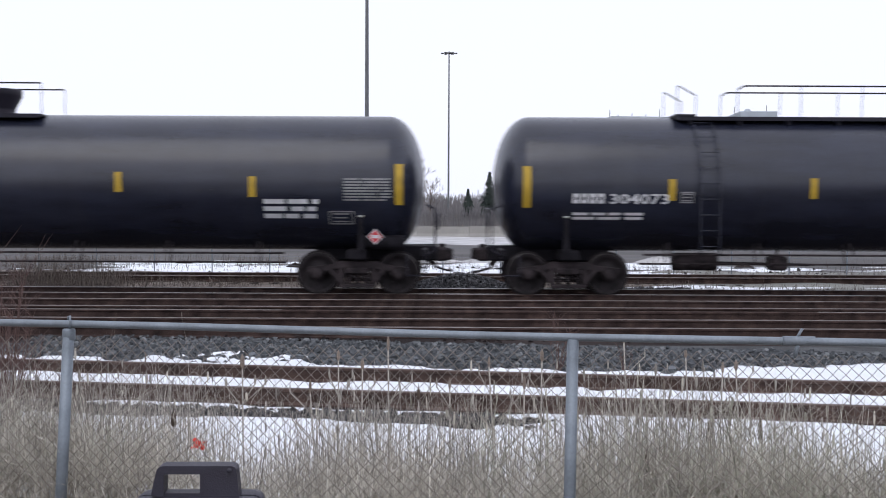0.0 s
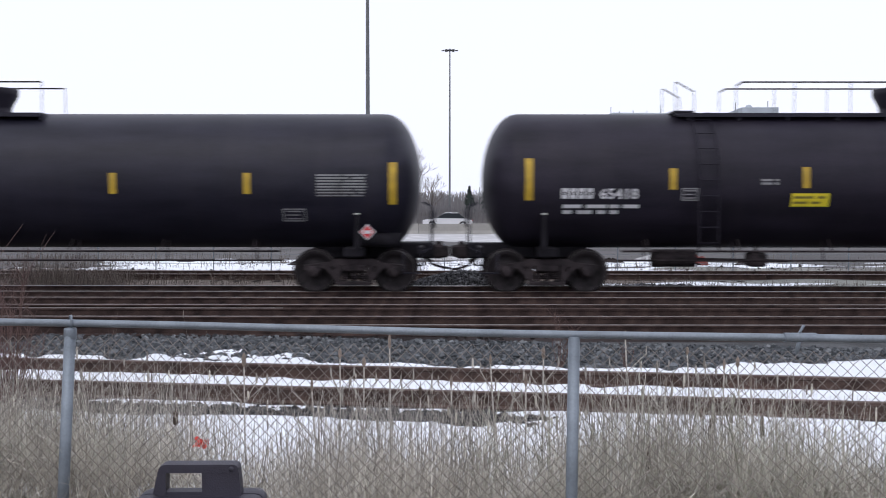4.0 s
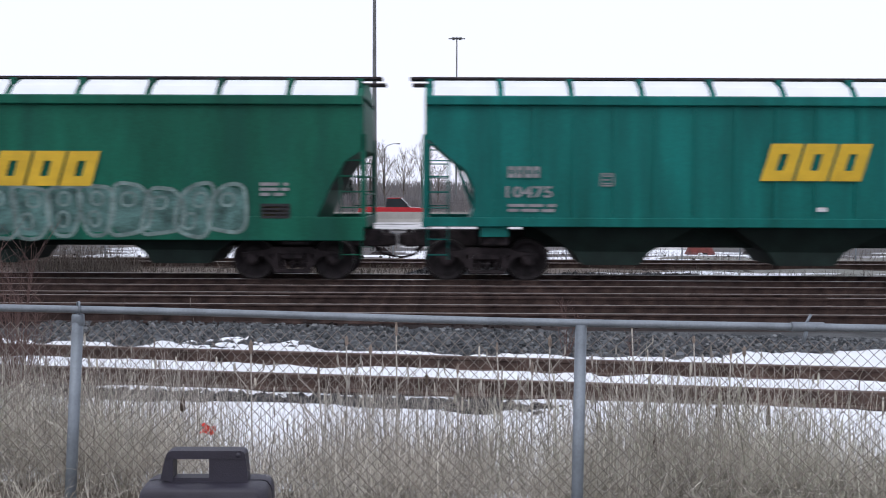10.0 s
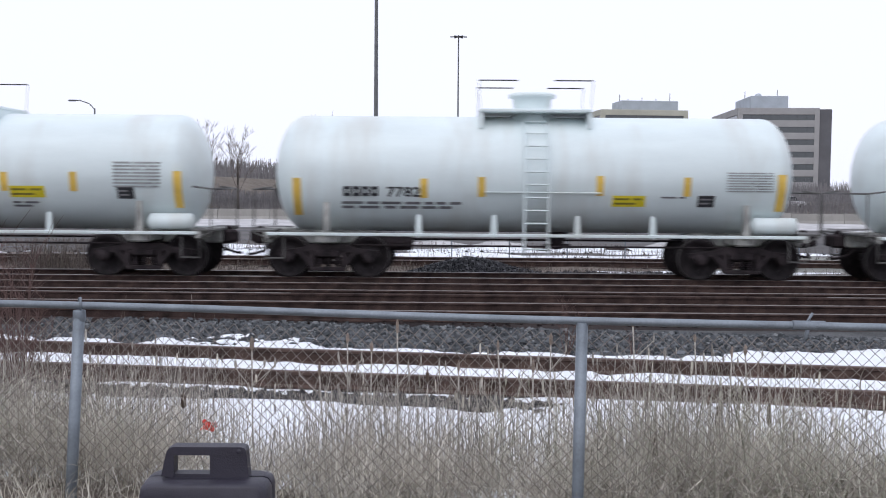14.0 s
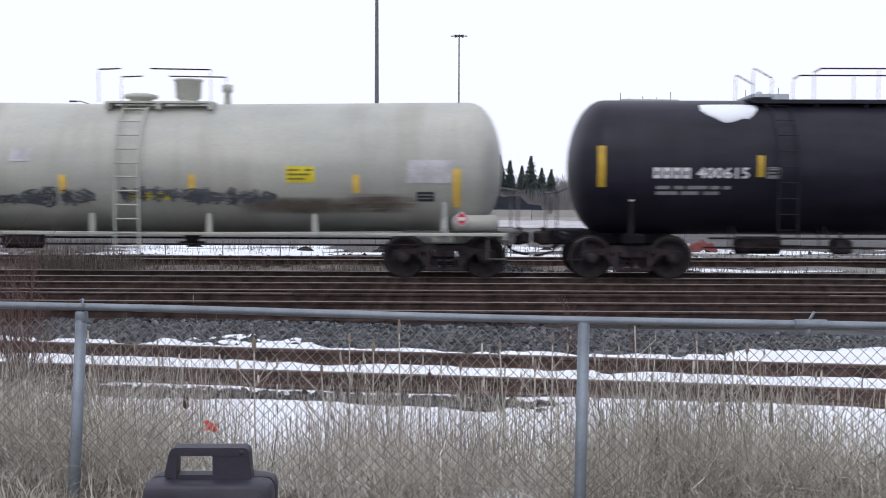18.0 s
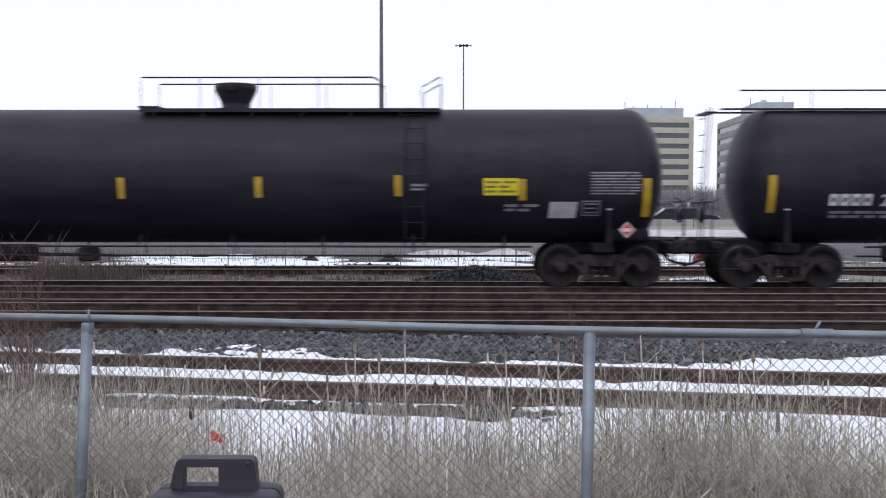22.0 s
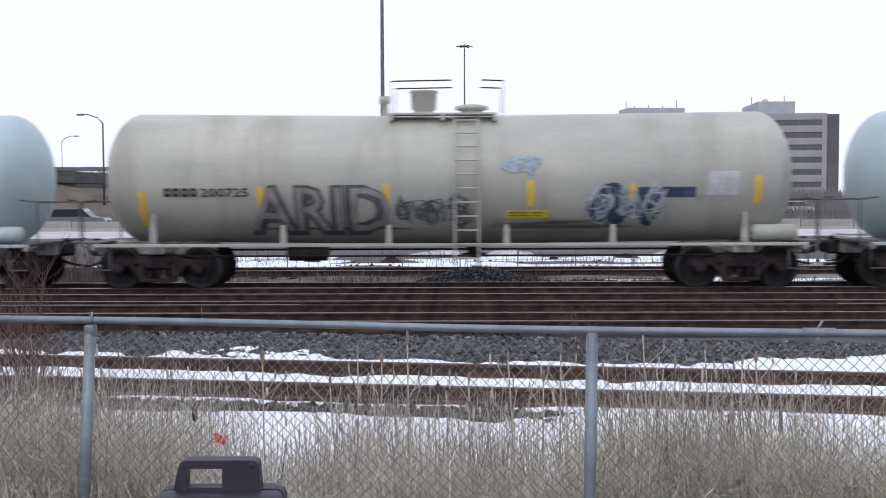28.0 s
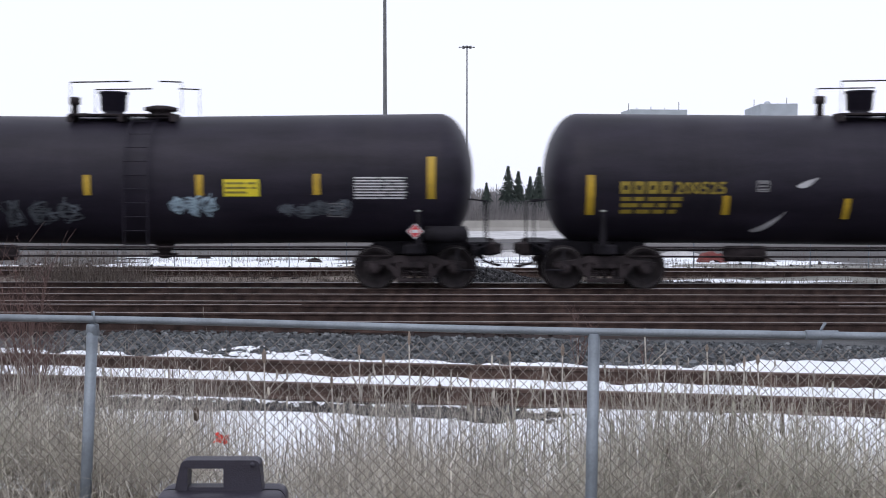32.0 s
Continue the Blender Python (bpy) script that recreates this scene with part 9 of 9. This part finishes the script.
    smear(c, -2.92, 1.52, 0.68, 0.42, 941)
    smear(c, -2.17, 2.37, 0.44, 0.18, 942)
    framed_box(c, -3.12, 2.28, 0.27, 0.24, GLET, False)
    c = CARS[28]
    stripe(c, -0.68, 2.30, 0.44)
    stripe(c, 1.78, 2.30, 0.45)
    stripe(c, 4.34, 2.32, 0.45)
    stripe(c, 6.83, 2.46, 0.91)
    yellow_label(c, 2.70, 2.24, 0.78, 0.37, 948)
    c.rows_of_bars("stencil", 5.73, 2.24, 1.14, 0.50, 5, WLET, 949)
    placard(c, 6.48, 1.30)
    scribble(c, -1.79, 1.69, 1.82, 0.80, GRAFF, 951, 1)
    scribble(c, 1.62, 1.87, 1.06, 0.56, GRAFFC, 952, 1)
    scribble(c, 3.88, 1.78, 0.87, 0.50, GRAFF, 953, 1)
    scribble(c, 4.65, 1.80, 0.81, 0.50, GRAFF, 954, 1)
    framed_box(c, 4.74, 1.76, 0.37, 0.30, GLET, False)


mark_cars()


# ---------------------------------------------------------------- highway traffic
TYRE = material("tyre_rubber", (0.02, 0.02, 0.02), 0.9, 0, 0.2, 5, 50, 0.1)
CARGLASS = material("car_window_glass", (0.03, 0.035, 0.04), 0.08, 0, 0.1, 2, 20, 0.0)
PAINTS = {
    "red": material("red_car_paint", (0.50, 0.02, 0.03), 0.25, 0, 0.05, 2, 20, 0, coat=0.5),
    "white": material("white_car_paint", (0.78, 0.78, 0.80), 0.25, 0, 0.04, 2, 20, 0, coat=0.5),
    "grey": material("grey_car_paint", (0.20, 0.22, 0.25), 0.25, 0.4, 0.05, 2, 20, 0, coat=0.5),
    "dark": material("dark_blue_car_paint", (0.02, 0.025, 0.04), 0.25, 0.2, 0.05, 2, 20, 0, coat=0.5),
    "silver": material("silver_car_paint", (0.48, 0.50, 0.52), 0.3, 0.6, 0.05, 2, 20, 0, coat=0.5),
}
TRAFFIC = []


def road_car(colour, shape, label, t, px, speed, y, cam_yaw):
    """A car on the highway that passes a given bearing at t seconds, driving along x."""
    L = {"sedan": 2.3, "suv": 2.3, "pickup": 2.75}[shape]
    prof = {
        "sedan": ([(-2.3, 0.35), (-2.3, 0.75), (-1.6, 0.92), (1.0, 0.95), (2.1, 0.80), (2.3, 0.65), (2.3, 0.35)], [(-1.65, 0.92), (-1.0, 1.40), (0.25, 1.42), (1.05, 0.95)]),
        "suv": ([(-2.3, 0.40), (-2.3, 0.95), (-2.2, 1.05), (1.1, 1.05), (2.15, 0.95), (2.3, 0.75), (2.3, 0.40)], [(-2.2, 1.05), (-1.95, 1.66), (0.35, 1.68), (1.1, 1.05)]),
        "pickup": ([(-2.75, 0.50), (-2.75, 1.08), (1.3, 1.08), (2.55, 1.02), (2.75, 0.8), (2.75, 0.50)], [(-0.55, 1.08), (-0.45, 1.78), (0.75, 1.80), (1.45, 1.08)]),
    }[shape]
    ob = thing("road_car", label, "car", "cars on the highway")
    flip = speed < 0
    sx = -1 if flip else 1
    m = pose(0, 0, 0, 0, 0, 180 if flip else 0)
    body = part("body", cached(("car_body", shape), PAINTS[colour], lambda b: (b.prism(prof[0], -0.9, 0.9), b.prism([(x * 0.93, z + 0.06 if z > 1.3 else z) for x, z in prof[1]], -0.70, 0.70))), ob, m)
    part("side_window", cached(("car_glass", shape), CARGLASS, lambda b: b.prism(prof[1], -0.76, 0.76)), ob, m)
    for wx in (-L * 0.62, L * 0.62):
        for wy in (-0.82, 0.82):
            part("wheel", cached("car_wheel", [TYRE, PAINTS["silver"]], lambda b: (b.lathe([(-0.11, 0.2), (-0.11, 0.31), (-0.08, 0.34), (0.08, 0.34), (0.11, 0.31), (0.11, 0.2)], "y", n=18), b.lathe([(-0.105, 0.0), (-0.105, 0.21)], "y", n=18, mi=1), b.lathe([(0.105, 0.21), (0.105, 0.0)], "y", n=18, mi=1))), ob, pose(wx, wy, 0.34))
    for sd, mat_, nm in ((1, WLET, "headlight"), (-1, RED, "tail_light")):
        for wy in (-0.65, 0.65):
            part(nm, cached((nm, L), mat_, lambda b: b.box(sd * L - 0.06, sd * L + 0.02, -0.14, 0.14, 0.66, 0.78, bevel=0.02)), ob, m @ pose(0, wy, 0))
    x_at = math.tan(math.atan((px - 784) / 1847.0) - math.radians(cam_yaw)) * y
    z = float(ground_height(0, y)) + 0.055
    TRAFFIC.append((ob, x_at, t, speed, y, z))
    return ob


road_car("red", "pickup", "red pickup truck driving on the highway", 10.0, 695, 20.0, 86.0, 0.42)
road_car("red", "sedan", "red sedan driving on the highway", 30.0, 1172, 20.0, 86.0, 0.69)
road_car("white", "suv", "white estate car driving on the highway", 9.0, 830, -20.0, 98.0, 0.54)
road_car("white", "sedan", "white sedan driving on the highway", 9.0, 945, 20.0, 92.0, 0.54)
road_car("silver", "sedan", "silver sedan driving on the highway", 15.0, 622, 20.0, 86.0, 0.56)
road_car("grey", "sedan", "grey sedan driving on the highway", 22.5, 245, 20.0, 86.0, 0.74)
road_car("silver", "sedan", "silver sedan driving on the highway", 12.0, 135, 20.0, 92.0, 0.24)
road_car("white", "sedan", "white sedan driving on the highway", 21.0, 100, 20.0, 92.0, 0.75)
road_car("dark", "sedan", "dark sedan driving on the highway", 20.0, 415, 20.0, 92.0, 0.70)
road_car("white", "suv", "white estate car driving on the highway", 20.0, 466, -20.0, 98.0, 0.70)
road_car("white", "suv", "white estate car driving on the highway", 6.5, 636, 20.0, 92.0, 0.35)
road_car("grey", "suv", "grey estate car driving on the highway", 23.0, 755, 20.0, 92.0, 0.75)
road_car("dark", "sedan", "dark sedan driving on the highway", 8.0, 792, -20.0, 98.0, 0.37)
road_car("dark", "sedan", "dark sedan driving on the highway", 22.0, 1190, 20.0, 92.0, 0.73)
road_car("grey", "suv", "grey estate car driving on the highway", 28.0, 140, 20.0, 86.0, 0.83)
road_car("dark", "suv", "dark estate car driving on the highway", 18.0, 912, 20.0, 92.0, 0.55)
road_car("white", "sedan", "white sedan driving on the highway", 3.0, 1170, -20.0, 98.0, 0.11)
# parked by the offices
for k, (colour, px) in enumerate((("silver", 1150), ("white", 1185), ("dark", 1215), ("grey", 1330), ("white", 1380), ("dark", 1120))):
    ob = road_car(colour, "sedan" if k % 2 else "suv", "parked car in the office car park", 0, px, 0.0001, 150.0 + 3 * (k % 2), 0.0)


# ---------------------------------------------------------------- movement
def motions():
    times = [float(t) for t in range(0, 33)]
    ends = [GAPS[0] + 20.9] + GAPS + [GAPS[-1] - 17.1]
    for n, car in enumerate(CARS):
        c = (ends[n] + ends[n + 1]) / 2
        walk(car.ob, [(t, pose(c + run(t), TRACK_Y, 0)) for t in times])
        # wheels turn while the car is anywhere near the view
        shown = [k for k in range(0, 961) if abs(c + run(k / 30.0)) < 24]
        if not shown:
            continue
        k0, k1 = shown[0], shown[-1]
        keys = sorted({0, *range(k0, k1 + 1), 960})
        for w in car.wheels:
            x = w.location.x
            rows = []
            for k in keys:
                kk = min(max(k, k0), k1)
                rows.append((k / 30.0, pose(x, 0, WR, 0, math.degrees((run(kk / 30.0) - run(k0 / 30.0)) / WR), 0)))
            walk(w, rows)
    for ob, x, t0, speed, y, z in TRAFFIC:
        if abs(speed) < 0.01:
            ob.matrix_basis = pose(x, y, z)
        else:
            walk(ob, [(t, pose(x + speed * (t - t0), y, z)) for t in (0.0, 16.0, 32.0)])


motions()
